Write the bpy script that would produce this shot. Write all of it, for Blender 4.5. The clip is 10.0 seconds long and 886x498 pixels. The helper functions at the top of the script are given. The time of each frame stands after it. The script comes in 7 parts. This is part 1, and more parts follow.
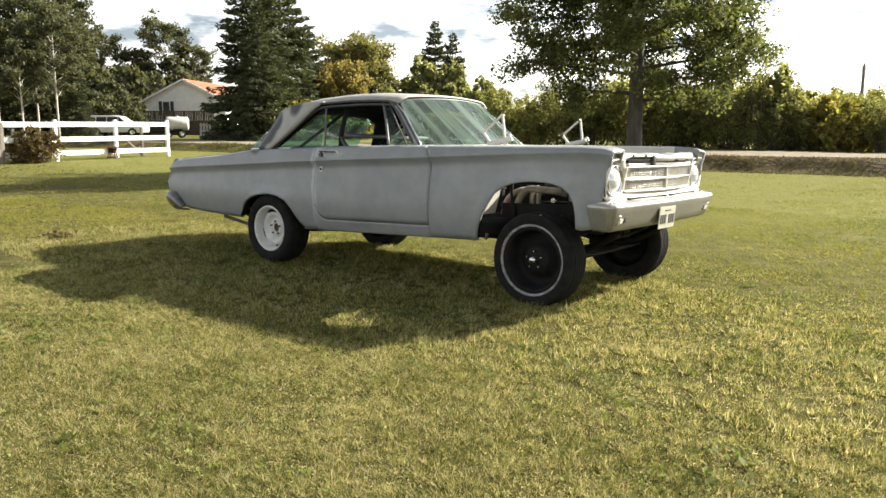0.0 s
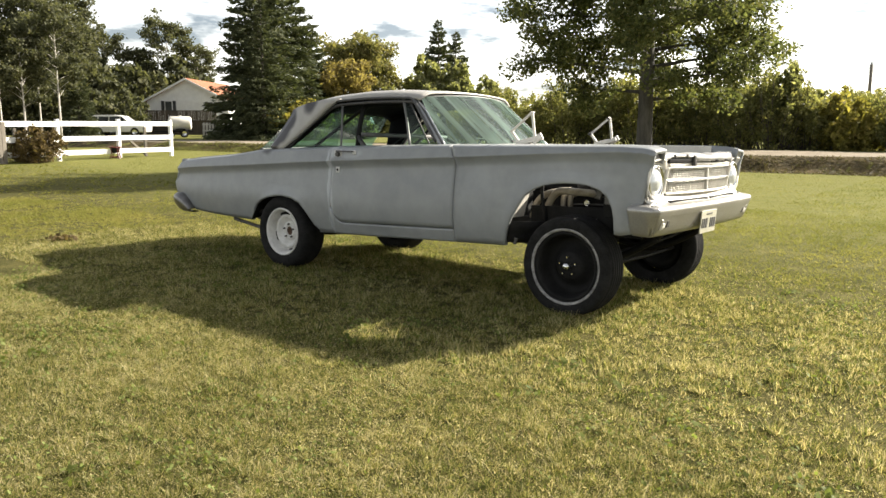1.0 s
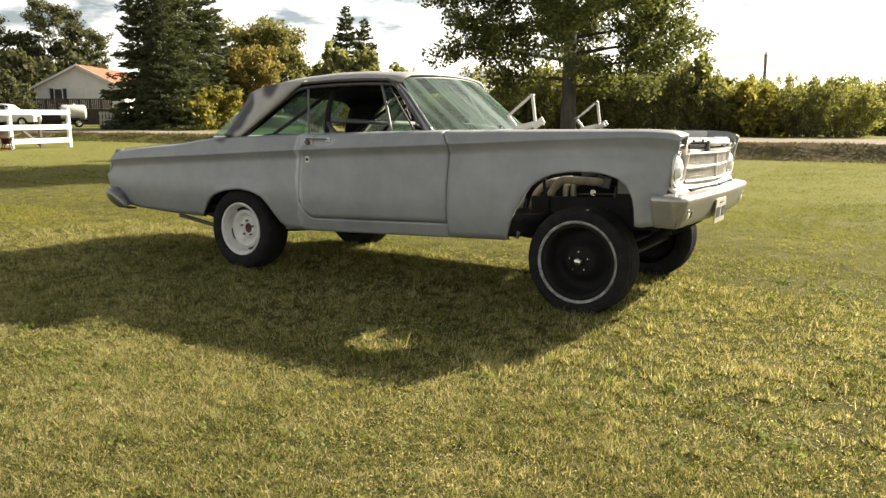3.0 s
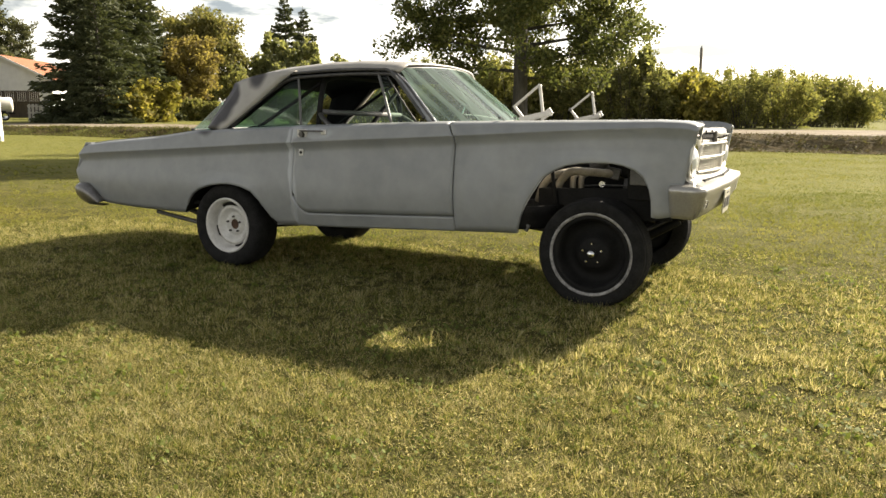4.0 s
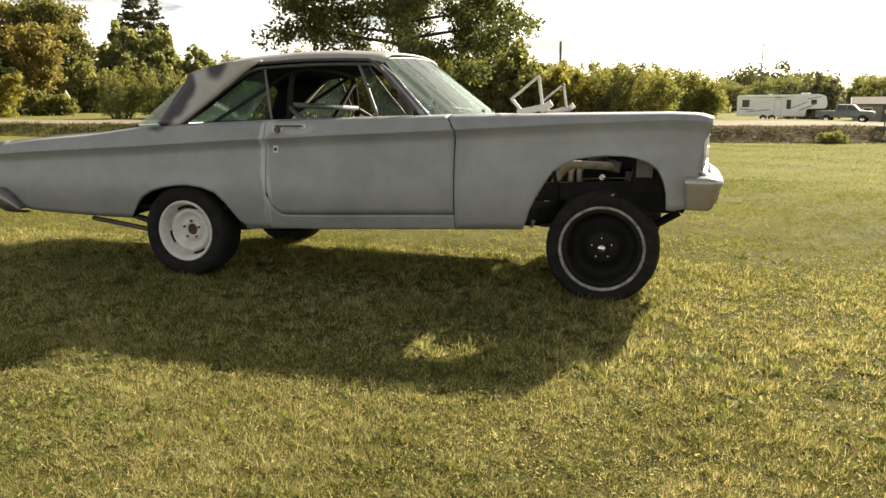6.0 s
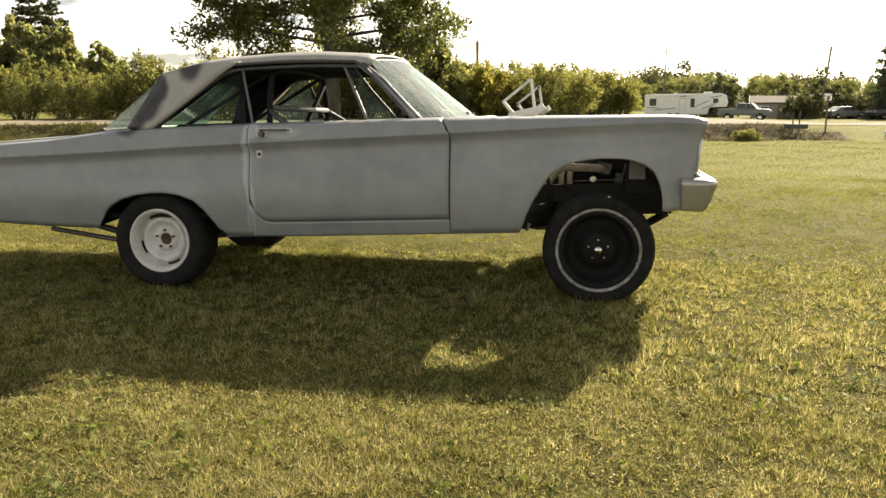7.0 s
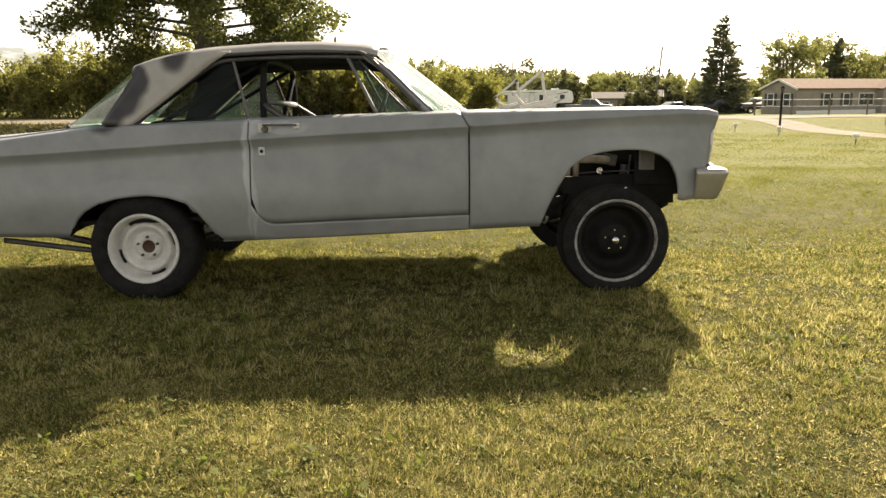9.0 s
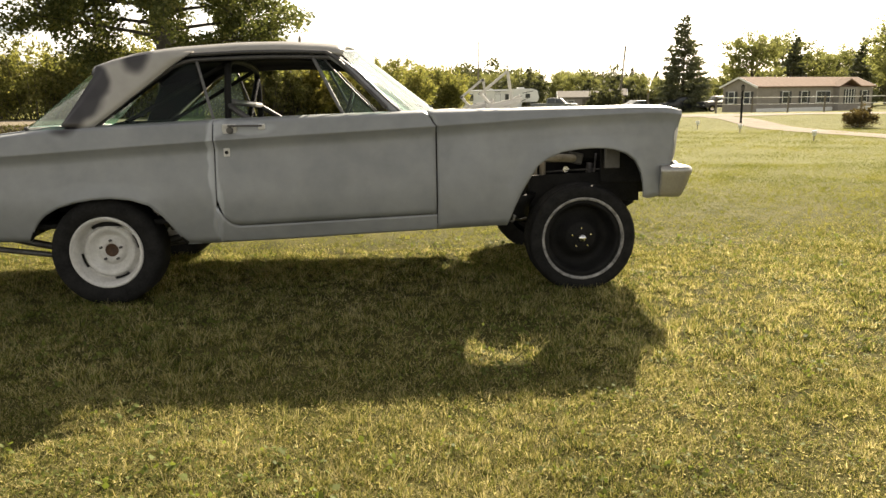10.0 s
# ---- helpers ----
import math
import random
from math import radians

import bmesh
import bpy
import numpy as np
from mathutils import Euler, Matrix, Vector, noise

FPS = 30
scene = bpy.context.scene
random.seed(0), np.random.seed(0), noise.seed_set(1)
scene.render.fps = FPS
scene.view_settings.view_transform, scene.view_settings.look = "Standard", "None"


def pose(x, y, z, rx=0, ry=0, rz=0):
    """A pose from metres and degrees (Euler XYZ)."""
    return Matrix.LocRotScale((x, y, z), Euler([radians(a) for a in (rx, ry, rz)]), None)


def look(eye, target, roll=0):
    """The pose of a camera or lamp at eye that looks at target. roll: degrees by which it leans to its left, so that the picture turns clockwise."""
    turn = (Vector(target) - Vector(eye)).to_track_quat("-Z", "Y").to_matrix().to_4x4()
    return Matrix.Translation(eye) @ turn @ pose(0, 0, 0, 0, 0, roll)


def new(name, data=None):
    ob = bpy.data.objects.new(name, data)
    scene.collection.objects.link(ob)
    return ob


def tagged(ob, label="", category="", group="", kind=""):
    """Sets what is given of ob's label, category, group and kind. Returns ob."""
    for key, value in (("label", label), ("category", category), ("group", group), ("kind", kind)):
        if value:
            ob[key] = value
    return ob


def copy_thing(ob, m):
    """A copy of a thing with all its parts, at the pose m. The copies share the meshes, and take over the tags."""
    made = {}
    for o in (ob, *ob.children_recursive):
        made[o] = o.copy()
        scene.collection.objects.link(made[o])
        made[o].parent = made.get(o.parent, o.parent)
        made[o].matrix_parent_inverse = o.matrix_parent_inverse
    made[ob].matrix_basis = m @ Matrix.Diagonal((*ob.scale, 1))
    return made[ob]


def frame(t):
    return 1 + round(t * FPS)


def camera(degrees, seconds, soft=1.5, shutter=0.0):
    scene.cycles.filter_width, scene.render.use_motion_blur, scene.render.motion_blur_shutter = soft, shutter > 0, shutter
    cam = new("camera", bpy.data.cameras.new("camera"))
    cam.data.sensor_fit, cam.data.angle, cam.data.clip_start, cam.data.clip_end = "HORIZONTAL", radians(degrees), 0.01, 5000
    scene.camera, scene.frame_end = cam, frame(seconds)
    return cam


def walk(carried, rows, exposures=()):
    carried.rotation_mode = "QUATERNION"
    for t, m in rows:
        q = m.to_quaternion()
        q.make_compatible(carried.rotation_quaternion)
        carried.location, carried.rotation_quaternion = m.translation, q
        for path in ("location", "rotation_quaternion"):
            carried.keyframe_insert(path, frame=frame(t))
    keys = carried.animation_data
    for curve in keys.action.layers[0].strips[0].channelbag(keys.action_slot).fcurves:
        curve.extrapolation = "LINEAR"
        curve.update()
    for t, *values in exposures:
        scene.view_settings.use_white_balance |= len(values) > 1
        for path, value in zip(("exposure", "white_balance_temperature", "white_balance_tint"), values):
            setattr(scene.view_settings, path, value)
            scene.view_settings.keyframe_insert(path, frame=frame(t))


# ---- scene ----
cam = camera(60.6, 10.0)
METRES, EYE, TILT, LEAN, TURN = 4.338, 1.212, 0.0, 0.0, 38.4
ROWS = [
    (0.0, 0.0, 0.0, 0.0, -0.08, -8.56, 0.52),
    (0.5, -0.0214, 0.034, -0.0, -0.02, -8.54, 0.58),
    (1.0, -0.0407, 0.0751, -0.0011, 0.04, -8.59, 0.55),
    (1.5, -0.0667, 0.1044, 0.0005, -0.14, -8.53, 0.55),
    (2.0, -0.1074, 0.1247, 0.0009, -1.26, -8.73, 0.55),
    (2.5, -0.1407, 0.1527, -0.0021, -4.56, -9.17, 0.7),
    (3.0, -0.173, 0.198, -0.0052, -7.05, -9.51, 0.79),
    (4.5, -0.3127, 0.2631, -0.0054, -14.26, -10.39, 0.94),
    (5.0, -0.3494, 0.292, -0.0049, -17.0, -10.58, 1.0),
    (6.5, -0.5032, 0.3854, 0.0014, -25.4, -10.98, 1.15),
    (7.0, -0.5506, 0.4186, 0.0064, -28.82, -11.08, 1.17),
    (7.5, -0.6178, 0.4531, 0.0094, -31.51, -11.14, 1.17),
    (8.0, -0.6586, 0.495, 0.0048, -34.76, -11.36, 1.22),
    (8.5, -0.6919, 0.5429, 0.0052, -38.15, -11.54, 1.27),
    (9.0, -0.73, 0.5766, 0.0054, -40.13, -11.55, 1.29),
    (9.5, -0.7466, 0.5912, 0.0062, -41.67, -11.61, 1.39),
    (10.0, -0.7308, 0.577, 0.0058, -42.65, -11.65, 1.52),
]
walk(cam, [(t, pose(0, 0, -0.03, 0, -0.9, 0) @ pose(5.774, -5.47, EYE, TILT, LEAN, TURN) @ pose(METRES * x, METRES * y, METRES * z, 90 + pitch, roll, yaw)) for t, x, y, z, yaw, pitch, roll in ROWS],
     [(0.0, 1.62, 6450, 10), (2.5, 1.53, 6850, 11), (5.0, 1.47, 7050, 11), (7.5, 1.49, 7300, 12), (10.0, 1.50, 7350, 12)])

# ---- world, sun ----
SUN = Vector((0.71, 1.49, 1.0)).normalized()
world = bpy.data.worlds.new("sky_world")
scene.world = world
world.use_nodes = True
wn, wl = world.node_tree.nodes, world.node_tree.links
wn.clear()
w_out = wn.new("ShaderNodeOutputWorld")
w_sky = wn.new("ShaderNodeTexSky")
w_sky.sky_type, w_sky.sun_disc = "NISHITA", False
w_sky.sun_elevation = math.asin(SUN.z)
w_sky.sun_rotation = math.atan2(SUN.x, SUN.y)
w_bg = wn.new("ShaderNodeBackground")
w_bg.inputs["Strength"].default_value = 0.087
w_tc = wn.new("ShaderNodeTexCoord")
w_map = wn.new("ShaderNodeMapping")
w_map.inputs["Scale"].default_value = (2.6, 2.6, 10.5)
w_no = wn.new("ShaderNodeTexNoise")
w_no.inputs["Scale"].default_value = 2.4
w_no.inputs["Detail"].default_value = 7.0
w_no.inputs["Roughness"].default_value = 0.55
w_rp = wn.new("ShaderNodeValToRGB")
w_rp.color_ramp.elements[0].position = 0.365
w_rp.color_ramp.elements[0].color = (0.27, 0.28, 0.30, 1)
w_rp.color_ramp.elements[1].position = 0.455
w_rp.color_ramp.elements[1].color = (1.55, 1.50, 1.40, 1)
w_bw = wn.new("ShaderNodeRGBToBW")
w_cl = wn.new("ShaderNodeMix")
w_cl.data_type, w_cl.blend_type = "RGBA", "MULTIPLY"
w_cl.inputs["Factor"].default_value = 1.0
w_mx = wn.new("ShaderNodeMix")
w_mx.data_type = "RGBA"
w_mx.inputs["Factor"].default_value = 0.72
wl.new(w_tc.outputs["Generated"], w_map.inputs["Vector"])
wl.new(w_map.outputs["Vector"], w_no.inputs["Vector"])
wl.new(w_no.outputs["Fac"], w_rp.inputs["Fac"])
wl.new(w_sky.outputs["Color"], w_bw.inputs["Color"])
wl.new(w_bw.outputs["Val"], w_cl.inputs["A"])
wl.new(w_rp.outputs["Color"], w_cl.inputs["B"])
wl.new(w_sky.outputs["Color"], w_mx.inputs["A"])
wl.new(w_cl.outputs["Result"], w_mx.inputs["B"])
wl.new(w_mx.outputs["Result"], w_bg.inputs["Color"])
wl.new(w_bg.outputs["Background"], w_out.inputs["Surface"])

sun_data = bpy.data.lights.new("sun", "SUN")
sun_data.energy, sun_data.angle, sun_data.color = 5.0, radians(0.55), (1.0, 0.93, 0.80)
sun = new("sun", sun_data)
sun.matrix_world = look(SUN * 100, (0, 0, 0))


# ---- materials ----
def material(name):
    m = bpy.data.materials.new(name)
    m.use_nodes = True
    t = m.node_tree
    return m, t.nodes, t.links, t.nodes["Principled BSDF"]


def noise_node(n, l, scale, detail=4.0, rough=0.55, stretch=(1, 1, 1), space="Object"):
    tc = n.new("ShaderNodeTexCoord")
    mp = n.new("ShaderNodeMapping")
    mp.inputs["Scale"].default_value = stretch
    no = n.new("ShaderNodeTexNoise")
    no.inputs["Scale"].default_value = scale
    no.inputs["Detail"].default_value = detail
    no.inputs["Roughness"].default_value = rough
    l.new(tc.outputs[space], mp.inputs["Vector"])
    l.new(mp.outputs["Vector"], no.inputs["Vector"])
    return no


def ramp_node(n, l, fac, stops):
    r = n.new("ShaderNodeValToRGB")
    e = r.color_ramp.elements
    while len(e) < len(stops):
        e.new(0.5)
    for el, (p, c) in zip(e, stops):
        el.position, el.color = p, (*c, 1)
    l.new(fac, r.inputs["Fac"])
    return r.outputs["Color"]


def mix_node(n, l, fac, a, b, mode="MIX"):
    x = n.new("ShaderNodeMix")
    x.data_type, x.blend_type = "RGBA", mode
    for key, v in (("Factor", fac), ("A", a), ("B", b)):
        if isinstance(v, bpy.types.NodeSocket):
            l.new(v, x.inputs[key])
        elif key == "Factor":
            x.inputs[key].default_value = v
        else:
            x.inputs[key].default_value = (*v, 1)
    return x.outputs["Result"]


def math_node(n, l, op, a, b=0.0, c=0.0, clamp=False):
    x = n.new("ShaderNodeMath")
    x.operation, x.use_clamp = op, clamp
    for i, v in enumerate((a, b, c)):
        if isinstance(v, bpy.types.NodeSocket):
            l.new(v, x.inputs[i])
        else:
            x.inputs[i].default_value = v
    return x.outputs[0]


def bump_node(n, l, bs, height, strength=0.3, dist=0.01):
    b = n.new("ShaderNodeBump")
    b.inputs["Strength"].default_value, b.inputs["Distance"].default_value = strength, dist
    l.new(height, b.inputs["Height"])
    l.new(b.outputs["Normal"], bs.inputs["Normal"])


def worn(name, c1, c2, scale=6.0, rough=0.6, metal=0.0, bump=0.15, fine=80.0, stretch=(1, 1, 1), bdist=0.004):
    """A surface whose colour wanders between two tones, with fine grain."""
    m, n, l, bs = material(name)
    a = noise_node(n, l, scale, 5, 0.6, stretch)
    f = noise_node(n, l, fine, 3, 0.6, stretch)
    mixed = math_node(n, l, "MULTIPLY_ADD", f.outputs["Fac"], 0.35, math_node(n, l, "MULTIPLY", a.outputs["Fac"], 0.65))
    col = ramp_node(n, l, mixed, [(0.36, c1), (0.62, c2)])
    l.new(col, bs.inputs["Base Color"])
    rr = math_node(n, l, "MULTIPLY_ADD", a.outputs["Fac"], 0.25, rough - 0.12)
    l.new(rr, bs.inputs["Roughness"])
    bs.inputs["Metallic"].default_value = metal
    bump_node(n, l, bs, f.outputs["Fac"], bump, bdist)
    return m


def leafy(name, dark, light, tip, scale=0.6, translucent=0.45):
    """Foliage: a tone for each leaf, wandering over the crown, light passing through."""
    m, n, l, bs = material(name)
    geo = n.new("ShaderNodeNewGeometry")
    no = noise_node(n, l, scale, 3, 0.6)
    k = math_node(n, l, "MULTIPLY_ADD", geo.outputs["Random Per Island"], 0.55, math_node(n, l, "MULTIPLY", no.outputs["Fac"], 0.5))
    col = ramp_node(n, l, k, [(0.2, dark), (0.6, light), (0.86, tip)])
    l.new(col, bs.inputs["Base Color"])
    bs.inputs["Roughness"].default_value = 0.65
    bs.inputs["Specular IOR Level"].default_value = 0.12
    tr = n.new("ShaderNodeBsdfTranslucent")
    warm = mix_node(n, l, 1.0, col, (1.2, 1.22, 0.66), "MULTIPLY")
    l.new(warm, tr.inputs["Color"])
    mx = n.new("ShaderNodeMixShader")
    mx.inputs["Fac"].default_value = translucent
    l.new(bs.outputs["BSDF"], mx.inputs[1])
    l.new(tr.outputs["BSDF"], mx.inputs[2])
    l.new(mx.outputs["Shader"], n["Material Output"].inputs["Surface"])
    return m


def blob(n, l, pos, centre, radii, core=0.65, rim=1.15):
    """1 inside a soft ellipsoid, 0 outside."""
    mp = n.new("ShaderNodeMapping")
    mp.vector_type = "TEXTURE"
    mp.inputs["Location"].default_value = centre
    mp.inputs["Scale"].default_value = radii
    l.new(pos, mp.inputs["Vector"])
    ln = n.new("ShaderNodeVectorMath")
    ln.operation = "LENGTH"
    l.new(mp.outputs["Vector"], ln.inputs[0])
    mr = n.new("ShaderNodeMapRange")
    mr.interpolation_type = "SMOOTHSTEP"
    mr.inputs["From Min"].default_value, mr.inputs["From Max"].default_value = rim, core
    l.new(ln.outputs["Value"], mr.inputs["Value"])
    return mr.outputs["Result"]


def primer_paint(name, tones):
    """Matt grey sanded primer with guide-coat smudges, pale feathered seams and darker sprayed spots."""
    m, n, l, bs = material(name)
    tc = n.new("ShaderNodeTexCoord")
    big = noise_node(n, l, 1.6, 4, 0.6)
    mid = noise_node(n, l, 9.0, 5, 0.6)
    fine = noise_node(n, l, 160.0, 2, 0.6)
    k = math_node(n, l, "MULTIPLY_ADD", big.outputs["Fac"], 0.6, math_node(n, l, "MULTIPLY", mid.outputs["Fac"], 0.4))
    col = ramp_node(n, l, k, list(zip((0.34, 0.5, 0.66), tones)))
    wob = n.new("ShaderNodeVectorMath")
    wob.operation = "MULTIPLY_ADD"
    l.new(noise_node(n, l, 5.0, 2, 0.5).outputs["Color"], wob.inputs[0])
    wob.inputs[1].default_value = (0.08, 0.0, 0.08)
    l.new(tc.outputs["Object"], wob.inputs[2])
    wp = wob.outputs["Vector"]
    # pale feathered filler: behind the door gap, over the arches, on the shoulder
    for c, r, a in (((0.728, -0.9, 0.88), (0.032, 0.4, 0.34), 0.75), ((0.74, -0.9, 0.62), (0.032, 0.4, 0.24), 0.4),
                    ((0.76, -0.9, 1.11), (0.07, 0.3, 0.06), 0.6), ((3.0, -0.9, 0.96), (0.42, 0.4, 0.06), 0.12),
                    ((0.1, -0.9, 0.72), (0.45, 0.4, 0.06), 0.12), ((2.25, -0.9, 0.8), (0.14, 0.4, 0.3), 0.1), ((0.95, -0.9, 1.09), (0.15, 0.3, 0.04), 0.5)):
        f = math_node(n, l, "MULTIPLY", blob(n, l, wp, c, r), a)
        col = mix_node(n, l, f, col, (0.46, 0.48, 0.50))
    # darker sprayed spots
    for c, r, a in (((1.4, -0.9, 0.88), (0.5, 0.4, 0.17), 0.09), ((0.015, -0.7, 1.36), (0.12, 0.3, 0.11), 0.97), ((-0.04, -0.7, 1.25), (0.135, 0.3, 0.13), 0.97), ((-0.13, -0.7, 1.14), (0.13, 0.3, 0.12), 0.97),
                    ((0.265, -0.62, 1.47), (0.105, 0.12, 0.13), 0.95), ((-0.05, 0.7, 1.28), (0.18, 0.3, 0.23), 0.9),
                    ((-0.9, -0.9, 0.62), (0.5, 0.4, 0.12), 0.04), ((2.9, -0.9, 1.0), (0.5, 0.4, 0.03), 0.03)):
        f = math_node(n, l, "MULTIPLY", blob(n, l, wp, c, r, 0.75, 1.15), a)
        col = mix_node(n, l, f, col, (0.034, 0.031, 0.033))
    l.new(col, bs.inputs["Base Color"])
    l.new(math_node(n, l, "MULTIPLY_ADD", mid.outputs["Fac"], 0.16, 0.31), bs.inputs["Roughness"])
    bs.inputs["Specular IOR Level"].default_value = 0.45
    bump_node(n, l, bs, fine.outputs["Fac"], 0.08, 0.001)
    return m


def glass_mat(name, tint=(0.82, 0.94, 0.88), alpha=0.3, rough=0.03):
    """Dusty car glass: see-through, with a reflecting skin, dirt and painted reflection streaks."""
    m, n, l, bs = material(name)
    bs.inputs["Base Color"].default_value = (*tint, 1)
    bs.inputs["Transmission Weight"].default_value = 0.0
    bs.inputs["Roughness"].default_value = rough
    tp = n.new("ShaderNodeBsdfTransparent")
    tp.inputs["Color"].default_value = (*tint, 1)
    gl = n.new("ShaderNodeBsdfGlossy")
    gl.inputs["Roughness"].default_value = rough
    lw = n.new("ShaderNodeLayerWeight")
    lw.inputs["Blend"].default_value = 0.5
    gloss = math_node(n, l, "MULTIPLY_ADD", math_node(n, l, "POWER", lw.outputs["Facing"], 4.0), 0.75, 0.018, True)
    m1 = n.new("ShaderNodeMixShader")
    l.new(gloss, m1.inputs["Fac"])
    l.new(tp.outputs["BSDF"], m1.inputs[1])
    l.new(gl.outputs["BSDF"], m1.inputs[2])
    du = n.new("ShaderNodeBsdfDiffuse")
    du.inputs["Color"].default_value = (0.44, 0.60, 0.51, 1)
    tl = n.new("ShaderNodeBsdfTranslucent")
    tl.inputs["Color"].default_value = (0.58, 0.78, 0.70, 1)
    dust_glare = n.new("ShaderNodeMixShader")
    dust_glare.inputs["Fac"].default_value = 0.6
    l.new(du.outputs["BSDF"], dust_glare.inputs[1])
    l.new(tl.outputs["BSDF"], dust_glare.inputs[2])
    # diagonal streaks: dirt, plus sky reflection laid into the dust layer
    tc = n.new("ShaderNodeTexCoord")
    mp = n.new("ShaderNodeMapping")
    mp.inputs["Rotation"].default_value = (radians(52), 0, 0)
    mp.inputs["Scale"].default_value = (0.4, 6.5, 0.5)
    l.new(tc.outputs["Object"], mp.inputs["Vector"])
    no = n.new("ShaderNodeTexNoise")
    no.inputs["Scale"].default_value, no.inputs["Detail"].default_value = 1.5, 3.0
    l.new(mp.outputs["Vector"], no.inputs["Vector"])
    m2 = n.new("ShaderNodeMixShader")
    mr = n.new("ShaderNodeMapRange")
    mr.inputs["From Min"].default_value, mr.inputs["From Max"].default_value = 0.42, 0.66
    mr.inputs["To Min"].default_value, mr.inputs["To Max"].default_value = alpha * 0.28, alpha
    l.new(no.outputs["Fac"], mr.inputs["Value"])
    l.new(mr.outputs["Result"], m2.inputs["Fac"])
    l.new(m1.outputs["Shader"], m2.inputs[1])
    l.new(dust_glare.outputs["Shader"], m2.inputs[2])
    l.new(m2.outputs["Shader"], n["Material Output"].inputs["Surface"])
    return m


def lawn_mat(name, blade, calm=False):
    m, n, l, bs = material(name)
    geo = n.new("ShaderNodeNewGeometry")
    patch = n.new("ShaderNodeTexNoise")
    patch.inputs["Scale"].default_value, patch.inputs["Detail"].default_value = (0.55 if calm else 1.9), 5
    spots = n.new("ShaderNodeTexNoise")
    spots.inputs["Scale"].default_value, spots.inputs["Detail"].default_value = (13.0 if blade else 3.6), 4
    fine = n.new("ShaderNodeTexNoise")
    fine.inputs["Scale"].default_value, fine.inputs["Detail"].default_value = 60.0, 4
    for x in (patch, spots, fine):
        l.new(geo.outputs["Position"], x.inputs["Vector"])
    green, olive, straw, brown = (0.112, 0.132, 0.032), (0.345, 0.310, 0.108), (0.62, 0.53, 0.33), (0.45, 0.350, 0.180)
    if blade:
        k = math_node(n, l, "MULTIPLY_ADD", geo.outputs["Random Per Island"], 0.20 if calm else 0.92, math_node(n, l, "MULTIPLY_ADD", spots.outputs["Fac"], 0.5 if calm else 0.55, 0.155 if calm else -0.245))
        k = math_node(n, l, "MULTIPLY_ADD", math_node(n, l, "SUBTRACT", patch.outputs["Fac"], 0.5), 0.85 if calm else 0.60, k)
        away = n.new("ShaderNodeSeparateXYZ")
        l.new(geo.outputs["Position"], away.inputs["Vector"])
        aw = n.new("ShaderNodeMapRange")
        aw.inputs["From Min"].default_value, aw.inputs["From Max"].default_value = -2.8, 6.0
        aw.inputs["To Min"].default_value, aw.inputs["To Max"].default_value = 0.0, -0.13
        l.new(away.outputs["Y"], aw.inputs["Value"])
        k = math_node(n, l, "ADD", k, aw.outputs["Result"])
        col = ramp_node(n, l, k, [(0.18, (0.120, 0.134, 0.037)), (0.42, (0.208, 0.205, 0.060)), (0.62, (0.290, 0.262, 0.090)), (0.85, (0.38, 0.32, 0.145))] if calm else [(0.10, (0.040, 0.055, 0.016)), (0.24, green), (0.40, (0.210, 0.212, 0.066)), (0.56, olive), (0.68, brown), (0.84, straw)])
    else:
        k = math_node(n, l, "MULTIPLY_ADD", fine.outputs["Fac"], 0.55, math_node(n, l, "MULTIPLY", spots.outputs["Fac"], 0.45))
        col = ramp_node(n, l, k, [(0.36, (0.034, 0.034, 0.012)), (0.5, (0.080, 0.075, 0.025)), (0.68, (0.15, 0.130, 0.052))])
        far = n.new("ShaderNodeSeparateXYZ")
        l.new(geo.outputs["Position"], far.inputs["Vector"])
        fr = n.new("ShaderNodeMapRange")
        fr.inputs["From Min"].default_value, fr.inputs["From Max"].default_value = 0.5, 7.0
        l.new(far.outputs["Y"], fr.inputs["Value"])
        col = mix_node(n, l, fr.outputs["Result"], col, ramp_node(n, l, k, [(0.35, (0.118, 0.128, 0.036)), (0.65, (0.195, 0.183, 0.062))]))
    l.new(col, bs.inputs["Base Color"])
    bs.inputs["Roughness"].default_value = 0.85
    bs.inputs["Specular IOR Level"].default_value = 0.03
    if blade:
        if not calm:
            l.new(mix_node(n, l, 1.0, col, (0.90, 0.95, 0.93), "MULTIPLY"), bs.inputs["Base Color"])
        tr = n.new("ShaderNodeBsdfTranslucent")
        l.new(mix_node(n, l, 1.0, col, (1.12, 1.15, 0.75) if calm else (1.14, 1.16, 0.84), "MULTIPLY"), tr.inputs["Color"])
        mx = n.new("ShaderNodeMixShader")
        mx.inputs["Fac"].default_value = 0.5 if calm else 0.56
        l.new(bs.outputs["BSDF"], mx.inputs[1])
        l.new(tr.outputs["BSDF"], mx.inputs[2])
        l.new(mx.outputs["Shader"], n["Material Output"].inputs["Surface"])
    else:
        bump_node(n, l, bs, fine.outputs["Fac"], 0.9, 0.03)
    return m


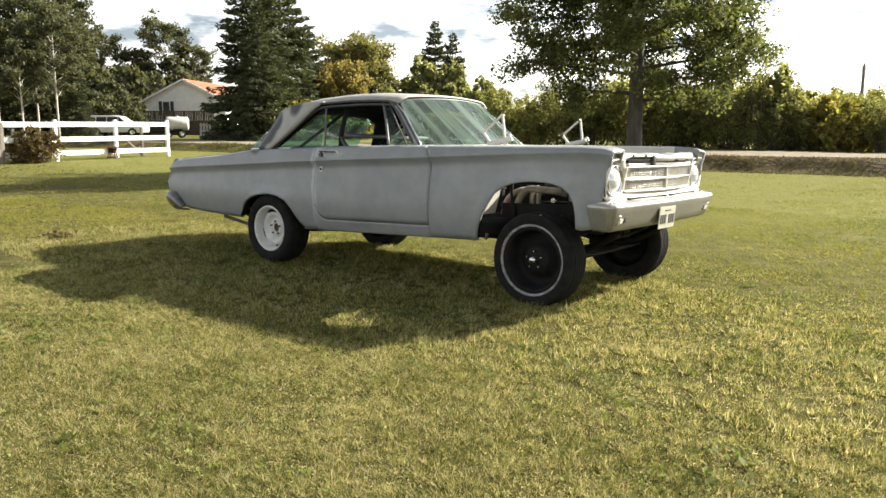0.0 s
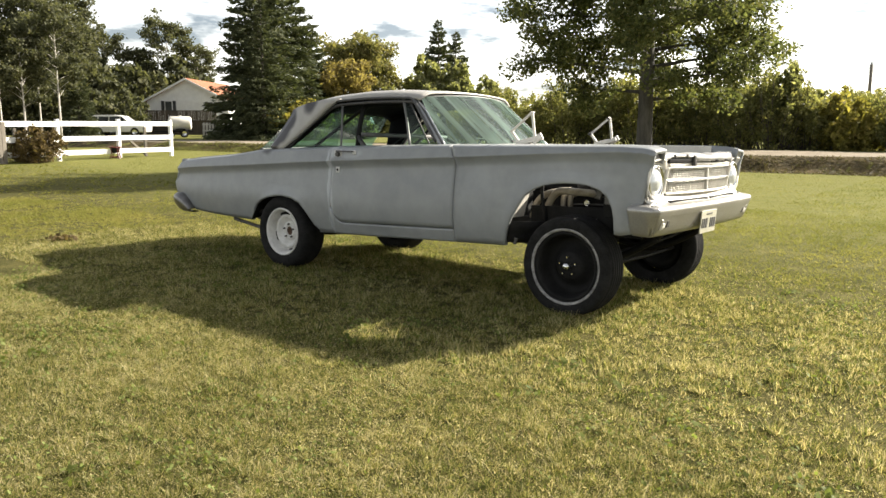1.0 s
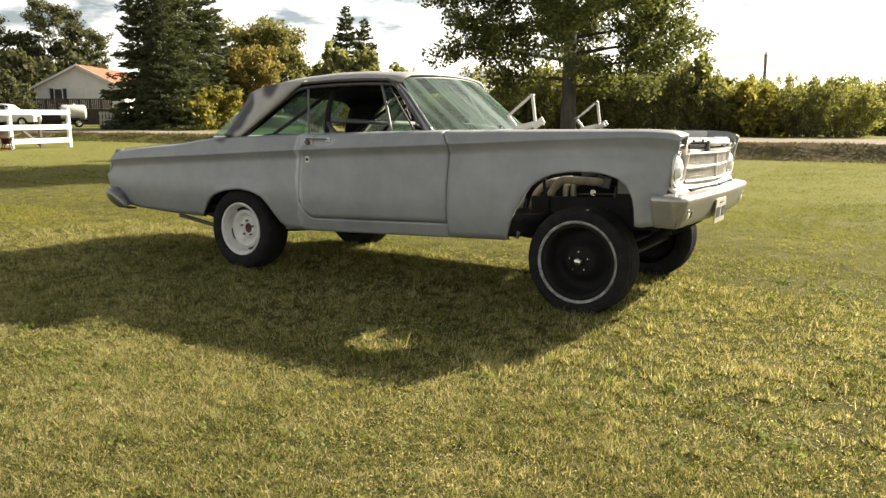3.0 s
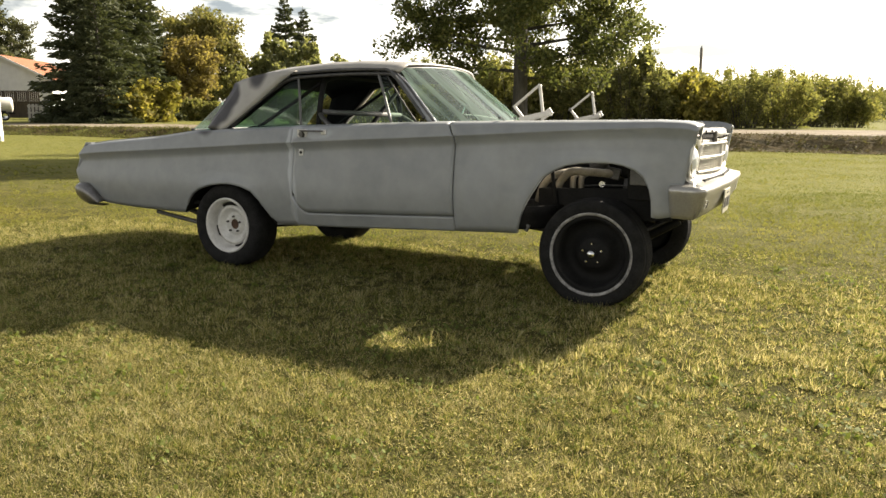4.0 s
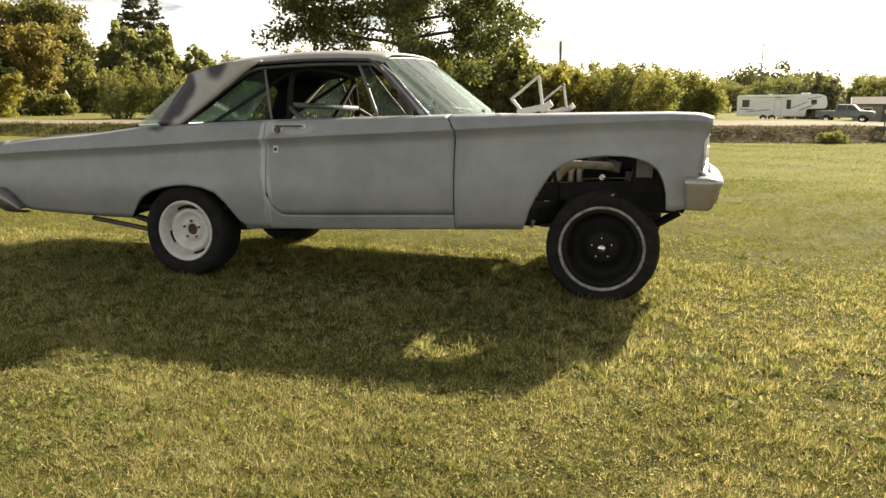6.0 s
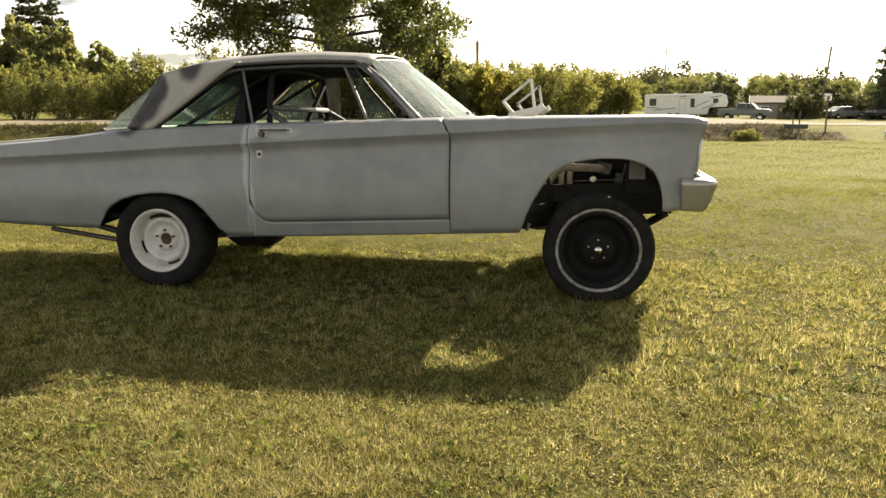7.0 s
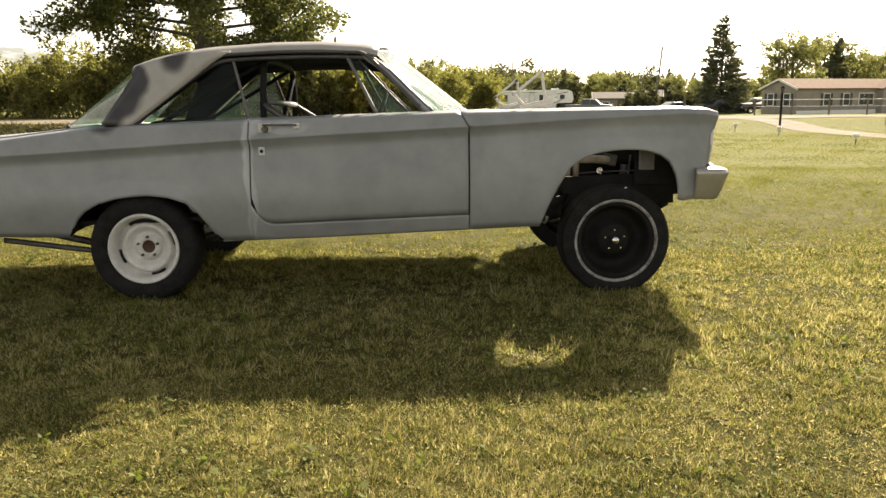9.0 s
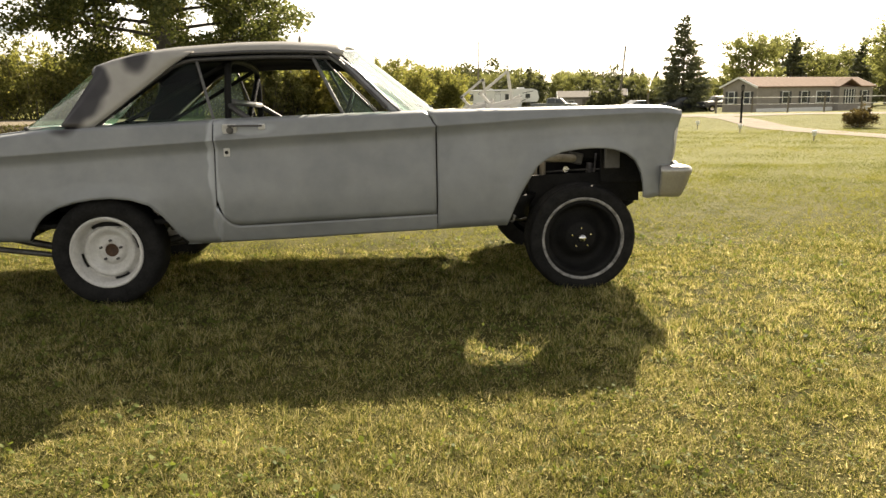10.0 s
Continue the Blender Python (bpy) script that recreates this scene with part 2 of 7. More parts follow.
M_PRIMER = primer_paint("grey_primer", ((0.198, 0.209, 0.214), (0.242, 0.253, 0.257), (0.288, 0.298, 0.299)))
M_ROOFPRIMER = primer_paint("warm_grey_primer", ((0.31, 0.295, 0.27), (0.36, 0.345, 0.315), (0.41, 0.395, 0.36)))
M_BLACK = worn("black_paint", (0.009, 0.009, 0.0085), (0.020, 0.0195, 0.019), 8, 0.62)
M_RUBBER = worn("tyre_rubber", (0.011, 0.011, 0.0105), (0.024, 0.0235, 0.023), 14, 0.85, bump=0.3)
M_WHITEWHEEL = worn("white_wheel_paint", (0.50, 0.49, 0.46), (0.68, 0.67, 0.64), 11, 0.45)
M_SCUFF = worn("scuffed_tyre_edge", (0.08, 0.078, 0.074), (0.36, 0.35, 0.335), 24, 0.7)
M_SILVER = worn("silver_bumper_paint", (0.29, 0.275, 0.255), (0.40, 0.39, 0.365), 2, 0.33, 0.55)
M_DULLBUMPER = worn("tarnished_bumper", (0.12, 0.115, 0.11), (0.25, 0.245, 0.235), 7, 0.35, 0.7)
M_CHROME = worn("dull_chrome", (0.50, 0.50, 0.50), (0.72, 0.72, 0.71), 12, 0.22, 1.0, 0.05)
M_TRIM = worn("dark_window_trim", (0.035, 0.034, 0.034), (0.08, 0.078, 0.075), 9, 0.5, 0.2)
M_CREAM = worn("cream_paint", (0.56, 0.53, 0.47), (0.70, 0.67, 0.60), 6, 0.5)
M_HEADERPANEL = worn("bare_grey_panel", (0.17, 0.167, 0.158), (0.29, 0.284, 0.268), 7, 0.5)
M_HEADER = worn("tan_heat_stained_tube", (0.22, 0.19, 0.145), (0.40, 0.355, 0.28), 9, 0.55, 0.15)
M_RUST = worn("rusty_steel", (0.06, 0.035, 0.022), (0.15, 0.085, 0.05), 30, 0.8)
M_STEEL = worn("greasy_steel", (0.05, 0.048, 0.045), (0.13, 0.125, 0.12), 16, 0.5, 0.6)
M_INTERIOR = worn("black_vinyl", (0.005, 0.005, 0.006), (0.012, 0.012, 0.013), 12, 0.8)
M_TUBE = worn("grey_roll_bar_paint", (0.085, 0.083, 0.08), (0.15, 0.147, 0.143), 12, 0.45)
M_BAY = worn("engine_bay_paint", (0.018, 0.018, 0.018), (0.045, 0.044, 0.042), 5, 0.7)
M_REDLAMP = worn("dark_red_lamp", (0.07, 0.012, 0.01), (0.12, 0.02, 0.016), 9, 0.25)
M_PLATE = worn("pale_plate_paint", (0.34, 0.325, 0.25), (0.46, 0.44, 0.35), 20, 0.5)
M_PLATEINK = worn("plate_ink", (0.045, 0.044, 0.04), (0.09, 0.088, 0.08), 30, 0.6)
M_LENS = worn("lamp_glass", (0.62, 0.64, 0.65), (0.80, 0.82, 0.82), 40, 0.12, 0.3)
M_MESH = worn("grille_aluminium", (0.50, 0.48, 0.43), (0.68, 0.66, 0.60), 25, 0.35, 0.5)
M_GRILLEBACK = worn("grille_shadow", (0.022, 0.020, 0.016), (0.05, 0.045, 0.036), 18, 0.7)
M_WINDSHIELD = glass_mat("dust_and_glare_windscreen", (0.52, 0.72, 0.62), 0.50, 0.03)
M_SIDEGLASS = glass_mat("side_glass", (0.50, 0.66, 0.54), 0.03, 0.03)
M_REARGLASS = glass_mat("tinted_rear_glass", (0.22, 0.43, 0.37), 0.07, 0.05)
for mt_ in (M_INTERIOR, M_RUBBER, M_BLACK, M_BAY):
    mt_.node_tree.nodes["Principled BSDF"].inputs["Specular IOR Level"].default_value = 0.08
M_GRASS = lawn_mat("lawn", False)
M_BLADE = lawn_mat("grass_blades", True)
M_FARBLADE = lawn_mat("far_grass_blades", True, True)
M_DRYGRASS = leafy("dry_bank_grass", (0.055, 0.045, 0.022), (0.12, 0.095, 0.05), (0.22, 0.175, 0.09), 1.4, 0.2)
M_BANKGRASS = leafy("rough_bank_grass", (0.045, 0.052, 0.018), (0.105, 0.110, 0.038), (0.22, 0.20, 0.08), 1.6, 0.4)
M_WEED = leafy("clover_leaf", (0.085, 0.108, 0.030), (0.16, 0.185, 0.050), (0.21, 0.25, 0.085), 2.0, 0.4)
M_GRAVEL = worn("pale_gravel", (0.175, 0.145, 0.107), (0.27, 0.232, 0.178), 1.2, 0.9, fine=26.0, bump=0.6, bdist=0.02)
M_BANK = worn("dry_bank", (0.028, 0.026, 0.013), (0.125, 0.095, 0.05), 2.6, 0.95, fine=9.0, bump=0.9, stretch=(0.6, 1, 1), bdist=0.10)
M_BARK = worn("grey_bark", (0.06, 0.052, 0.042), (0.15, 0.135, 0.115), 5, 0.9, fine=22, stretch=(1, 1, 0.25), bump=0.8, bdist=0.02)
M_DARKBARK = worn("dark_furrowed_bark", (0.028, 0.025, 0.021), (0.085, 0.077, 0.066), 5, 0.9, fine=22, stretch=(1, 1, 0.25), bump=0.8, bdist=0.02)
M_BIRCH = worn("pale_birch_bark", (0.32, 0.29, 0.25), (0.62, 0.59, 0.54), 3, 0.85, fine=14, stretch=(0.4, 0.4, 2.2), bump=0.4)
M_LEAF = leafy("dark_poplar_leaf", (0.054, 0.066, 0.029), (0.110, 0.124, 0.054), (0.23, 0.215, 0.098), 0.5, 0.5)
M_WOODS = leafy("woods_leaf", (0.048, 0.053, 0.031), (0.096, 0.101, 0.057), (0.18, 0.172, 0.098), 0.35, 0.4)
M_SHRUB = leafy("shrub_leaf", (0.105, 0.113, 0.046), (0.215, 0.212, 0.088), (0.35, 0.305, 0.14), 0.4, 0.6)
M_DARKSHRUB = leafy("dark_shrub_leaf", (0.100, 0.108, 0.050), (0.205, 0.205, 0.092), (0.35, 0.315, 0.145), 0.4, 0.6)
M_MAPLE = leafy("yellowing_maple_leaf", (0.10, 0.10, 0.045), (0.19, 0.18, 0.08), (0.32, 0.27, 0.12), 0.35, 0.5)
M_GOLDBUSH = leafy("gold_olive_leaf", (0.12, 0.115, 0.035), (0.24, 0.215, 0.06), (0.38, 0.31, 0.10), 0.6, 0.5)
M_YELLOW = leafy("autumn_leaf", (0.14, 0.115, 0.05), (0.235, 0.19, 0.08), (0.34, 0.275, 0.12), 0.6, 0.6)
M_WILLOW = leafy("pale_willow_leaf", (0.125, 0.138, 0.068), (0.23, 0.235, 0.12), (0.37, 0.355, 0.19), 0.5, 0.6)
M_SPRUCE = leafy("spruce_needle", (0.036, 0.045, 0.024), (0.070, 0.080, 0.042), (0.12, 0.125, 0.068), 0.8, 0.25)
# far foliage: distance haze and glare mixed into the paler tones
M_HAZEDSPRUCE = leafy("haze_paled_spruce_needle", (0.085, 0.095, 0.062), (0.15, 0.16, 0.105), (0.23, 0.23, 0.155), 0.8, 0.3)
M_HAZEDLEAF = leafy("haze_paled_leaf", (0.120, 0.128, 0.068), (0.205, 0.210, 0.112), (0.31, 0.30, 0.17), 0.5, 0.6)
M_REDLEAF = leafy("russet_leaf", (0.06, 0.045, 0.025), (0.115, 0.085, 0.04), (0.17, 0.12, 0.055), 1.0, 0.4)
M_WHITEFENCE = worn("white_fence_paint", (0.70, 0.69, 0.66), (0.82, 0.81, 0.78), 4, 0.6)
M_GREYWOOD = worn("weathered_wood", (0.10, 0.085, 0.065), (0.20, 0.175, 0.14), 5, 0.85, stretch=(1, 1, 0.2))
M_DECKWOOD = worn("dark_deck_boards", (0.035, 0.027, 0.021), (0.085, 0.066, 0.05), 5, 0.85, stretch=(1, 1, 0.2))
M_SIDING = worn("white_siding", (0.74, 0.74, 0.72), (0.84, 0.84, 0.82), 2, 0.6)
M_TANSIDING = worn("grey_tan_siding", (0.27, 0.245, 0.215), (0.35, 0.32, 0.285), 2, 0.7)
M_ROOFRED = worn("orange_roof_shingle", (0.24, 0.10, 0.06), (0.34, 0.155, 0.095), 3, 0.85)
M_ROOFTAN = worn("tan_roof_shingle", (0.17, 0.11, 0.075), (0.25, 0.17, 0.125), 3, 0.85)
M_DARKGLASS = worn("house_window_glass", (0.03, 0.035, 0.04), (0.07, 0.075, 0.08), 3, 0.12)
M_WHITECAR = worn("white_car_paint", (0.62, 0.61, 0.58), (0.72, 0.71, 0.68), 3, 0.3)
M_DARKCAR = worn("dark_car_paint", (0.02, 0.022, 0.025), (0.05, 0.052, 0.055), 3, 0.3)
M_GREYCAR = worn("grey_green_car_paint", (0.10, 0.115, 0.11), (0.17, 0.185, 0.175), 3, 0.35)
M_CANOPY = worn("white_canopy_cloth", (0.72, 0.72, 0.72), (0.82, 0.82, 0.82), 3, 0.8)
for mt_ in (M_GRAVEL, M_BANK, M_ROOFTAN, M_ROOFRED, M_BARK, M_TANSIDING, M_SIDING):
    mt_.node_tree.nodes["Principled BSDF"].inputs["Specular IOR Level"].default_value = 0.06


# ---- building tools ----
def mesh_obj(name, verts, faces, mat, parent=None, label="", smooth=True):
    me = bpy.data.meshes.new(name)
    me.from_pydata([tuple(v) for v in verts], [], [tuple(f) for f in faces])
    me.materials.append(mat)
    if smooth:
        me.polygons.foreach_set("use_smooth", [True] * len(me.polygons))
    me.update()
    ob = new(name, me)
    if parent:
        ob.parent = parent
    if label:
        ob["label"] = label
    return ob


def part(name, bm, mat, parent, label="", smooth=False):
    me = bpy.data.meshes.new(name)
    bm.to_mesh(me)
    bm.free()
    me.materials.append(mat)
    if smooth:
        me.polygons.foreach_set("use_smooth", [True] * len(me.polygons))
    ob = new(name, me)
    ob.parent = parent
    if label:
        ob["label"] = label
    return ob


def thing(name, x=0, y=0, z=0, rz=0, label="", category="", group="", kind=""):
    ob = new(name)
    ob.empty_display_size = 0.1
    ob.matrix_basis = pose(x, y, z, 0, 0, rz)
    return tagged(ob, label, category, group, kind)


def box(size, centre=(0, 0, 0), bevel=0.0, turn=None, segs=2, bm=None):
    own = bmesh.new()
    bmesh.ops.create_cube(own, size=1.0)
    bmesh.ops.scale(own, vec=size, verts=own.verts)
    if bevel > 0:
        bmesh.ops.bevel(own, geom=own.edges[:], offset=bevel, segments=segs, affect="EDGES", profile=0.6)
    if turn:
        bmesh.ops.rotate(own, cent=(0, 0, 0), matrix=Euler([radians(a) for a in turn]).to_matrix(), verts=own.verts)
    bmesh.ops.translate(own, vec=centre, verts=own.verts)
    if bm is None:
        return own
    me = bpy.data.meshes.new("tmp")
    own.to_mesh(me)
    own.free()
    bm.from_mesh(me)
    bpy.data.meshes.remove(me)
    return bm


def cyl(r1, r2, h, centre=(0, 0, 0), turn=None, segs=20, bevel=0.0):
    bm = bmesh.new()
    bmesh.ops.create_cone(bm, cap_ends=True, segments=segs, radius1=r1, radius2=r2, depth=h)
    if bevel > 0:
        bmesh.ops.bevel(bm, geom=[e for e in bm.edges if len(e.link_faces) == 2 and e.calc_face_angle(0) > 1.0], offset=bevel, segments=2, affect="EDGES")
    if turn:
        bmesh.ops.rotate(bm, cent=(0, 0, 0), matrix=Euler([radians(a) for a in turn]).to_matrix(), verts=bm.verts)
    bmesh.ops.translate(bm, vec=centre, verts=bm.verts)
    return bm


def smooth_path(points, per=6):
    """A Catmull-Rom line through the points."""
    p = [Vector(q) for q in points]
    if len(p) < 3:
        return p
    p = [p[0] * 2 - p[1]] + p + [p[-1] * 2 - p[-2]]
    out = []
    for i in range(1, len(p) - 2):
        for k in range(per):
            t = k / per
            a, b, c, d = p[i - 1], p[i], p[i + 1], p[i + 2]
            out.append(0.5 * (2 * b + (c - a) * t + (2 * a - 5 * b + 4 * c - d) * t * t + (3 * b - a - 3 * c + d) * t ** 3))
    out.append(p[-2])
    return out


def tube_data(points, radii, n=8, closed_ends=True):
    pts = [Vector(q) for q in points]
    if not hasattr(radii, "__len__"):
        radii = [radii] * len(pts)
    verts, faces = [], []
    side = None
    for i, p in enumerate(pts):
        t = (pts[min(i + 1, len(pts) - 1)] - pts[max(i - 1, 0)]).normalized()
        if side is None:
            side = t.orthogonal().normalized()
        side = (side - t * side.dot(t))
        side = side.normalized() if side.length > 1e-6 else t.orthogonal().normalized()
        up = t.cross(side)
        for k in range(n):
            a = 2 * math.pi * k / n
            verts.append(p + (side * math.cos(a) + up * math.sin(a)) * radii[i])
    for i in range(len(pts) - 1):
        for k in range(n):
            faces.append((i * n + k, i * n + (k + 1) % n, (i + 1) * n + (k + 1) % n, (i + 1) * n + k))
    if closed_ends:
        faces.append(tuple(range(n))[::-1])
        faces.append(tuple((len(pts) - 1) * n + k for k in range(n)))
    return verts, faces


def tube(name, points, radii, mat, parent, label="", n=10, per=6):
    pts = smooth_path(points, per)
    if hasattr(radii, "__len__"):
        radii = list(np.interp(np.linspace(0, 1, len(pts)), np.linspace(0, 1, len(radii)), radii))
    v, f = tube_data(pts, radii, n)
    return mesh_obj(name, v, f, mat, parent, label)


def lathe(name, profile, mat, parent, centre=(0, 0, 0), segs=40, label="", axis="y", flip=1):
    """A turned shape; profile of (radius, along)."""
    verts, faces = [], []
    m = len(profile)
    for k in range(segs):
        a = 2 * math.pi * k / segs
        for r, s in profile:
            verts.append((centre[0] + r * math.cos(a), centre[1] + flip * s, centre[2] + r * math.sin(a)) if axis == "y" else
                         (centre[0] + r * math.cos(a), centre[1] + r * math.sin(a), centre[2] + s) if axis == "z" else
                         (centre[0] + flip * s, centre[1] + r * math.cos(a), centre[2] + r * math.sin(a)))
    for k in range(segs):
        for j in range(m - 1):
            q = (k * m + j, k * m + j + 1, ((k + 1) % segs) * m + j + 1, ((k + 1) % segs) * m + j)
            faces.append(q if flip > 0 else q[::-1])
    return mesh_obj(name, verts, faces, mat, parent, label)


def grid_faces(nu, nv, flip=False):
    f = [(i * nv + j, (i + 1) * nv + j, (i + 1) * nv + j + 1, i * nv + j + 1) for i in range(nu - 1) for j in range(nv - 1)]
    return [q[::-1] for q in f] if flip else f


def sheet(name, rows, mat, parent, label="", flip=False, thick=0.0):
    """A smooth sheet from rows of points, given some thickness."""
    nu, nv = len(rows), len(rows[0])
    verts = [p for r in rows for p in r]
    ob = mesh_obj(name, verts, grid_faces(nu, nv, flip), mat, parent, label)
    if thick:
        md = ob.modifiers.new("thickness", "SOLIDIFY")
        md.thickness, md.offset = thick, -1
    return ob


def fast_mesh(name, verts, quads, mat, parent=None, label="", smooth=False, tris=False):
    """Many small faces at once, from arrays."""
    k = 3 if tris else 4
    me = bpy.data.meshes.new(name)
    nf = len(quads)
    me.vertices.add(len(verts))
    me.vertices.foreach_set("co", np.asarray(verts, np.float32).ravel())
    me.loops.add(nf * k)
    me.loops.foreach_set("vertex_index", np.asarray(quads, np.int32).ravel())
    me.polygons.add(nf)
    me.polygons.foreach_set("loop_start", np.arange(0, nf * k, k, dtype=np.int32))
    me.materials.append(mat)
    me.update(calc_edges=True)
    ob = new(name, me)
    if parent:
        ob.parent = parent
    if label:
        ob["label"] = label
    return ob


def leaves(name, pts, sizes, mat, parent, rng, long=1.5, up=0.0):
    """A leaf at every point: a bent diamond, turned at random."""
    n = len(pts)
    d = rng.normal(size=(n, 3))
    d[:, 2] = d[:, 2] * 0.8 + up
    d /= np.linalg.norm(d, axis=1, keepdims=True)
    e = np.cross(d, rng.normal(size=(n, 3)))
    e /= np.linalg.norm(e, axis=1, keepdims=True) + 1e-9
    s = sizes[:, None]
    a, b = pts - d * s * long * 0.5, pts + d * s * long * 0.5
    c1, c2 = pts + e * s * 0.5, pts - e * s * 0.5
    v = np.stack([a, c1, b, c2], axis=1).reshape(-1, 3)
    q = np.arange(n * 4).reshape(n, 4)
    return fast_mesh(name, v, q, mat, parent)


# ---- ground, road ----
def sstep(a, b, v):
    t = np.clip((v - a) / (b - a), 0, 1)
    return t * t * (3 - 2 * t)


def bank_line(x):
    return 17.6 + 0.07 * np.clip(x, -60, 40)


def ground_z(x, y):
    """Height of the land: flat lawn, a rough bank up to the road, level land beyond."""
    x, y = np.asarray(x, float), np.asarray(y, float)
    s = y - bank_line(x)
    rough = (np.sin(x * 1.7 + 2 * np.sin(y * 1.3)) + np.sin(x * 3.9 + y * 2.1) * 0.6 + np.sin(x * 7.3 - y * 4.7) * 0.35) * 0.035
    wide = 1.25 + 3.0 * sstep(8, 14, x)
    up = sstep(0, 1, s / wide)
    h = (0.42 - 0.24 * sstep(8, 14, x)) * up + rough * 1.5 * up * (1 - up) * 4 * (1 - sstep(9, 13, x))
    h = h - (0.42 * sstep(26, 45, y) + 1.0 * sstep(35, 88, y)) * sstep(-6, 10, x)
    h = h + 0.12 * sstep(-14, -24, x) * (1 - up)
    mound = 0.16 * np.exp(-((x - 19.5) / 2.2) ** 2 - ((y - 21.5) / 3.0) ** 2)
    dip = -0.034 * np.exp(-((y - 1.2) / 1.5) ** 2) * sstep(-6, -3, x) * (1 - sstep(5.5, 8, x))
    return h + mound + dip + 0.012 * np.sin(x * 0.8) * np.sin(y * 0.7 + 1)


def spread(stops):
    out = []
    for (a, b, n) in stops:
        out += list(np.linspace(a, b, n, endpoint=False))
    return np.array(out + [stops[-1][1]])


gx = spread([(-1500, -200, 8), (-200, -60, 18), (-60, -12, 70), (-12, 22, 100), (22, 60, 40), (60, 200, 14), (200, 1500, 8)])
gy = spread([(-1500, -100, 6), (-100, -8, 14), (-8, 14, 40), (14, 26, 60), (26, 60, 40), (60, 200, 16), (200, 1500, 8)])
GX, GY = np.meshgrid(gx, gy, indexing="ij")
g_v = np.stack([GX, GY, ground_z(GX, GY)], -1).reshape(-1, 3)
ground = mesh_obj("ground", g_v, grid_faces(len(gx), len(gy)), M_GRASS)
tagged(ground, "mown green and straw-coloured lawn on level land", "ground", kind="structure")


def strip(name, xs, lo, hi, mat, label, lift=0.02, n=6):
    rows = []
    for i, x in enumerate(xs):
        a, b = lo(x), hi(x)
        rows.append([(x, a + (b - a) * k / (n - 1), float(ground_z(x, a + (b - a) * k / (n - 1))) + lift) for k in range(n)])
    ob = mesh_obj(name, [p for r in rows for p in r], grid_faces(len(rows), n), mat)
    return tagged(ob, label, name, kind="structure")


road = strip("road", spread([(-200, -40, 20), (-40, 30, 120), (30, 200, 20)]), lambda x: bank_line(x) + 1.35 + 0.1 * math.sin(x * 1.1) + 5.0 * float(sstep(8, 14, x)),
             lambda x: bank_line(x) + 6.8 + 0.1 * math.sin(x * 0.9) + 4.0 * float(sstep(8, 16, x)), M_GRAVEL, "pale gravel road on top of a low bank")
bank = strip("bank", spread([(-60, 10.8, 190)]), lambda x: bank_line(x) - 0.15 + 0.15 * math.sin(x * 2.3) + 0.1 * math.sin(x * 5.1),
             lambda x: bank_line(x) + 1.30 + 0.1 * math.sin(x * 1.1), M_BANK, "rough roadside bank of dry turf and soil", 0.012, 14)

# gravel driveway that leaves the road
dr_c = smooth_path([(15.2, 26.0, 0), (14.8, 22.5, 0), (14.6, 18.5, 0), (14.8, 14.0, 0), (16.5, 9.5, 0), (26.0, 2.0, 0)], 10)
dr_rows = []
for i, p in enumerate(dr_c):
    t = (dr_c[min(i + 1, len(dr_c) - 1)] - dr_c[max(i - 1, 0)]).normalized()
    s = Vector((-t.y, t.x, 0))
    dr_rows.append([(p + s * w) for w in (-0.7, -0.35, 0.0, 0.35, 0.7)])
driveway = mesh_obj("driveway", [(p.x, p.y, float(ground_z(p.x, p.y)) + 0.014) for r in dr_rows for p in r], grid_faces(len(dr_rows), 5), M_GRAVEL)
tagged(driveway, "pale gravel driveway through the lawn", "driveway", kind="structure")


# ---- grass ----
def blades(name, n, xr, yr, height, width, rng, label, mat):
    x = rng.uniform(xr[0], xr[1], n)
    y = rng.uniform(yr[0], yr[1], n)
    dens = np.sin(x * 2.1 + np.sin(y * 1.7) * 2) + np.sin(y * 2.9 + x * 0.9) + np.sin(x * 5.3 - y * 4.1) * 0.7
    keep = rng.uniform(-7.5, 2.2, n) < dens
    off = y - bank_line(x)
    keep &= (off > -0.35) & (off < 1.35) if mat in (M_DRYGRASS, M_BANKGRASS) else (off < 0.2) | (x > 10)
    x, y, dens = x[keep], y[keep], dens[keep]
    m = len(x)
    z = ground_z(x, y) - 0.004
    a = rng.uniform(0, 2 * np.pi, m)
    h = height * rng.uniform(0.3, 1.2, m) * (1 + 0.14 * dens)
    lean = rng.uniform(0.3, 2.4, m) * h
    la = rng.uniform(0, 2 * np.pi, m)
    w = width * rng.uniform(0.7, 1.4, m)
    base = np.stack([x, y, z], 1)
    sd = np.stack([np.cos(a) * w, np.sin(a) * w, np.zeros(m)], 1)
    tip = base + np.stack([np.cos(la) * lean, np.sin(la) * lean, h], 1)
    v = np.stack([base - sd, base + sd, tip], 1).reshape(-1, 3)
    ob = fast_mesh(name, v, np.arange(m * 3).reshape(m, 3), mat, tris=True)
    return tagged(ob, label, "grass", kind="stuff")


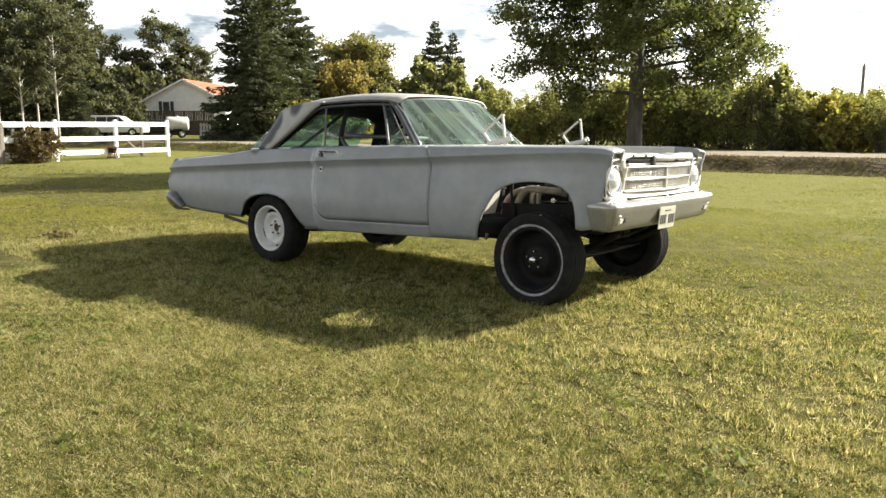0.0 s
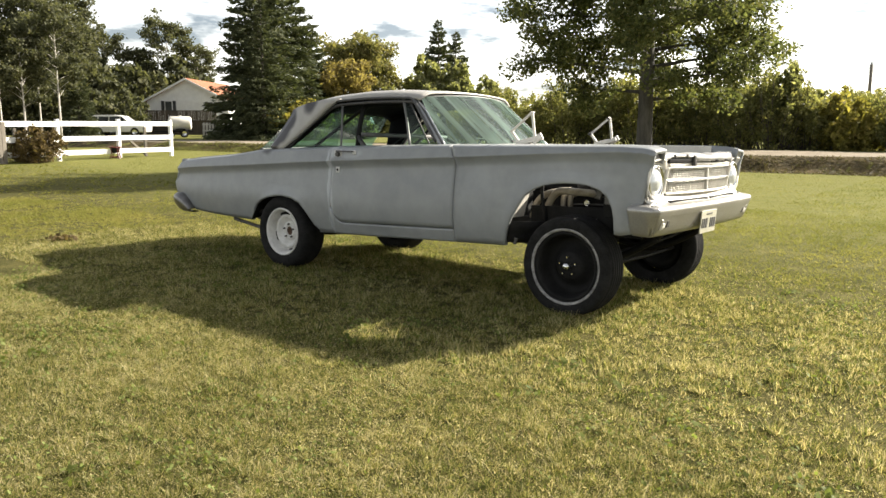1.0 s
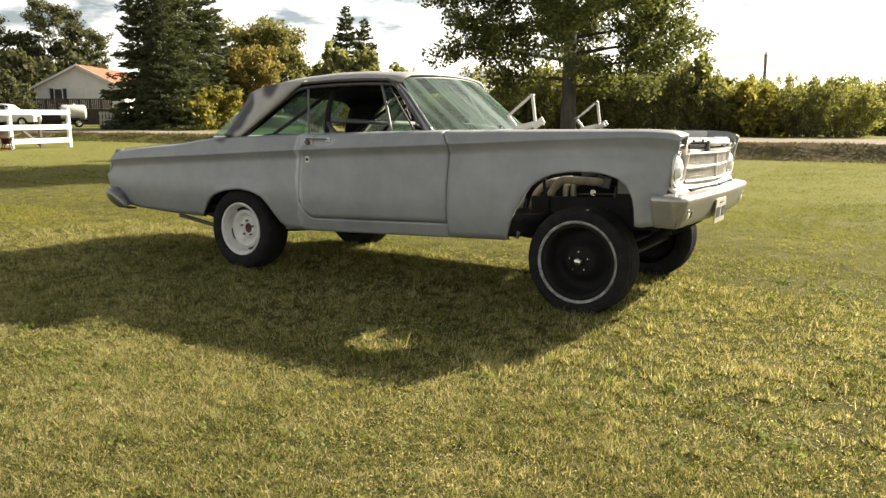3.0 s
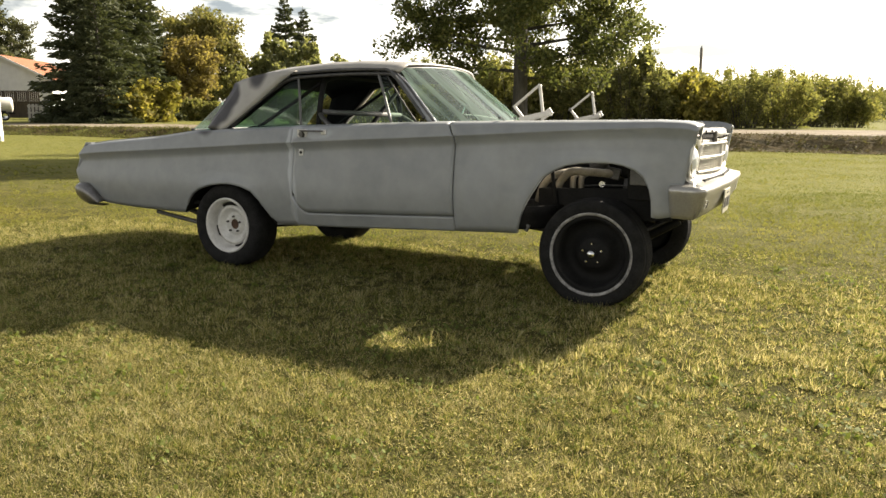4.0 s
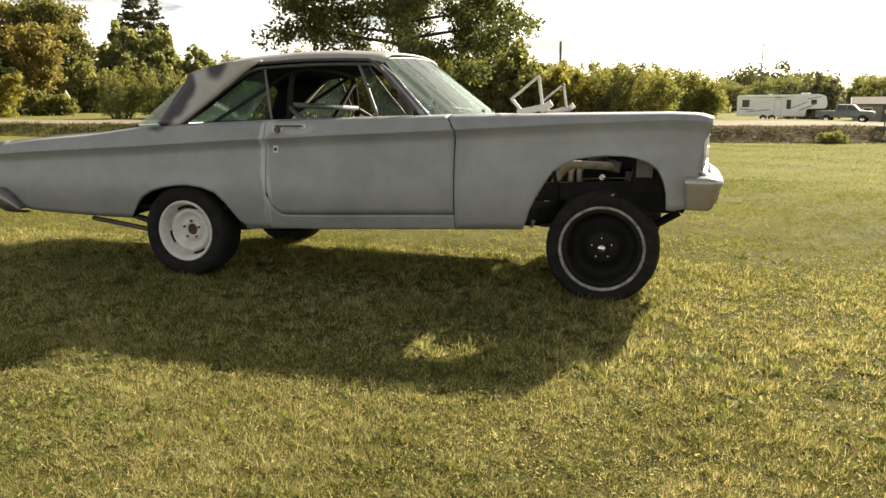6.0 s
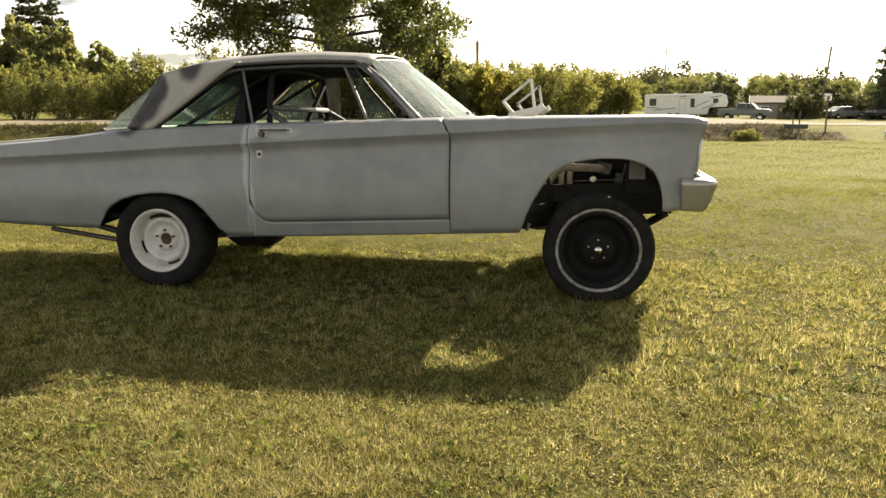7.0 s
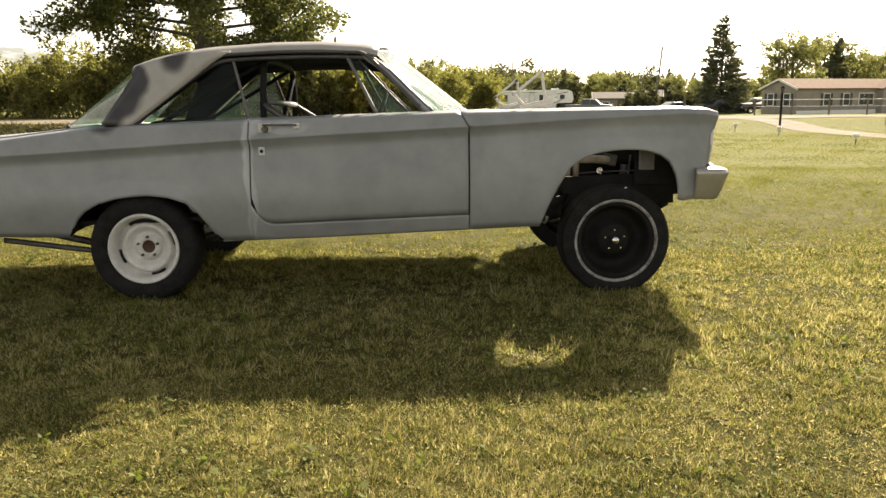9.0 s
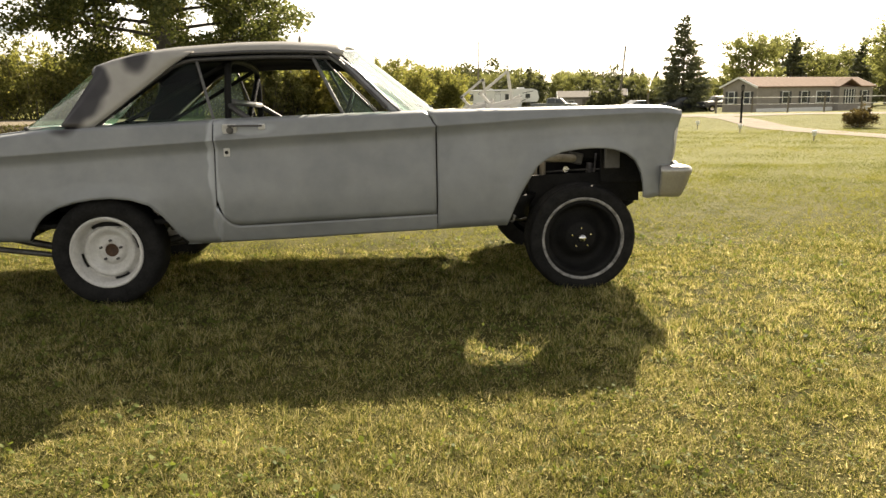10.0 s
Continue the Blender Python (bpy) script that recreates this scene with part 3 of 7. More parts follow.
def tufts(name, n, per, xr, yr, height, width, rng, label, mat, clump=0, flop=(0.3, 2.0)):
    """Tufts of blades that spring from one root and bend outward, gathered in clumps of uneven vigour."""
    cx, cy = rng.uniform(xr[0], xr[1], n), rng.uniform(yr[0], yr[1], n)
    vig = 0.75 + 0.40 * np.sin(cx * 2.3 + 1.5 * np.sin(cy * 1.9)) * np.sin(cy * 2.7 + 0.6) + rng.normal(0, 0.28, n)
    if clump:
        m0 = n // clump
        px, py = rng.uniform(xr[0], xr[1], m0), rng.uniform(yr[0], yr[1], m0)
        pv = np.exp(rng.normal(-0.22, 0.55, m0)) * (1 + 0.3 * np.sin(px * 2.3 + 1.5 * np.sin(py * 1.9)) * np.sin(py * 2.7 + 0.6))
        pick = rng.integers(0, m0, n)
        cx = px[pick] + rng.normal(0, 0.017, n)
        cy = py[pick] + rng.normal(0, 0.017, n)
        vig = pv[pick] * rng.uniform(0.75, 1.2, n)
    vig = np.clip(vig, 0.22, 1.9)
    x = np.repeat(cx, per) + rng.normal(0, height * 0.35, n * per)
    y = np.repeat(cy, per) + rng.normal(0, height * 0.35, n * per)
    v_ = np.repeat(vig, per)
    m = n * per
    z = ground_z(x, y) - 0.003
    h = height * v_ * rng.uniform(0.5, 1.25, m)
    la = np.arctan2(y - np.repeat(cy, per), x - np.repeat(cx, per)) + rng.normal(0, 0.7, m)
    lean = h * rng.uniform(flop[0], flop[1], m)
    a = la + np.pi / 2 + rng.normal(0, 0.5, m)
    w = width * rng.uniform(0.7, 1.4, m)
    base = np.stack([x, y, z], 1)
    sd = np.stack([np.cos(a) * w, np.sin(a) * w, np.zeros(m)], 1)
    tip = base + np.stack([np.cos(la) * lean, np.sin(la) * lean, h], 1)
    v = np.stack([base - sd, base + sd, tip], 1).reshape(-1, 3)
    ob = fast_mesh(name, v, np.arange(m * 3).reshape(m, 3), mat, tris=True)
    return tagged(ob, label, "grass", kind="stuff")


def flecks(n, xr, yr, size, top, rng, label, mat):
    """Small leaf blades and clippings lying every way in the lawn, gathered unevenly."""
    x, y = rng.uniform(xr[0], xr[1], n), rng.uniform(yr[0], yr[1], n)
    lump = np.sin(x * 31 + 2 * np.sin(y * 23)) * np.sin(y * 37 + 2 * np.sin(x * 19)) + 0.8 * np.sin(x * 11 + y * 5) * np.sin(y * 13 - x * 4)
    keep = rng.uniform(-1.7, 1.2, n) < lump
    x, y, lump = x[keep], y[keep], lump[keep]
    n = len(x)
    p = np.stack([x, y, ground_z(x, y) + rng.uniform(0.25, 1.0, n) * top * (0.75 + 0.25 * lump)], 1)
    d = rng.normal(size=(n, 3))
    d[:, 2] *= 0.7
    d /= np.linalg.norm(d, axis=1, keepdims=True)
    e = np.cross(d, rng.normal(size=(n, 3)))
    e /= np.linalg.norm(e, axis=1, keepdims=True)
    s = rng.uniform(size[0], size[1], (n, 1))
    v = np.stack([p - d * s, p + e * s * 0.30, p + d * s, p - e * s * 0.30], 1).reshape(-1, 3)
    ob = fast_mesh("grass", v, np.arange(n * 4).reshape(n, 4), mat)
    return tagged(ob, label, "grass", kind="stuff")


g_rng = np.random.default_rng(7)
tufts("grass", 84000, 10, (-1.3, 8.2), (-4.6, -2.3), 0.023, 0.0012, g_rng, "tufts of short mown grass, green mixed with dry blades", M_BLADE, 4, (0.15, 1.8))
flecks(200000, (-1.3, 8.0), (-4.6, -2.0), (0.003, 0.0080), 0.024, g_rng, "short cut leaves and dry clippings in the lawn", M_BLADE)
tufts("grass", 48000, 10, (-3.5, 8.0), (-2.3, 0.6), 0.030, 0.0020, g_rng, "short mown grass in the shade of the car", M_BLADE, 4, (0.15, 1.5))
flecks(50000, (-3.0, 9.5), (-2.0, 1.0), (0.005, 0.010), 0.022, g_rng, "short cut leaves in the lawn round the car", M_BLADE)
blades("grass", 120000, (2.5, 10), (-3.2, 1.8), 0.018, 0.0028, g_rng, "short mown grass beside the nose of the car", M_BLADE)
blades("grass", 200000, (-6, 12), (-0.4, 7.0), 0.026, 0.0050, g_rng, "mown grass behind the car", M_FARBLADE)
tufts("grass", 5000, 8, (-9, 10), (0.6, 5.5), 0.030, 0.005, g_rng, "tufts of grass behind the car", M_FARBLADE)
tufts("grass", 8000, 8, (-9, -3.5), (-5, 0.6), 0.036, 0.0055, g_rng, "mown grass behind the tail of the car", M_FARBLADE)
blades("grass", 70000, (2, 17), (6.5, 18), 0.024, 0.008, g_rng, "mown grass between the car and the driveway", M_FARBLADE)
blades("grass", 80000, (-30, 15), (5.5, 17.4), 0.024, 0.009, g_rng, "mown grass towards the road bank", M_FARBLADE)
tufts("grass", 6000, 8, (-32, -9), (-6, 5.5), 0.036, 0.012, g_rng, "mown grass far along the lawn", M_FARBLADE)
blades("grass", 60000, (-28, 10.5), (15.5, 19.8), 0.075, 0.014, g_rng, "rough dry grass on the road bank", M_DRYGRASS)
blades("grass", 26000, (-30, -8), (14.5, 18.6), 0.13, 0.018, g_rng, "rough green grass on the road bank", M_BANKGRASS)
blades("grass", 7000, (-8, 10.5), (15.5, 19.8), 0.085, 0.014, g_rng, "green tufts on the road bank", M_BANKGRASS)
blades("grass", 26000, (10, 24), (7, 24), 0.022, 0.008, g_rng, "grass beside the gravel driveway", M_FARBLADE)


def weeds(n, xr, yr, rng):
    pts, sz = [], []
    for _ in range(n):
        cx, cy = rng.uniform(*xr), rng.uniform(*yr)
        while math.sin(cx * 3.1 + 1.4 * math.sin(cy * 2.3)) + math.sin(cy * 3.7 + cx) < rng.uniform(-1.6, 1.6):
            cx, cy = rng.uniform(*xr), rng.uniform(*yr)
        k = rng.integers(4, 18)
        r = rng.uniform(0.02, 0.085)
        q = np.stack([cx + rng.normal(0, r, k), cy + rng.normal(0, r, k), rng.uniform(0.012, 0.038, k)], 1)
        pts.append(q)
        sz.append(rng.uniform(0.007, 0.016, k) * (1.7 if rng.uniform() < 0.12 else 1.0))
    pts, sz = np.concatenate(pts), np.concatenate(sz)
    pts[:, 2] += ground_z(pts[:, 0], pts[:, 1])
    n = len(pts)
    d = rng.normal(size=(n, 3))
    d[:, 2] = d[:, 2] * 0.8 + 0.2
    d /= np.linalg.norm(d, axis=1, keepdims=True)
    e = np.cross(d, np.array([0, 0, 1.0]) + rng.normal(0, 0.35, (n, 3)))
    e /= np.linalg.norm(e, axis=1, keepdims=True)
    s = sz[:, None]
    v = np.stack([pts - d * s * 0.8, pts + e * s * 0.55, pts + d * s * 0.8, pts - e * s * 0.55], 1).reshape(-1, 3)
    ob = fast_mesh("clover", v, np.arange(n * 4).reshape(n, 4), M_WEED)
    tagged(ob, "small bright green clover and weeds in the lawn", "weeds", kind="stuff")


weeds(1800, (-1.5, 7.6), (-4.5, 1.0), g_rng)


# ---- the car: a lifted grey two-door hardtop without its hood ----
# x forward from the rear axle, y to the car's left, z up from the lawn
car = thing("car", 0, -0.02, 0, 0, "lifted vintage two-door car in patchy grey primer, hood removed", "car")
car.matrix_basis = pose(0, -0.80, 0, -1.2) @ pose(0, 0.78, 0)


def W(x):
    return float(np.interp(x, [-1.65, -1.5, -1.0, 0.0, 1.0, 2.0, 3.0, 3.4, 3.56], [0.82, 0.84, 0.88, 0.91, 0.92, 0.92, 0.905, 0.886, 0.875]))


def z_top(x):
    return float(np.interp(x, [-1.65, -1.5, -0.74, -0.3, 0.7, 1.8, 2.6, 3.3, 3.46, 3.56], [0.908, 0.922, 0.987, 1.048, 1.093, 1.126, 1.139, 1.147, 1.141, 1.112]))


def z_crease(x):
    return float(np.interp(x, [-1.65, -1.48, -0.9, -0.4, 0.24, 0.7, 1.25, 1.6, 2.04, 2.42, 2.77, 3.1, 3.3, 3.46, 3.56], [0.827, 0.841, 0.878, 0.908, 0.949, 0.975, 1.005, 1.021, 1.044, 1.066, 1.086, 1.101, 1.109, 1.105, 1.085]))


REAR_ARCH = ([-0.415, -0.385, -0.355, -0.31, -0.225, -0.12, 0.0, 0.09, 0.2, 0.305, 0.375, 0.43, 0.47, 0.50], [0.39, 0.46, 0.505, 0.55, 0.597, 0.628, 0.643, 0.647, 0.636, 0.60, 0.535, 0.456, 0.39, 0.352])
FRONT_ARCH = ([2.445, 2.462, 2.49, 2.53, 2.58, 2.63, 2.70, 2.775, 2.87, 2.95, 3.05, 3.11, 3.183, 3.236, 3.284, 3.31, 3.325], [0.43, 0.47, 0.55, 0.635, 0.72, 0.795, 0.842, 0.873, 0.889, 0.895, 0.894, 0.886, 0.862, 0.822, 0.75, 0.68, 0.59])


def z_low(x):
    z = float(np.interp(x, [-1.65, -1.5, -1.39, -1.29, -1.04, -0.69, -0.415, 0.5, 0.6, 1.13, 1.58, 2.0, 2.36, 2.445, 3.325, 3.39, 3.56], [0.485, 0.452, 0.430, 0.415, 0.402, 0.391, 0.388, 0.352, 0.356, 0.374, 0.395, 0.413, 0.428, 0.430, 0.588, 0.580, 0.60]))
    for ax, az in (REAR_ARCH, FRONT_ARCH):
        if ax[0] <= x <= ax[-1]:
            z = max(z, float(np.interp(x, ax, az)))
    return z


def shear(x, z):
    """The raked nose and the pointed tail."""
    x_in, x = x, x - 0.105 * max(0.0, -0.4 - x)
    f = float(np.interp(x_in, [3.25, 3.5], [0, 1])) * (z - 1.1) * 0.20
    b = float(np.interp(x_in, [-1.65, -1.25], [1, 0])) * float(np.interp(z, [0.48, 0.58, 0.68, 0.80, 0.93], [0.13, 0.05, 0.0, 0.06, 0.14]))
    # the front door gap sweeps back over the shoulder
    g = -0.55 * max(0.0, z - 1.035) * math.exp(-((x_in - 2.0125) / 0.14) ** 2)
    return x + f + b + g


def side_y(x, z):
    """Half width of the body at a height."""
    zc, w = z_crease(x), W(x)
    if z >= zc:
        u = (z - zc) / max(z_top(x) - zc, 0.01)
        y = w - 0.002 - 0.034 * u
    else:
        d = zc - z
        amp = 0.036 - 0.018 * float(np.interp(x, [2.2, 3.3], [0, 1]))
        y = w - amp * (d / 0.055) ** 0.72 if d < 0.055 else w - amp * math.exp(-((d - 0.055) / 0.17) ** 1.6)
        if z < 0.66:
            y -= 0.075 * ((0.66 - z) / 0.3) ** 2
    # rolled lips round the wheel openings
    for cx, cz, r in ((0.045, 0.335, 0.36), (2.92, 0.50, 0.44)):
        dist = math.hypot((x - cx), (z - cz) * (1.12 if cx < 1 else 1.05))
        y += 0.012 * math.exp(-((dist - r) / 0.05) ** 2)
    return y


def section(x, zlo, y_in, drop=0.0):
    """Points (y, z) from the lower edge up the side and over the shoulder."""
    zc, zt = z_crease(x), z_top(x)
    r = min(0.032, 0.45 * (zt - zc))
    zs = list(np.linspace(zlo, zc - 0.10, 12)) + [zc - 0.075, zc - 0.055, zc - 0.038, zc - 0.026, zc - 0.018, zc - 0.008, zc - 0.002, zc + 0.003] + list(np.linspace(zc + 0.010, max(zc + 0.014, zt - r), 4))
    out = [(side_y(x, z), z) for z in zs]
    ye = side_y(x, zt - r)
    for a in (18, 36, 54, 72, 90):
        out.append((ye - 0.05 * (1 - math.cos(radians(a))), zt - r + r * math.sin(radians(a))))
    for k in (0.33, 0.66, 1.0):
        y = out[-1][0] if k == 0 else (ye - 0.05) + (y_in - (ye - 0.05)) * k
        out.append((y, zt + 0.008 * k))
    out.append((y_in, zt + 0.008 - max(drop, 0.012)))
    return out


def stations(a, b, step=0.03, extra=()):
    n = max(2, int((b - a) / step) + 1)
    xs = list(np.linspace(a, b, n)) + [e for e in extra if a < e < b]
    return sorted(set(round(v, 4) for v in xs))


ARCH_X = [v + d for v in REAR_ARCH[0] + FRONT_ARCH[0] for d in (-0.004, 0.0, 0.004)]


def side_panel(name, x0, x1, low, y_in, side, label="", drop=0.0):
    rows = []
    for x in stations(x0, x1, 0.03, ARCH_X):
        inner = y_in(x)
        rows.append([(shear(x, z), side * y, z) for y, z in section(x, low(x), inner, drop)])
    return sheet(name, rows, M_PRIMER, car, label, flip=side > 0, thick=0.022)


def door_low(x):
    base = float(np.interp(x, [0.7, 0.82, 1.98, 2.02], [0.466, 0.470, 0.515, 0.516]))
    r = 0.13
    if x < 0.702 + r:
        base += 1.25 * (r - math.sqrt(max(r * r - (0.702 + r - x) ** 2, 0)))
    return base


def rocker(side):
    rows = []
    for x in stations(0.694, 2.0125, 0.03):
        hi = door_low(max(x, 0.705)) - 0.007
        lo = z_low(x)
        rows.append([(x, side * side_y(x, z), z) for z in np.linspace(lo, hi, 8)] + [(x, side * (side_y(x, hi) - 0.05), hi + 0.002)])
    return sheet("rocker_panel", rows, M_PRIMER, car, flip=side > 0, thick=0.02)


for sd in (-1, 1):
    side_panel("rear_quarter", -1.65, 0.694, z_low, lambda x: 0.74, sd, "grey primer rear quarter with pale filler by the door gap")
    side_panel("door", 0.702, 2.008, door_low, lambda x: 0.765, sd, "grey primer door without its window raised", 0.10)
    side_panel("front_fender", 2.017, 3.53, z_low, lambda x: 0.70 + 0.05 * float(np.interp(x, [2.0, 2.3], [1, 0])), sd, "grey primer front fender with a high wheel opening", 0.09)
    rocker(sd)
    # bottom seam lip
    part("seam_flange", box((1.95, 0.02, 0.03), (1.47, sd * 0.83, 0.405), 0.004, (0, -2.2, 0)), M_PRIMER, car)
    # black strips standing in for the shade inside the door gaps
    for gxx, lo, hi in ((0.698, 0.67, 1.07), (2.0125, 0.45, 1.05)):
        part("gap_shade_strip", box((0.03, 0.03, hi - lo), (gxx, sd * 0.855, (lo + hi) / 2), 0.004), M_BLACK, car)

# inner shell, floor, bulkheads
part("floor_pan", box((3.0, 1.60, 0.03), (0.75, 0, 0.50), 0.006, (0, -1.5, 0)), M_BLACK, car)
part("trunk_floor", box((1.20, 1.36, 0.03), (-1.02, 0, 0.50), 0.006), M_BLACK, car)
part("trunk_floor_side", box((1.1, 0.03, 0.42), (-0.98, -0.70, 0.66), 0.006), M_BLACK, car)
part("trunk_floor_side", box((1.1, 0.03, 0.42), (-0.98, 0.70, 0.66), 0.006), M_BLACK, car)
part("bulkhead", box((0.03, 1.62, 0.60), (2.14, 0, 0.78), 0.006), M_BAY, car)
for sd in (-1, 1):
    part("inner_quarter", box((1.0, 0.02, 0.50), (0.20, sd * 0.69, 0.80), 0.005), M_INTERIOR, car)
    part("door_inner", box((1.26, 0.03, 0.56), (1.35, sd * 0.775, 0.80), 0.01), M_INTERIOR, car)
    # wheel well over the rear tyre
    rows = []
    for ax_, az_ in zip(*REAR_ARCH):
        rows.append([(ax_ * 1.01, sd * y, az_ + lift) for y, lift in ((0.862, 0.010), (0.80, 0.03), (0.66, 0.04), (0.52, 0.04))])
    sheet("rear_wheel_well", rows, M_BLACK, car, flip=sd > 0, thick=0.01)

# deck, tail
rows = []
for x in stations(-1.62, -0.36, 0.06):
    zt = z_top(x) - 0.006
    rows.append([(shear(x, 0.93), y, zt + 0.022 * (1 - (y / 0.74) ** 2) - (0.03 if x < -1.6 else 0)) for y in np.linspace(-0.742, 0.742, 17)])
sheet("trunk_lid", rows, M_PRIMER, car, "grey primer trunk lid", flip=True, thick=0.02)
rows = []
for z in (0.93, 0.88, 0.80, 0.72, 0.66, 0.58, 0.50):
    rows.append([(shear(-1.65, z) - 0.02 * (1 - (y / 0.80) ** 2) + 0.008, y, z) for y in np.linspace(-0.795, 0.795, 15)])
sheet("tail_panel", rows, M_PRIMER, car, thick=0.02, flip=True)
for sd in (-1, 1):
    part("tail_lamp", box((0.06, 0.30, 0.11), (-1.775, sd * 0.58, 0.735), 0.02, None, 3), M_REDLAMP, car, "dark red tail lamp")


def bumper_sheet(name, prof, plan, mat, label):
    """A bumper: a plan line swept with a profile of (outward, z)."""
    rows = []
    for i, (x, y) in enumerate(plan):
        a, b = plan[max(i - 1, 0)], plan[min(i + 1, len(plan) - 1)]
        t = Vector((b[0] - a[0], b[1] - a[1], 0)).normalized()
        nrm = Vector((t.y, -t.x, 0))
        rows.append([(x + nrm.x * o, y + nrm.y * o, z) for o, z in prof])
    return sheet(name, rows, mat, car, label, thick=0.012)


rear_plan = [(v.x, v.y) for v in smooth_path([(-1.42, 0.855, 0), (-1.55, 0.870, 0), (-1.67, 0.855, 0), (-1.76, 0.78, 0), (-1.80, 0.60, 0), (-1.82, 0, 0), (-1.80, -0.60, 0), (-1.76, -0.78, 0), (-1.67, -0.855, 0), (-1.55, -0.870, 0), (-1.42, -0.855, 0)], 5)]
rear_prof = [(-0.10, 1.0), (-0.04, 1.0), (-0.012, 0.97), (0.012, 0.84), (0.020, 0.66), (0.010, 0.36), (-0.012, 0.10), (-0.04, 0.0), (-0.10, 0.0)]
rows = []
for i, (x, y) in enumerate(rear_plan):
    a, b = rear_plan[max(i - 1, 0)], rear_plan[min(i + 1, len(rear_plan) - 1)]
    t = Vector((b[0] - a[0], b[1] - a[1], 0)).normalized()
    hi = float(np.interp(x, [-1.82, -1.66, -1.58, -1.50, -1.42], [0.565, 0.572, 0.568, 0.515, 0.425]))
    lo = float(np.interp(x, [-1.82, -1.66, -1.58, -1.42], [0.455, 0.430, 0.405, 0.400]))
    rows.append([(x + t.y * o, y - t.x * o, lo + (hi - lo) * u) for o, u in rear_prof])
sheet("rear_bumper", rows, M_DULLBUMPER, car, "dull dark silver rear bumper wrapping the corner", thick=0.012)

# ---- front end ----
front_plan = [(v.x, v.y) for v in smooth_path([(3.395, -0.905, 0), (3.47, -0.918, 0), (3.535, -0.926, 0), (3.565, -0.905, 0), (3.578, -0.86, 0), (3.592, -0.6, 0), (3.60, -0.3, 0), (3.606, 0, 0), (3.60, 0.3, 0), (3.592, 0.6, 0), (3.578, 0.86, 0), (3.565, 0.905, 0), (3.535, 0.926, 0), (3.47, 0.918, 0), (3.395, 0.905, 0)], 5)]
front_prof = [(-0.13, 0.790), (-0.05, 0.776), (-0.006, 0.768), (0.008, 0.764), (0.014, 0.756), (0.014, 0.746), (0.000, 0.715), (-0.014, 0.665), (-0.032, 0.620), (-0.040, 0.607), (-0.052, 0.597), (-0.11, 0.596)]
bump_f = bumper_sheet("front_bumper", front_prof, front_plan, M_SILVER, "dull silver wraparound front bumper with bolt heads")
for sd in (-1, 1):
    lamp = part("bumper_lamp", box((0.034, 0.19, 0.078), (3.5615, sd * 0.755, 0.668), 0.014, (0, 15, -sd * 4), 3), M_SILVER, bump_f, "rounded bumper lamp recess")
    part("lamp_hollow", box((0.03, 0.095, 0.052), (3.5700, sd * 0.715, 0.668), 0.012, (0, 15, -sd * 4), 3), M_GRILLEBACK, lamp, "dark empty lamp hollow")
    part("lamp_reflector", box((0.03, 0.060, 0.040), (3.5675, sd * 0.795, 0.660), 0.010, (0, 15, -sd * 6), 3), M_CREAM, lamp)
    for by, bz in ((0.50, 0.735), (0.42, 0.635), (0.30, 0.755), (0.86, 0.735)):
        part("bolt", cyl(0.011, 0.009, 0.012, (3.608 - 0.040 * by * by - max(0.0, 0.74 - bz) * 0.24, sd * by, bz), (0, 90, 0), 8), M_CHROME, bump_f)

# lower valance shelf between bumper and grille
rows = []
for y in np.linspace(-0.86, 0.86, 19):
    c = 1 - (y / 0.9) ** 2
    rows.append([(3.40 + 0.04 * c, y, 0.735), (3.47 + 0.06 * c, y, 0.765), (3.50 + 0.07 * c, y, 0.788), (3.47 + 0.07 * c, y, 0.805), (3.455 + 0.06 * c, y, 0.83)])
sheet("grille_shelf", rows, M_CREAM, car, "pale painted shelf below the grille", thick=0.008, flip=True)
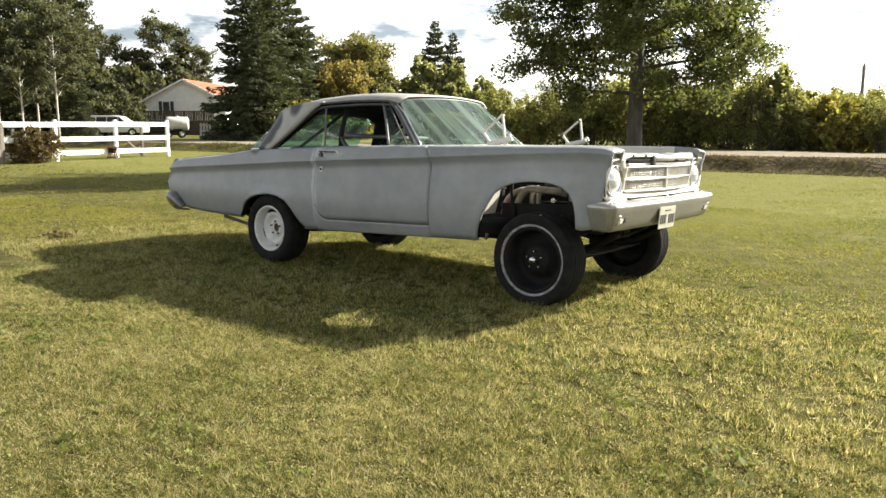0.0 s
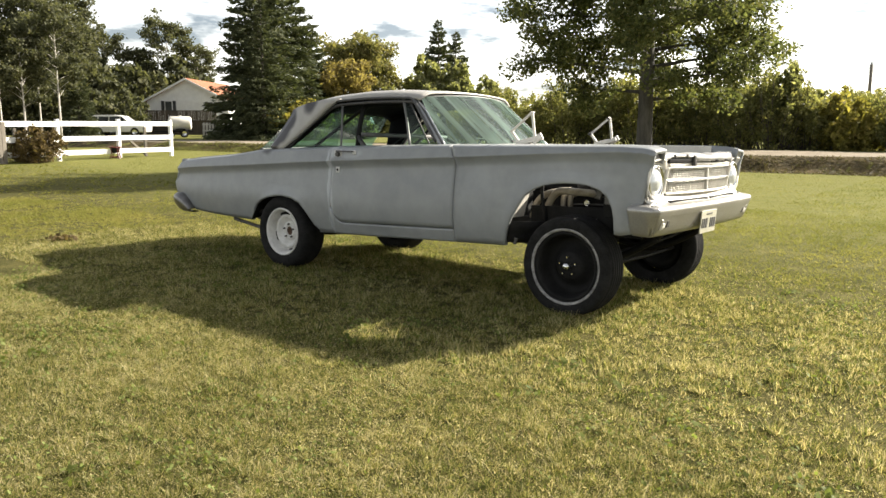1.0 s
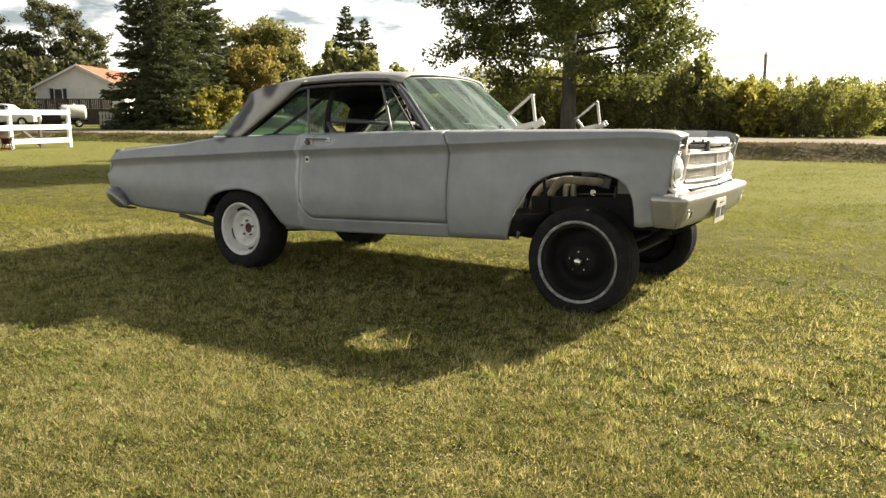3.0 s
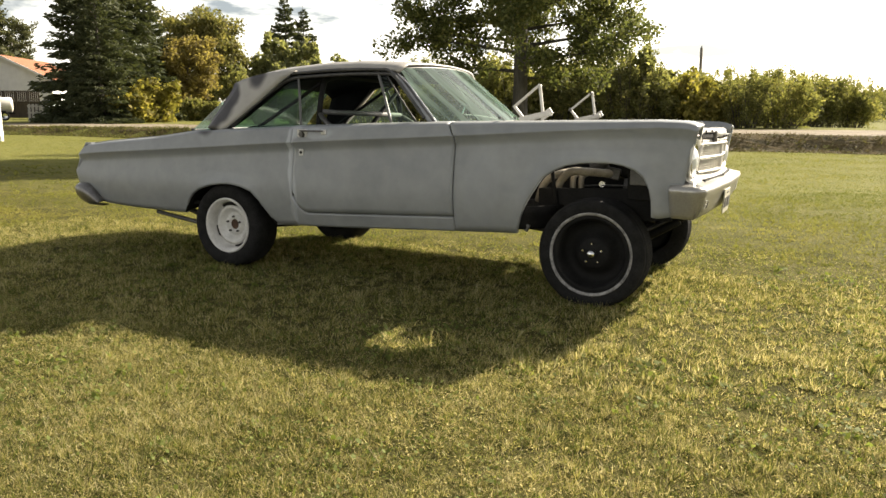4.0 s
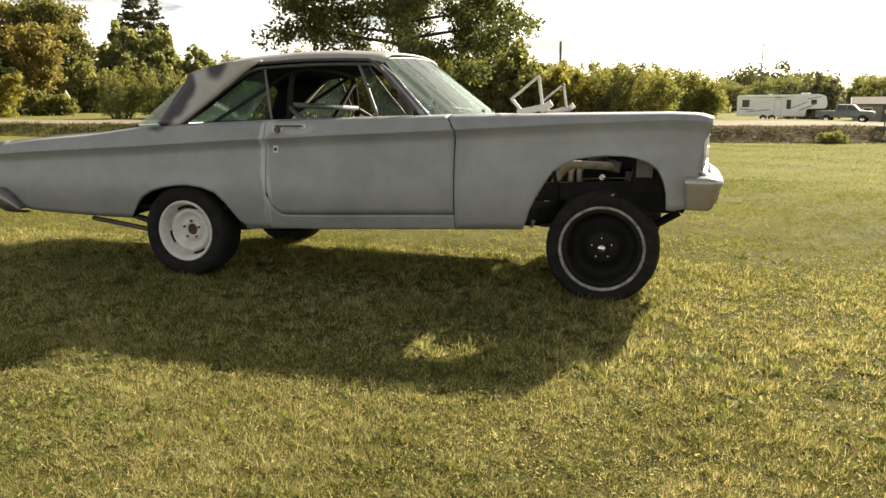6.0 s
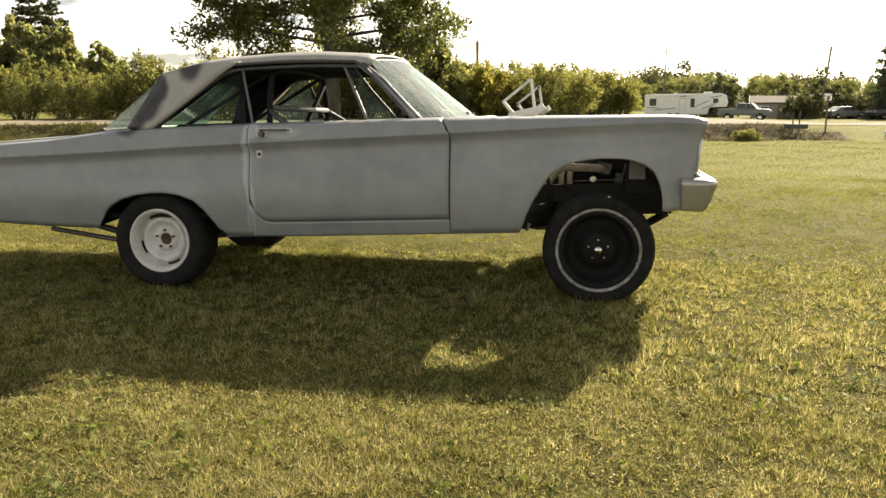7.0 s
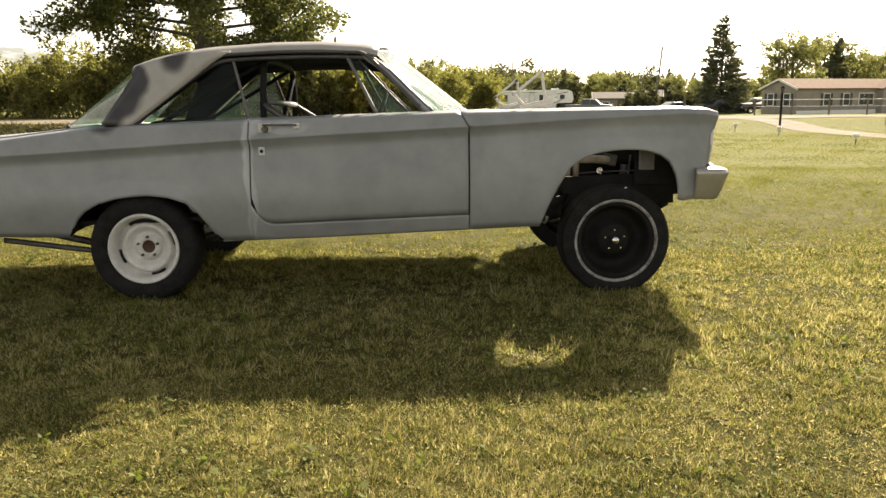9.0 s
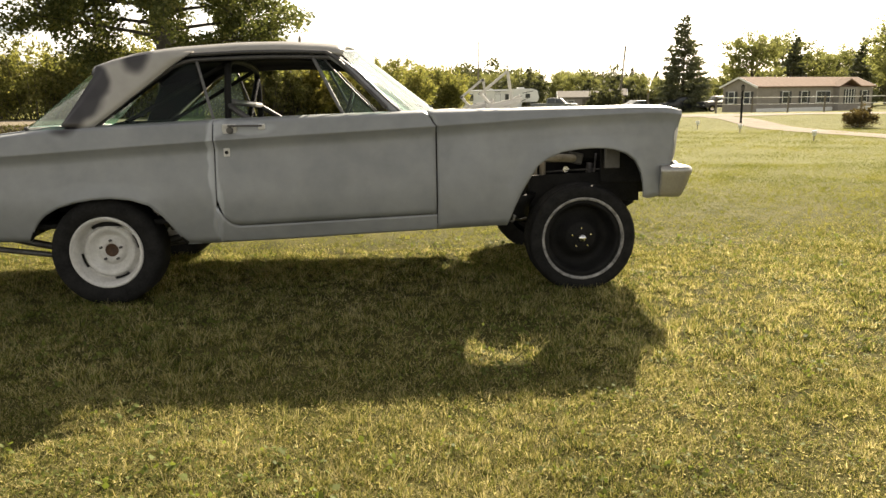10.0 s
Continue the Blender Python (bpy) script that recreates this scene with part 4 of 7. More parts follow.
for sd in (-1, 1):
    part("shelf_slot", box((0.03, 0.60, 0.017), (3.547, sd * 0.325, 0.794), 0.004, (0, 0, sd * 3)), M_BLACK, car)
    # headlamp bezel, bowl and glass
    yy = sd * 0.738
    hx = 3.488
    bez = lathe("headlamp_bezel", [(0.092, -0.06), (0.106, -0.03), (0.112, 0.0), (0.106, 0.012), (0.095, 0.006), (0.089, -0.012)], M_CHROME, car, (hx, yy, 0.922), 36, "chrome headlamp ring", "x")
    lathe("headlamp_glass", [(0.0, 0.030), (0.03, 0.028), (0.058, 0.018), (0.080, 0.0), (0.091, -0.02)], M_LENS, bez, (hx, yy, 0.922), 32, "round sealed-beam lamp glass", "x")
    # eyebrow and cheek round the lamp
    rows = []
    for k in range(15):
        a = radians(360 * k / 14)
        c, s = math.cos(a), math.sin(a)
        m = 1 / max(abs(c), abs(s))
        oy, oz = c * min(m, 1.22) * 0.130, s * min(m, 1.22) * 0.142
        rows.append([(hx - 0.03, yy + c * 0.102, 0.922 + s * 0.102), (hx - 0.005, yy + (c * 0.108 + oy) / 2, 0.922 + (s * 0.108 + oz) / 2), (hx + 0.014 + 0.1 * oz, yy + oy, 0.922 + oz)])
    sheet("lamp_surround", rows, M_CREAM, car, "pale painted lamp surround", thick=0.006, flip=True)
    # fender nose closing plate
    rows = []
    for z in np.linspace(0.62, 1.11, 9):
        rows.append([(shear(3.53, z) - 0.012, sd * (side_y(3.53, z) - 0.005), z), (shear(3.53, z) - 0.020, sd * (side_y(3.53, z) - 0.022), z), (3.470 + 0.12 * (z - 0.945), sd * 0.80, z), (3.460 + 0.12 * (z - 0.945), sd * 0.60, z)])
    sheet("fender_nose", rows, M_CREAM, car, thick=0.004, flip=sd < 0)

# upper header panel: open on one half where the emblem bar is gone, dented and bowed on the other
rows = []
for y in np.linspace(-0.80, 0.80, 41):
    c = 1 - (y / 0.85) ** 2
    dent = 0.012 * math.exp(-((y - 0.12) / 0.16) ** 2) + 0.005 * math.sin(y * 17.0)
    lip = float(np.interp(y, [-0.62, -0.58, -0.22, -0.16, 0.6, 0.8], [1.045, 1.076, 1.076, 1.050, 1.044, 1.045]))
    rows.append([(3.30 + 0.05 * c, y, 1.085), (3.38 + 0.05 * c, y, 1.104 - dent), (3.44 + 0.06 * c, y, 1.103 - dent), (3.475 + 0.06 * c, y, 1.092 - dent * 0.6), (3.485 + 0.06 * c, y, (1.085 + lip) / 2), (3.478 + 0.06 * c, y, lip)])
sheet("header_panel", rows, M_HEADERPANEL, car, "pale painted header panel above the grille, dented", thick=0.006, flip=True)
part("header_opening", box((0.03, 0.37, 0.030), (3.508, -0.40, 1.056), 0.008, (0, 0, -3.5)), M_BLACK, car, "dark gap where the emblem bar was")
part("grille_cap", box((0.04, 1.16, 0.016), (3.496, 0, 1.028), 0.006), M_CREAM, car, "pale strip above the grille")
part("latch_bar", box((0.03, 0.03, 0.075), (3.534, -0.215, 1.052), 0.006, (12, 0, 0)), M_STEEL, car)
for hy_ in (0.22, 0.46):
    part("header_hole", box((0.012, 0.05, 0.012), (3.484 + 0.06 * (1 - (hy_ / 0.85) ** 2), hy_, 1.052), 0.004), M_BLACK, car)
for hy_ in (-0.52, -0.34):
    part("header_bolt", cyl(0.010, 0.008, 0.012, (3.483 + 0.06 * (1 - (hy_ / 0.85) ** 2), hy_, 1.086), (0, 90, 0), 8), M_STEEL, car)

# grille: four mesh panels in bright frames
GZ = ((0.937, 1.003), (0.849, 0.917))
grille = part("grille", box((0.03, 1.24, 0.19), (3.445, 0, 0.925), 0.01), M_GRILLEBACK, car, "aluminium mesh grille in four panels")


def grille_x(y):
    return 3.482 + 0.058 * (1 - (y / 0.62) ** 2)


for z0, z1 in GZ:
    for sd in (-1, 1):
        ys = (0.028, 0.585)
        n_up, n_ac = 27, 5
        bm = bmesh.new()
        for k in range(n_up):
            y = sd * (ys[0] + (ys[1] - ys[0]) * k / (n_up - 1))
            box((0.005, 0.0034, z1 - z0), (grille_x(y) + 0.003, y, (z0 + z1) / 2), 0, None, 1, bm)
        part("grille_mesh", bm, M_MESH, grille)
        for k in range(n_ac):
            z = z0 + (z1 - z0) * (k + 0.5) / n_ac
            pts = [(grille_x(y) + 0.002, y, z) for y in np.linspace(sd * ys[0], sd * ys[1], 9)]
            tube("grille_wire", pts, 0.0019, M_MESH, grille, "", 6, 1)
for z in (1.010, 0.927, 0.842):
    rows = []
    h = 0.007 if z != 0.927 else 0.010
    for y in np.linspace(-0.60, 0.60, 17):
        gxx = grille_x(y)
        rows.append([(gxx - 0.02, y, z + h), (gxx + 0.014, y, z + h), (gxx + 0.022, y, z), (gxx + 0.014, y, z - h), (gxx - 0.02, y, z - h)])
    sheet("grille_bar", rows, M_CHROME if z == 0.927 else M_CREAM, grille, "bright bar across the grille", flip=True)
part("grille_divider", box((0.03, 0.014, 0.165), (3.545, 0, 0.926), 0.004), M_CREAM, grille)
for sd in (-1, 1):
    part("grille_end", box((0.04, 0.020, 0.175), (3.487, sd * 0.605, 0.926), 0.006, (0, 10, 0)), M_CREAM, grille)

# number plate: bars stand for its characters
plate = part("number_plate", box((0.008, 0.29, 0.155), (3.617, -0.11, 0.640), 0.003, (0, 4, 0)), M_PLATE, car, "pale number plate bolted below the bumper")
for k in range(7):
    if k == 3:
        continue
    part("plate_bar", box((0.004, 0.026, 0.066), (3.6225, -0.223 + 0.0377 * k, 0.632), 0.001, (0, 4, 0)), M_PLATEINK, plate)
part("plate_bar", box((0.004, 0.10, 0.010), (3.6265, -0.11, 0.694), 0.001, (0, 4, 0)), M_PLATEINK, plate)

# ---- greenhouse ----
def pillar_y(z):
    return float(np.interp(z, [1.05, 1.50], [0.775, 0.615]))


def roof_z(x):
    return float(np.interp(x, [-0.08, 0.06, 0.21, 0.43, 0.83, 1.1, 1.37, 1.47, 1.53], [1.395, 1.448, 1.486, 1.517, 1.544, 1.547, 1.532, 1.514, 1.495]))


rows = []
for x in stations(-0.05, 1.455, 0.05):
    zt = roof_z(x)
    r = []
    ye = 0.635
    for y in np.linspace(-ye, ye, 25):
        u = abs(y) / ye
        bow = 0.028 * (1 - u ** 2) - 0.045 * max(0, (u - 0.8) / 0.2) ** 2
        r.append((x + (0.07 * (1 - u ** 2) if x > 1.3 else 0) * min(1, (x - 1.3) / 0.2) - (0.05 * (1 - u ** 2) * max(0, (0.1 - x) / 0.16)), y, zt + bow))
    rows.append(r)
sheet("roof", rows, M_ROOFPRIMER, car, "grey primer roof with dark sprayed spots", flip=True, thick=0.016)
sheet("headliner", [[(x + 0.01, y * 0.94, z - 0.042) for x, y, z in r] for r in rows[1:-1]], M_INTERIOR, car, "black headliner", thick=0.006)

for sd in (-1, 1):
    # broad rear pillar
    rows = []
    for k in range(12):
        u = k / 11
        xa = float(np.interp(u, [0, 0.12, 1], [0.56, 0.46, -0.065]))
        xb = float(np.interp(u, [0, 0.15, 1], [0.0, -0.010, -0.178]))
        r = []
        for j in range(7):
            px = xb + (xa - xb) * j / 6
            z = roof_z(px if u < 0.2 else max(px, 0.0)) - 0.024
            z = z + (1.052 - z) * u
            r.append((px, sd * (pillar_y(z) + 0.016 * math.sin(math.pi * j / 6) ** 0.5 + 0.008), z))
        rows.append(r)
    sheet("rear_pillar", rows, M_ROOFPRIMER, car, "grey primer rear roof pillar with dark sprayed spot", flip=sd < 0, thick=0.04)
    sheet("pillar_trim", [[(x, y - sd * 0.055, z - 0.01) for x, y, z in r] for r in rows], M_INTERIOR, car, "", flip=sd > 0, thick=0.004)
    # drip rail along the roof and down the pillars
    rail = [(-0.065, 1.062), (0.125, 1.240), (0.365, 1.420), (0.47, 1.472), (0.60, 1.487), (0.95, 1.500), (1.28, 1.497), (1.385, 1.480), (1.50, 1.375), (1.72, 1.155)]
    tube("drip_rail", [(x, sd * (pillar_y(z) + 0.028), z) for x, z in rail], 0.012, M_TRIM, car, "dark drip rail", 8, 5)
    tube("window_frame", [(x + 0.028, sd * (pillar_y(z) + 0.012), z - 0.03) for x, z in rail[:9]], 0.014, M_TRIM, car, "dark window channel", 8, 5)
    # windscreen pillar
    for off, wd, mt, lab in ((0.0, 0.019, M_PRIMER, "grey primer windscreen pillar"), (0.040, 0.007, M_CHROME, "bright windscreen moulding")):
        tube("front_pillar" if off == 0 else "windscreen_moulding", [(1.375 + off, sd * 0.626, 1.480), (1.49 + off, sd * 0.66, 1.395), (1.62 + off, sd * 0.705, 1.27), (1.775 + off, sd * 0.765, 1.125)], wd, mt, car, lab, 10, 4)
    tube("pillar_seal", [(1.398, sd * 0.630, 1.480), (1.513, sd * 0.664, 1.395), (1.643, sd * 0.709, 1.27), (1.798, sd * 0.769, 1.125)], 0.012, M_TRIM, car, "black windscreen seal", 8, 4)
    # vent window: post, sill and glass
    # far post takes the dark trim: cabin shade put into its colour
    tube("vent_post", [(1.262, sd * 0.620, 1.488), (1.36, sd * 0.685, 1.30), (1.462, sd * 0.765, 1.105)], 0.011, M_TUBE if sd < 0 else M_TRIM, car, "vent window post", 8, 3)
    tube("vent_bar", [(1.33, sd * 0.615, 1.468), (1.48, sd * 0.680, 1.30), (1.655, sd * 0.755, 1.125)], 0.006, M_TRIM, car, "dark vent window frame", 8, 3)
    # fixed quarter glass, and its front edge
    q = [[(0.03, sd * 0.755, 1.075), (0.63, sd * 0.755, 1.095)], [(0.30, sd * 0.69, 1.27), (0.60, sd * 0.69, 1.27)], [(0.52, sd * 0.628, 1.440), (0.568, sd * 0.628, 1.448)]]
    gq = sheet("quarter_glass", q, M_SIDEGLASS, car, "greenish quarter window glass", flip=sd < 0)
    gq.visible_shadow = False
    # far edge likewise darkened in place of cabin shade
    tube("quarter_edge", [(0.570, sd * 0.632, 1.455), (0.622, sd * 0.692, 1.28), (0.680, sd * 0.760, 1.088)], 0.009, M_TUBE if sd < 0 else M_TRIM, car, "quarter window edge, darkened in colour on the far side", 8, 3)

    # vent window glass
    gv = sheet("vent_glass", [[(1.475, sd * 0.762, 1.110), (1.650, sd * 0.752, 1.128)], [(1.278, sd * 0.622, 1.478), (1.330, sd * 0.616, 1.464)]], M_SIDEGLASS, car, "greenish vent window glass", flip=sd < 0)
    gv.visible_shadow = False

# windscreen and rear glass
rows = []
for k in range(9):
    u = k / 8
    z = 1.128 + (1.508 - 1.128) * u
    xs, xc, yw = 1.80 - 0.37 * u, 2.075 - 0.535 * u, 0.755 - 0.140 * u
    rows.append([(xc + (xs - xc) * abs(v) ** 2.2, yw * v, z + 0.030 * u * (1 - v * v)) for v in np.linspace(-1, 1, 17)])
ws = sheet("windscreen", rows, M_WINDSHIELD, car, "dusty greenish windscreen with reflection streaks in its colour", flip=True)
ws.visible_shadow = False
ring = [r for r in rows[-1]]
tube("windscreen_header", [Vector(p) + Vector((0.0, 0, -0.010)) for p in ring[::2]], 0.010, M_TRIM, car, "", 8, 3)
tube("windscreen_base", [Vector(p) + Vector((0.012, 0, -0.004)) for p in rows[0][::2]], 0.012, M_TRIM, car, "", 8, 3)
rows = []
for k in range(9):
    u = k / 8
    z = 1.058 + (1.425 - 1.058) * u
    xs, xc, yw = -0.415 + 0.41 * u, -0.58 + 0.50 * u, 0.735 - 0.125 * u
    rows.append([(xc + (xs - xc) * abs(v) ** 2.5, yw * v, z) for v in np.linspace(-1, 1, 17)])
rg = sheet("rear_glass", rows, M_REARGLASS, car, "tinted curved rear window")
rg.visible_shadow = False
tube("rear_glass_moulding", [Vector(p) + Vector((-0.01, 0, -0.004)) for p in rows[0][::2]], 0.013, M_TRIM, car, "", 8, 3)
# cowl in front of the windscreen
rows = []
for y in np.linspace(-0.80, 0.80, 21):
    c = 1 - (y / 0.85) ** 2
    rows.append([(1.80 + 0.265 * c, y, 1.122), (1.98 + 0.16 * c, y, 1.134 + 0.01 * c), (2.12 + 0.06 * c, y, 1.136 + 0.01 * c), (2.20, y, 1.122)])
sheet("cowl", rows, M_CREAM, car, "pale painted cowl below the windscreen", flip=True, thick=0.012)
for sd in (-1, 1):
    tube("wiper", [(2.00, sd * 0.16, 1.155), (1.93, sd * 0.35, 1.175), (1.87, sd * 0.52, 1.182)], 0.006, M_STEEL, car, "wiper arm", 6, 3)
    part("wiper_pivot", cyl(0.016, 0.012, 0.035, (2.02, sd * 0.15, 1.155), None, 12), M_STEEL, car)
    # hood hinge standing open
    y = sd * 0.604
    hg = part("hood_hinge", box((0.20, 0.05, 0.030), (2.47, y, 1.165), 0.008, (0, -16, 0)), M_CREAM, car, "cream hood hinge standing open")
    for a, b, wd in (((2.375, 1.165), (2.315, 1.235), 0.020), ((2.315, 1.235), (2.480, 1.368), 0.017), ((2.488, 1.365), (2.513, 1.195), 0.019), ((2.505, 1.165), (2.565, 1.205), 0.045), ((2.36, 1.15), (2.52, 1.185), 0.035)):
        ln = math.hypot(b[0] - a[0], b[1] - a[1])
        arm = part("hinge_arm", box((ln + 0.018, 0.016, wd), (0, 0, 0), 0.005), M_CREAM, hg)
        arm.matrix_basis = pose((a[0] + b[0]) / 2, y + sd * 0.012, (a[1] + b[1]) / 2, 0, -math.degrees(math.atan2(b[1] - a[1], b[0] - a[0])), 0)
    for bx_, bz_ in ((2.315, 1.235), (2.484, 1.366), (2.513, 1.19)):
        part("hinge_pin", cyl(0.012, 0.010, 0.03, (bx_, y - 0.004, bz_), (90, 0, 0), 10), M_STEEL, hg)

# door handle, lock
for sd in (-1, 1):
    yh = sd * (side_y(0.85, 1.045) + 0.004)
    part("handle_plate", box((0.085, 0.014, 0.062), (0.797, yh, 1.040), 0.012, (sd * -8, 0, 0), 3), M_WHITEWHEEL, car, "pale masked handle plate")
    hd = part("door_handle", box((0.20, 0.016, 0.011), (0.89, yh + sd * 0.022, 1.060), 0.004, None, 3), M_STEEL, car, "slim dark door handle")
    part("handle_button", cyl(0.022, 0.018, 0.03, (0.800, yh + sd * 0.012, 1.034), (90, 0, 0), 14), M_STEEL, hd)
    part("handle_end", box((0.042, 0.018, 0.036), (0.985, yh + sd * 0.004, 1.052), 0.010, None, 3), M_WHITEWHEEL, hd)
    lk = part("lock_plate", box((0.036, 0.008, 0.048), (0.770, sd * (side_y(0.78, 0.905) + 0.003), 0.905), 0.003), M_WHITEWHEEL, car, "pale square round the door lock")
    part("lock_hole", cyl(0.011, 0.011, 0.012, (0.770, sd * (side_y(0.78, 0.905) + 0.004), 0.905), (90, 0, 0), 12), M_BLACK, lk)

# ---- wheels ----
def front_wheel(sd):
    c = (2.931, sd * 0.745, 0.330)
    R = 0.342
    o = sd
    ty = [(0.225, -0.085), (0.27, -0.10), (0.31, -0.098), (0.333, -0.085), (0.341, -0.07)]
    for k in range(5):
        y = -0.062 + 0.031 * k
        ty += [(R, y), (R + 0.001, y + 0.011), (R, y + 0.022), (R - 0.007, y + 0.024), (R - 0.007, y + 0.029)]
    ty += [(0.338, 0.090), (0.328, 0.110), (0.31, 0.118), (0.285, 0.120), (0.262, 0.116), (0.245, 0.108), (0.236, 0.10)]
    wheel = lathe("front_wheel", [(0.236, 0.10), (0.228, 0.104), (0.215, 0.095), (0.208, 0.06), (0.198, -0.01), (0.17, -0.03), (0.135, -0.015), (0.105, 0.035), (0.088, 0.055), (0.02, 0.06), (0.0, 0.06)],
                  M_BLACK, car, c, 48, "black deep-dish steel front wheel", "y", o)
    lathe("tyre", ty, M_RUBBER, wheel, c, 56, "black narrow tall tyre with ribbed tread", "y", o)
    lathe("tyre_ring", [(0.243, 0.110), (0.250, 0.116), (0.258, 0.1195), (0.261, 0.117)], M_SCUFF, wheel, c, 56, "worn whitewall ring", "y", o)
    lathe("hub", [(0.0, 0.112), (0.019, 0.110), (0.026, 0.100), (0.029, 0.07), (0.034, 0.05)], M_CHROME, wheel, c, 20, "bright metal hub end", "y", o)
    for k in range(5):
        a = 2 * math.pi * k / 5 + 0.35
        part("lug_nut", cyl(0.0085, 0.006, 0.022, (c[0] + 0.062 * math.cos(a), c[1] + o * 0.070, c[2] + 0.062 * math.sin(a)), (90 * -o, 0, 0), 6), M_CHROME, wheel)
    return wheel


def rear_wheel(sd):
    c = (0.018, sd * 0.715, 0.316)
    R, o = 0.328, sd
    ty = [(0.215, -0.08), (0.26, -0.095), (0.30, -0.09), (0.318, -0.07), (R, -0.04), (R + 0.002, 0.05), (R, 0.125), (0.318, 0.150), (0.30, 0.165), (0.27, 0.170), (0.24, 0.164), (0.222, 0.150), (0.216, 0.143)]
    wheel = lathe("rear_wheel", [(0.218, 0.146), (0.214, 0.155), (0.205, 0.155), (0.194, 0.140), (0.186, 0.115), (0.180, 0.080), (0.170, 0.052), (0.160, 0.056), (0.153, 0.088), (0.140, 0.097), (0.122, 0.086), (0.104, 0.058), (0.092, 0.050), (0.084, 0.052), (0.080, 0.064), (0.060, 0.066), (0.044, 0.066), (0.038, 0.050)],
                  M_WHITEWHEEL, car, c, 48, "white painted steel rear wheel", "y", o)
    lathe("tyre", ty, M_RUBBER, wheel, c, 56, "black rear tyre", "y", o)
    lathe("hub", [(0.0, 0.030), (0.028, 0.032), (0.038, 0.052), (0.042, 0.058)], M_RUST, wheel, c, 20, "rusty axle end", "y", o)
    for k in range(5):
        a = 2 * math.pi * k / 5 + 1.57
        part("lug_nut", cyl(0.010, 0.007, 0.024, (c[0] + 0.062 * math.cos(a), c[1] + o * 0.074, c[2] + 0.062 * math.sin(a)), (90 * -o, 0, 0), 6), M_STEEL, wheel)
    for k in range(4):
        a = 2 * math.pi * k / 4 + 0.35
        sl = tube_data([(c[0] + 0.170 * math.cos(a + t), c[1] + o * 0.075, c[2] + 0.170 * math.sin(a + t)) for t in np.linspace(-0.26, 0.26, 7)], 0.0075, 6)
        mesh_obj("wheel_slot", sl[0], sl[1], M_BLACK, wheel)
    tube("valve", [(c[0] - 0.15, c[1] + o * 0.10, c[2] - 0.12), (c[0] - 0.152, c[1] + o * 0.13, c[2] - 0.122)], 0.005, M_BLACK, wheel, "", 6)
    return wheel


for sd in (-1, 1):
    front_wheel(sd)
    rear_wheel(sd)

# ---- axles, springs, underside ----
tube("front_axle", [(2.935, -0.66, 0.338), (2.935, -0.5, 0.30), (2.935, 0, 0.29), (2.935, 0.5, 0.30), (2.935, 0.66, 0.338)], 0.035, M_BLACK, car, "black straight front axle", 12)
tube("tie_rod", [(3.10, -0.62, 0.33), (3.11, 0, 0.325), (3.10, 0.62, 0.33)], 0.013, M_BLACK, car, "black tie rod", 8)
tube("drag_link", [(3.05, -0.45, 0.38), (3.2, 0.1, 0.45), (3.25, 0.42, 0.50)], 0.013, M_BLACK, car, "black steering drag link", 8)
tube("rear_axle", [(0, -0.70, 0.328), (0, 0, 0.328), (0, 0.70, 0.328)], 0.045, M_STEEL, car, "black rear axle", 12)
part("differential", cyl(0.13, 0.12, 0.16, (-0.03, 0.05, 0.33), (0, 90, 0), 20, 0.03), M_STEEL, car)
for sd in (-1, 1):
    tube("front_spring", [(2.50, sd * 0.42, 0.44), (2.75, sd * 0.42, 0.37), (2.935, sd * 0.42, 0.345), (3.15, sd * 0.42, 0.39), (3.38, sd * 0.42, 0.52)], 0.026, M_BLACK, car, "front leaf spring", 8)
    tube("rear_spring", [(0.55, sd * 0.55, 0.40), (0.25, sd * 0.55, 0.32), (0.0, sd * 0.55, 0.28), (-0.35, sd * 0.55, 0.30), (-0.80, sd * 0.55, 0.40)], 0.024, M_STEEL, car, "rear leaf spring", 8)
    tube("tail_pipe_bar", [(-0.05, sd * 0.66, 0.235), (-0.45, sd * 0.70, 0.295), (-0.90, sd * 0.70, 0.355)], 0.018, M_STEEL, car, "dark bar under the tail", 8)
    tube("ladder_bar", [(0.05, sd * 0.42, 0.27), (0.6, sd * 0.38, 0.33), (1.2, sd * 0.34, 0.42)], 0.020, M_STEEL, car, "traction bar", 8)
    part("frame_rail", box((1.55, 0.07, 0.09), (2.72, sd * 0.42, 0.58), 0.01, (0, -3, 0)), M_BAY, car)
    tube("shock_absorber", [(3.02, sd * 0.52, 0.36), (3.06, sd * 0.50, 0.78)], 0.024, M_STEEL, car, "", 10)
    part("hanging_bracket", box((0.07, 0.03, 0.05), (2.475, sd * 0.80, 0.470), 0.008, (0, 25, 0)), M_TUBE, car)
    tube("spring_eye_link", [(2.48, sd * 0.72, 0.455), (2.56, sd * 0.62, 0.43), (2.66, sd * 0.50, 0.42)], 0.014, M_STEEL, car, "", 8)
    part("front_shackle", box((0.09, 0.03, 0.035), (3.37, sd * 0.42, 0.545), 0.008, (0, 25, 0)), M_BLACK, car)
tube("exhaust_pipe", [(2.3, -0.38, 0.42), (1.6, -0.36, 0.40), (1.0, -0.34, 0.37), (0.4, -0.4, 0.40)], 0.035, M_STEEL, car, "exhaust pipe", 10)
part("transmission", cyl(0.16, 0.10, 0.75, (1.85, 0, 0.52), (0, 90, 0), 18, 0.02), M_STEEL, car)

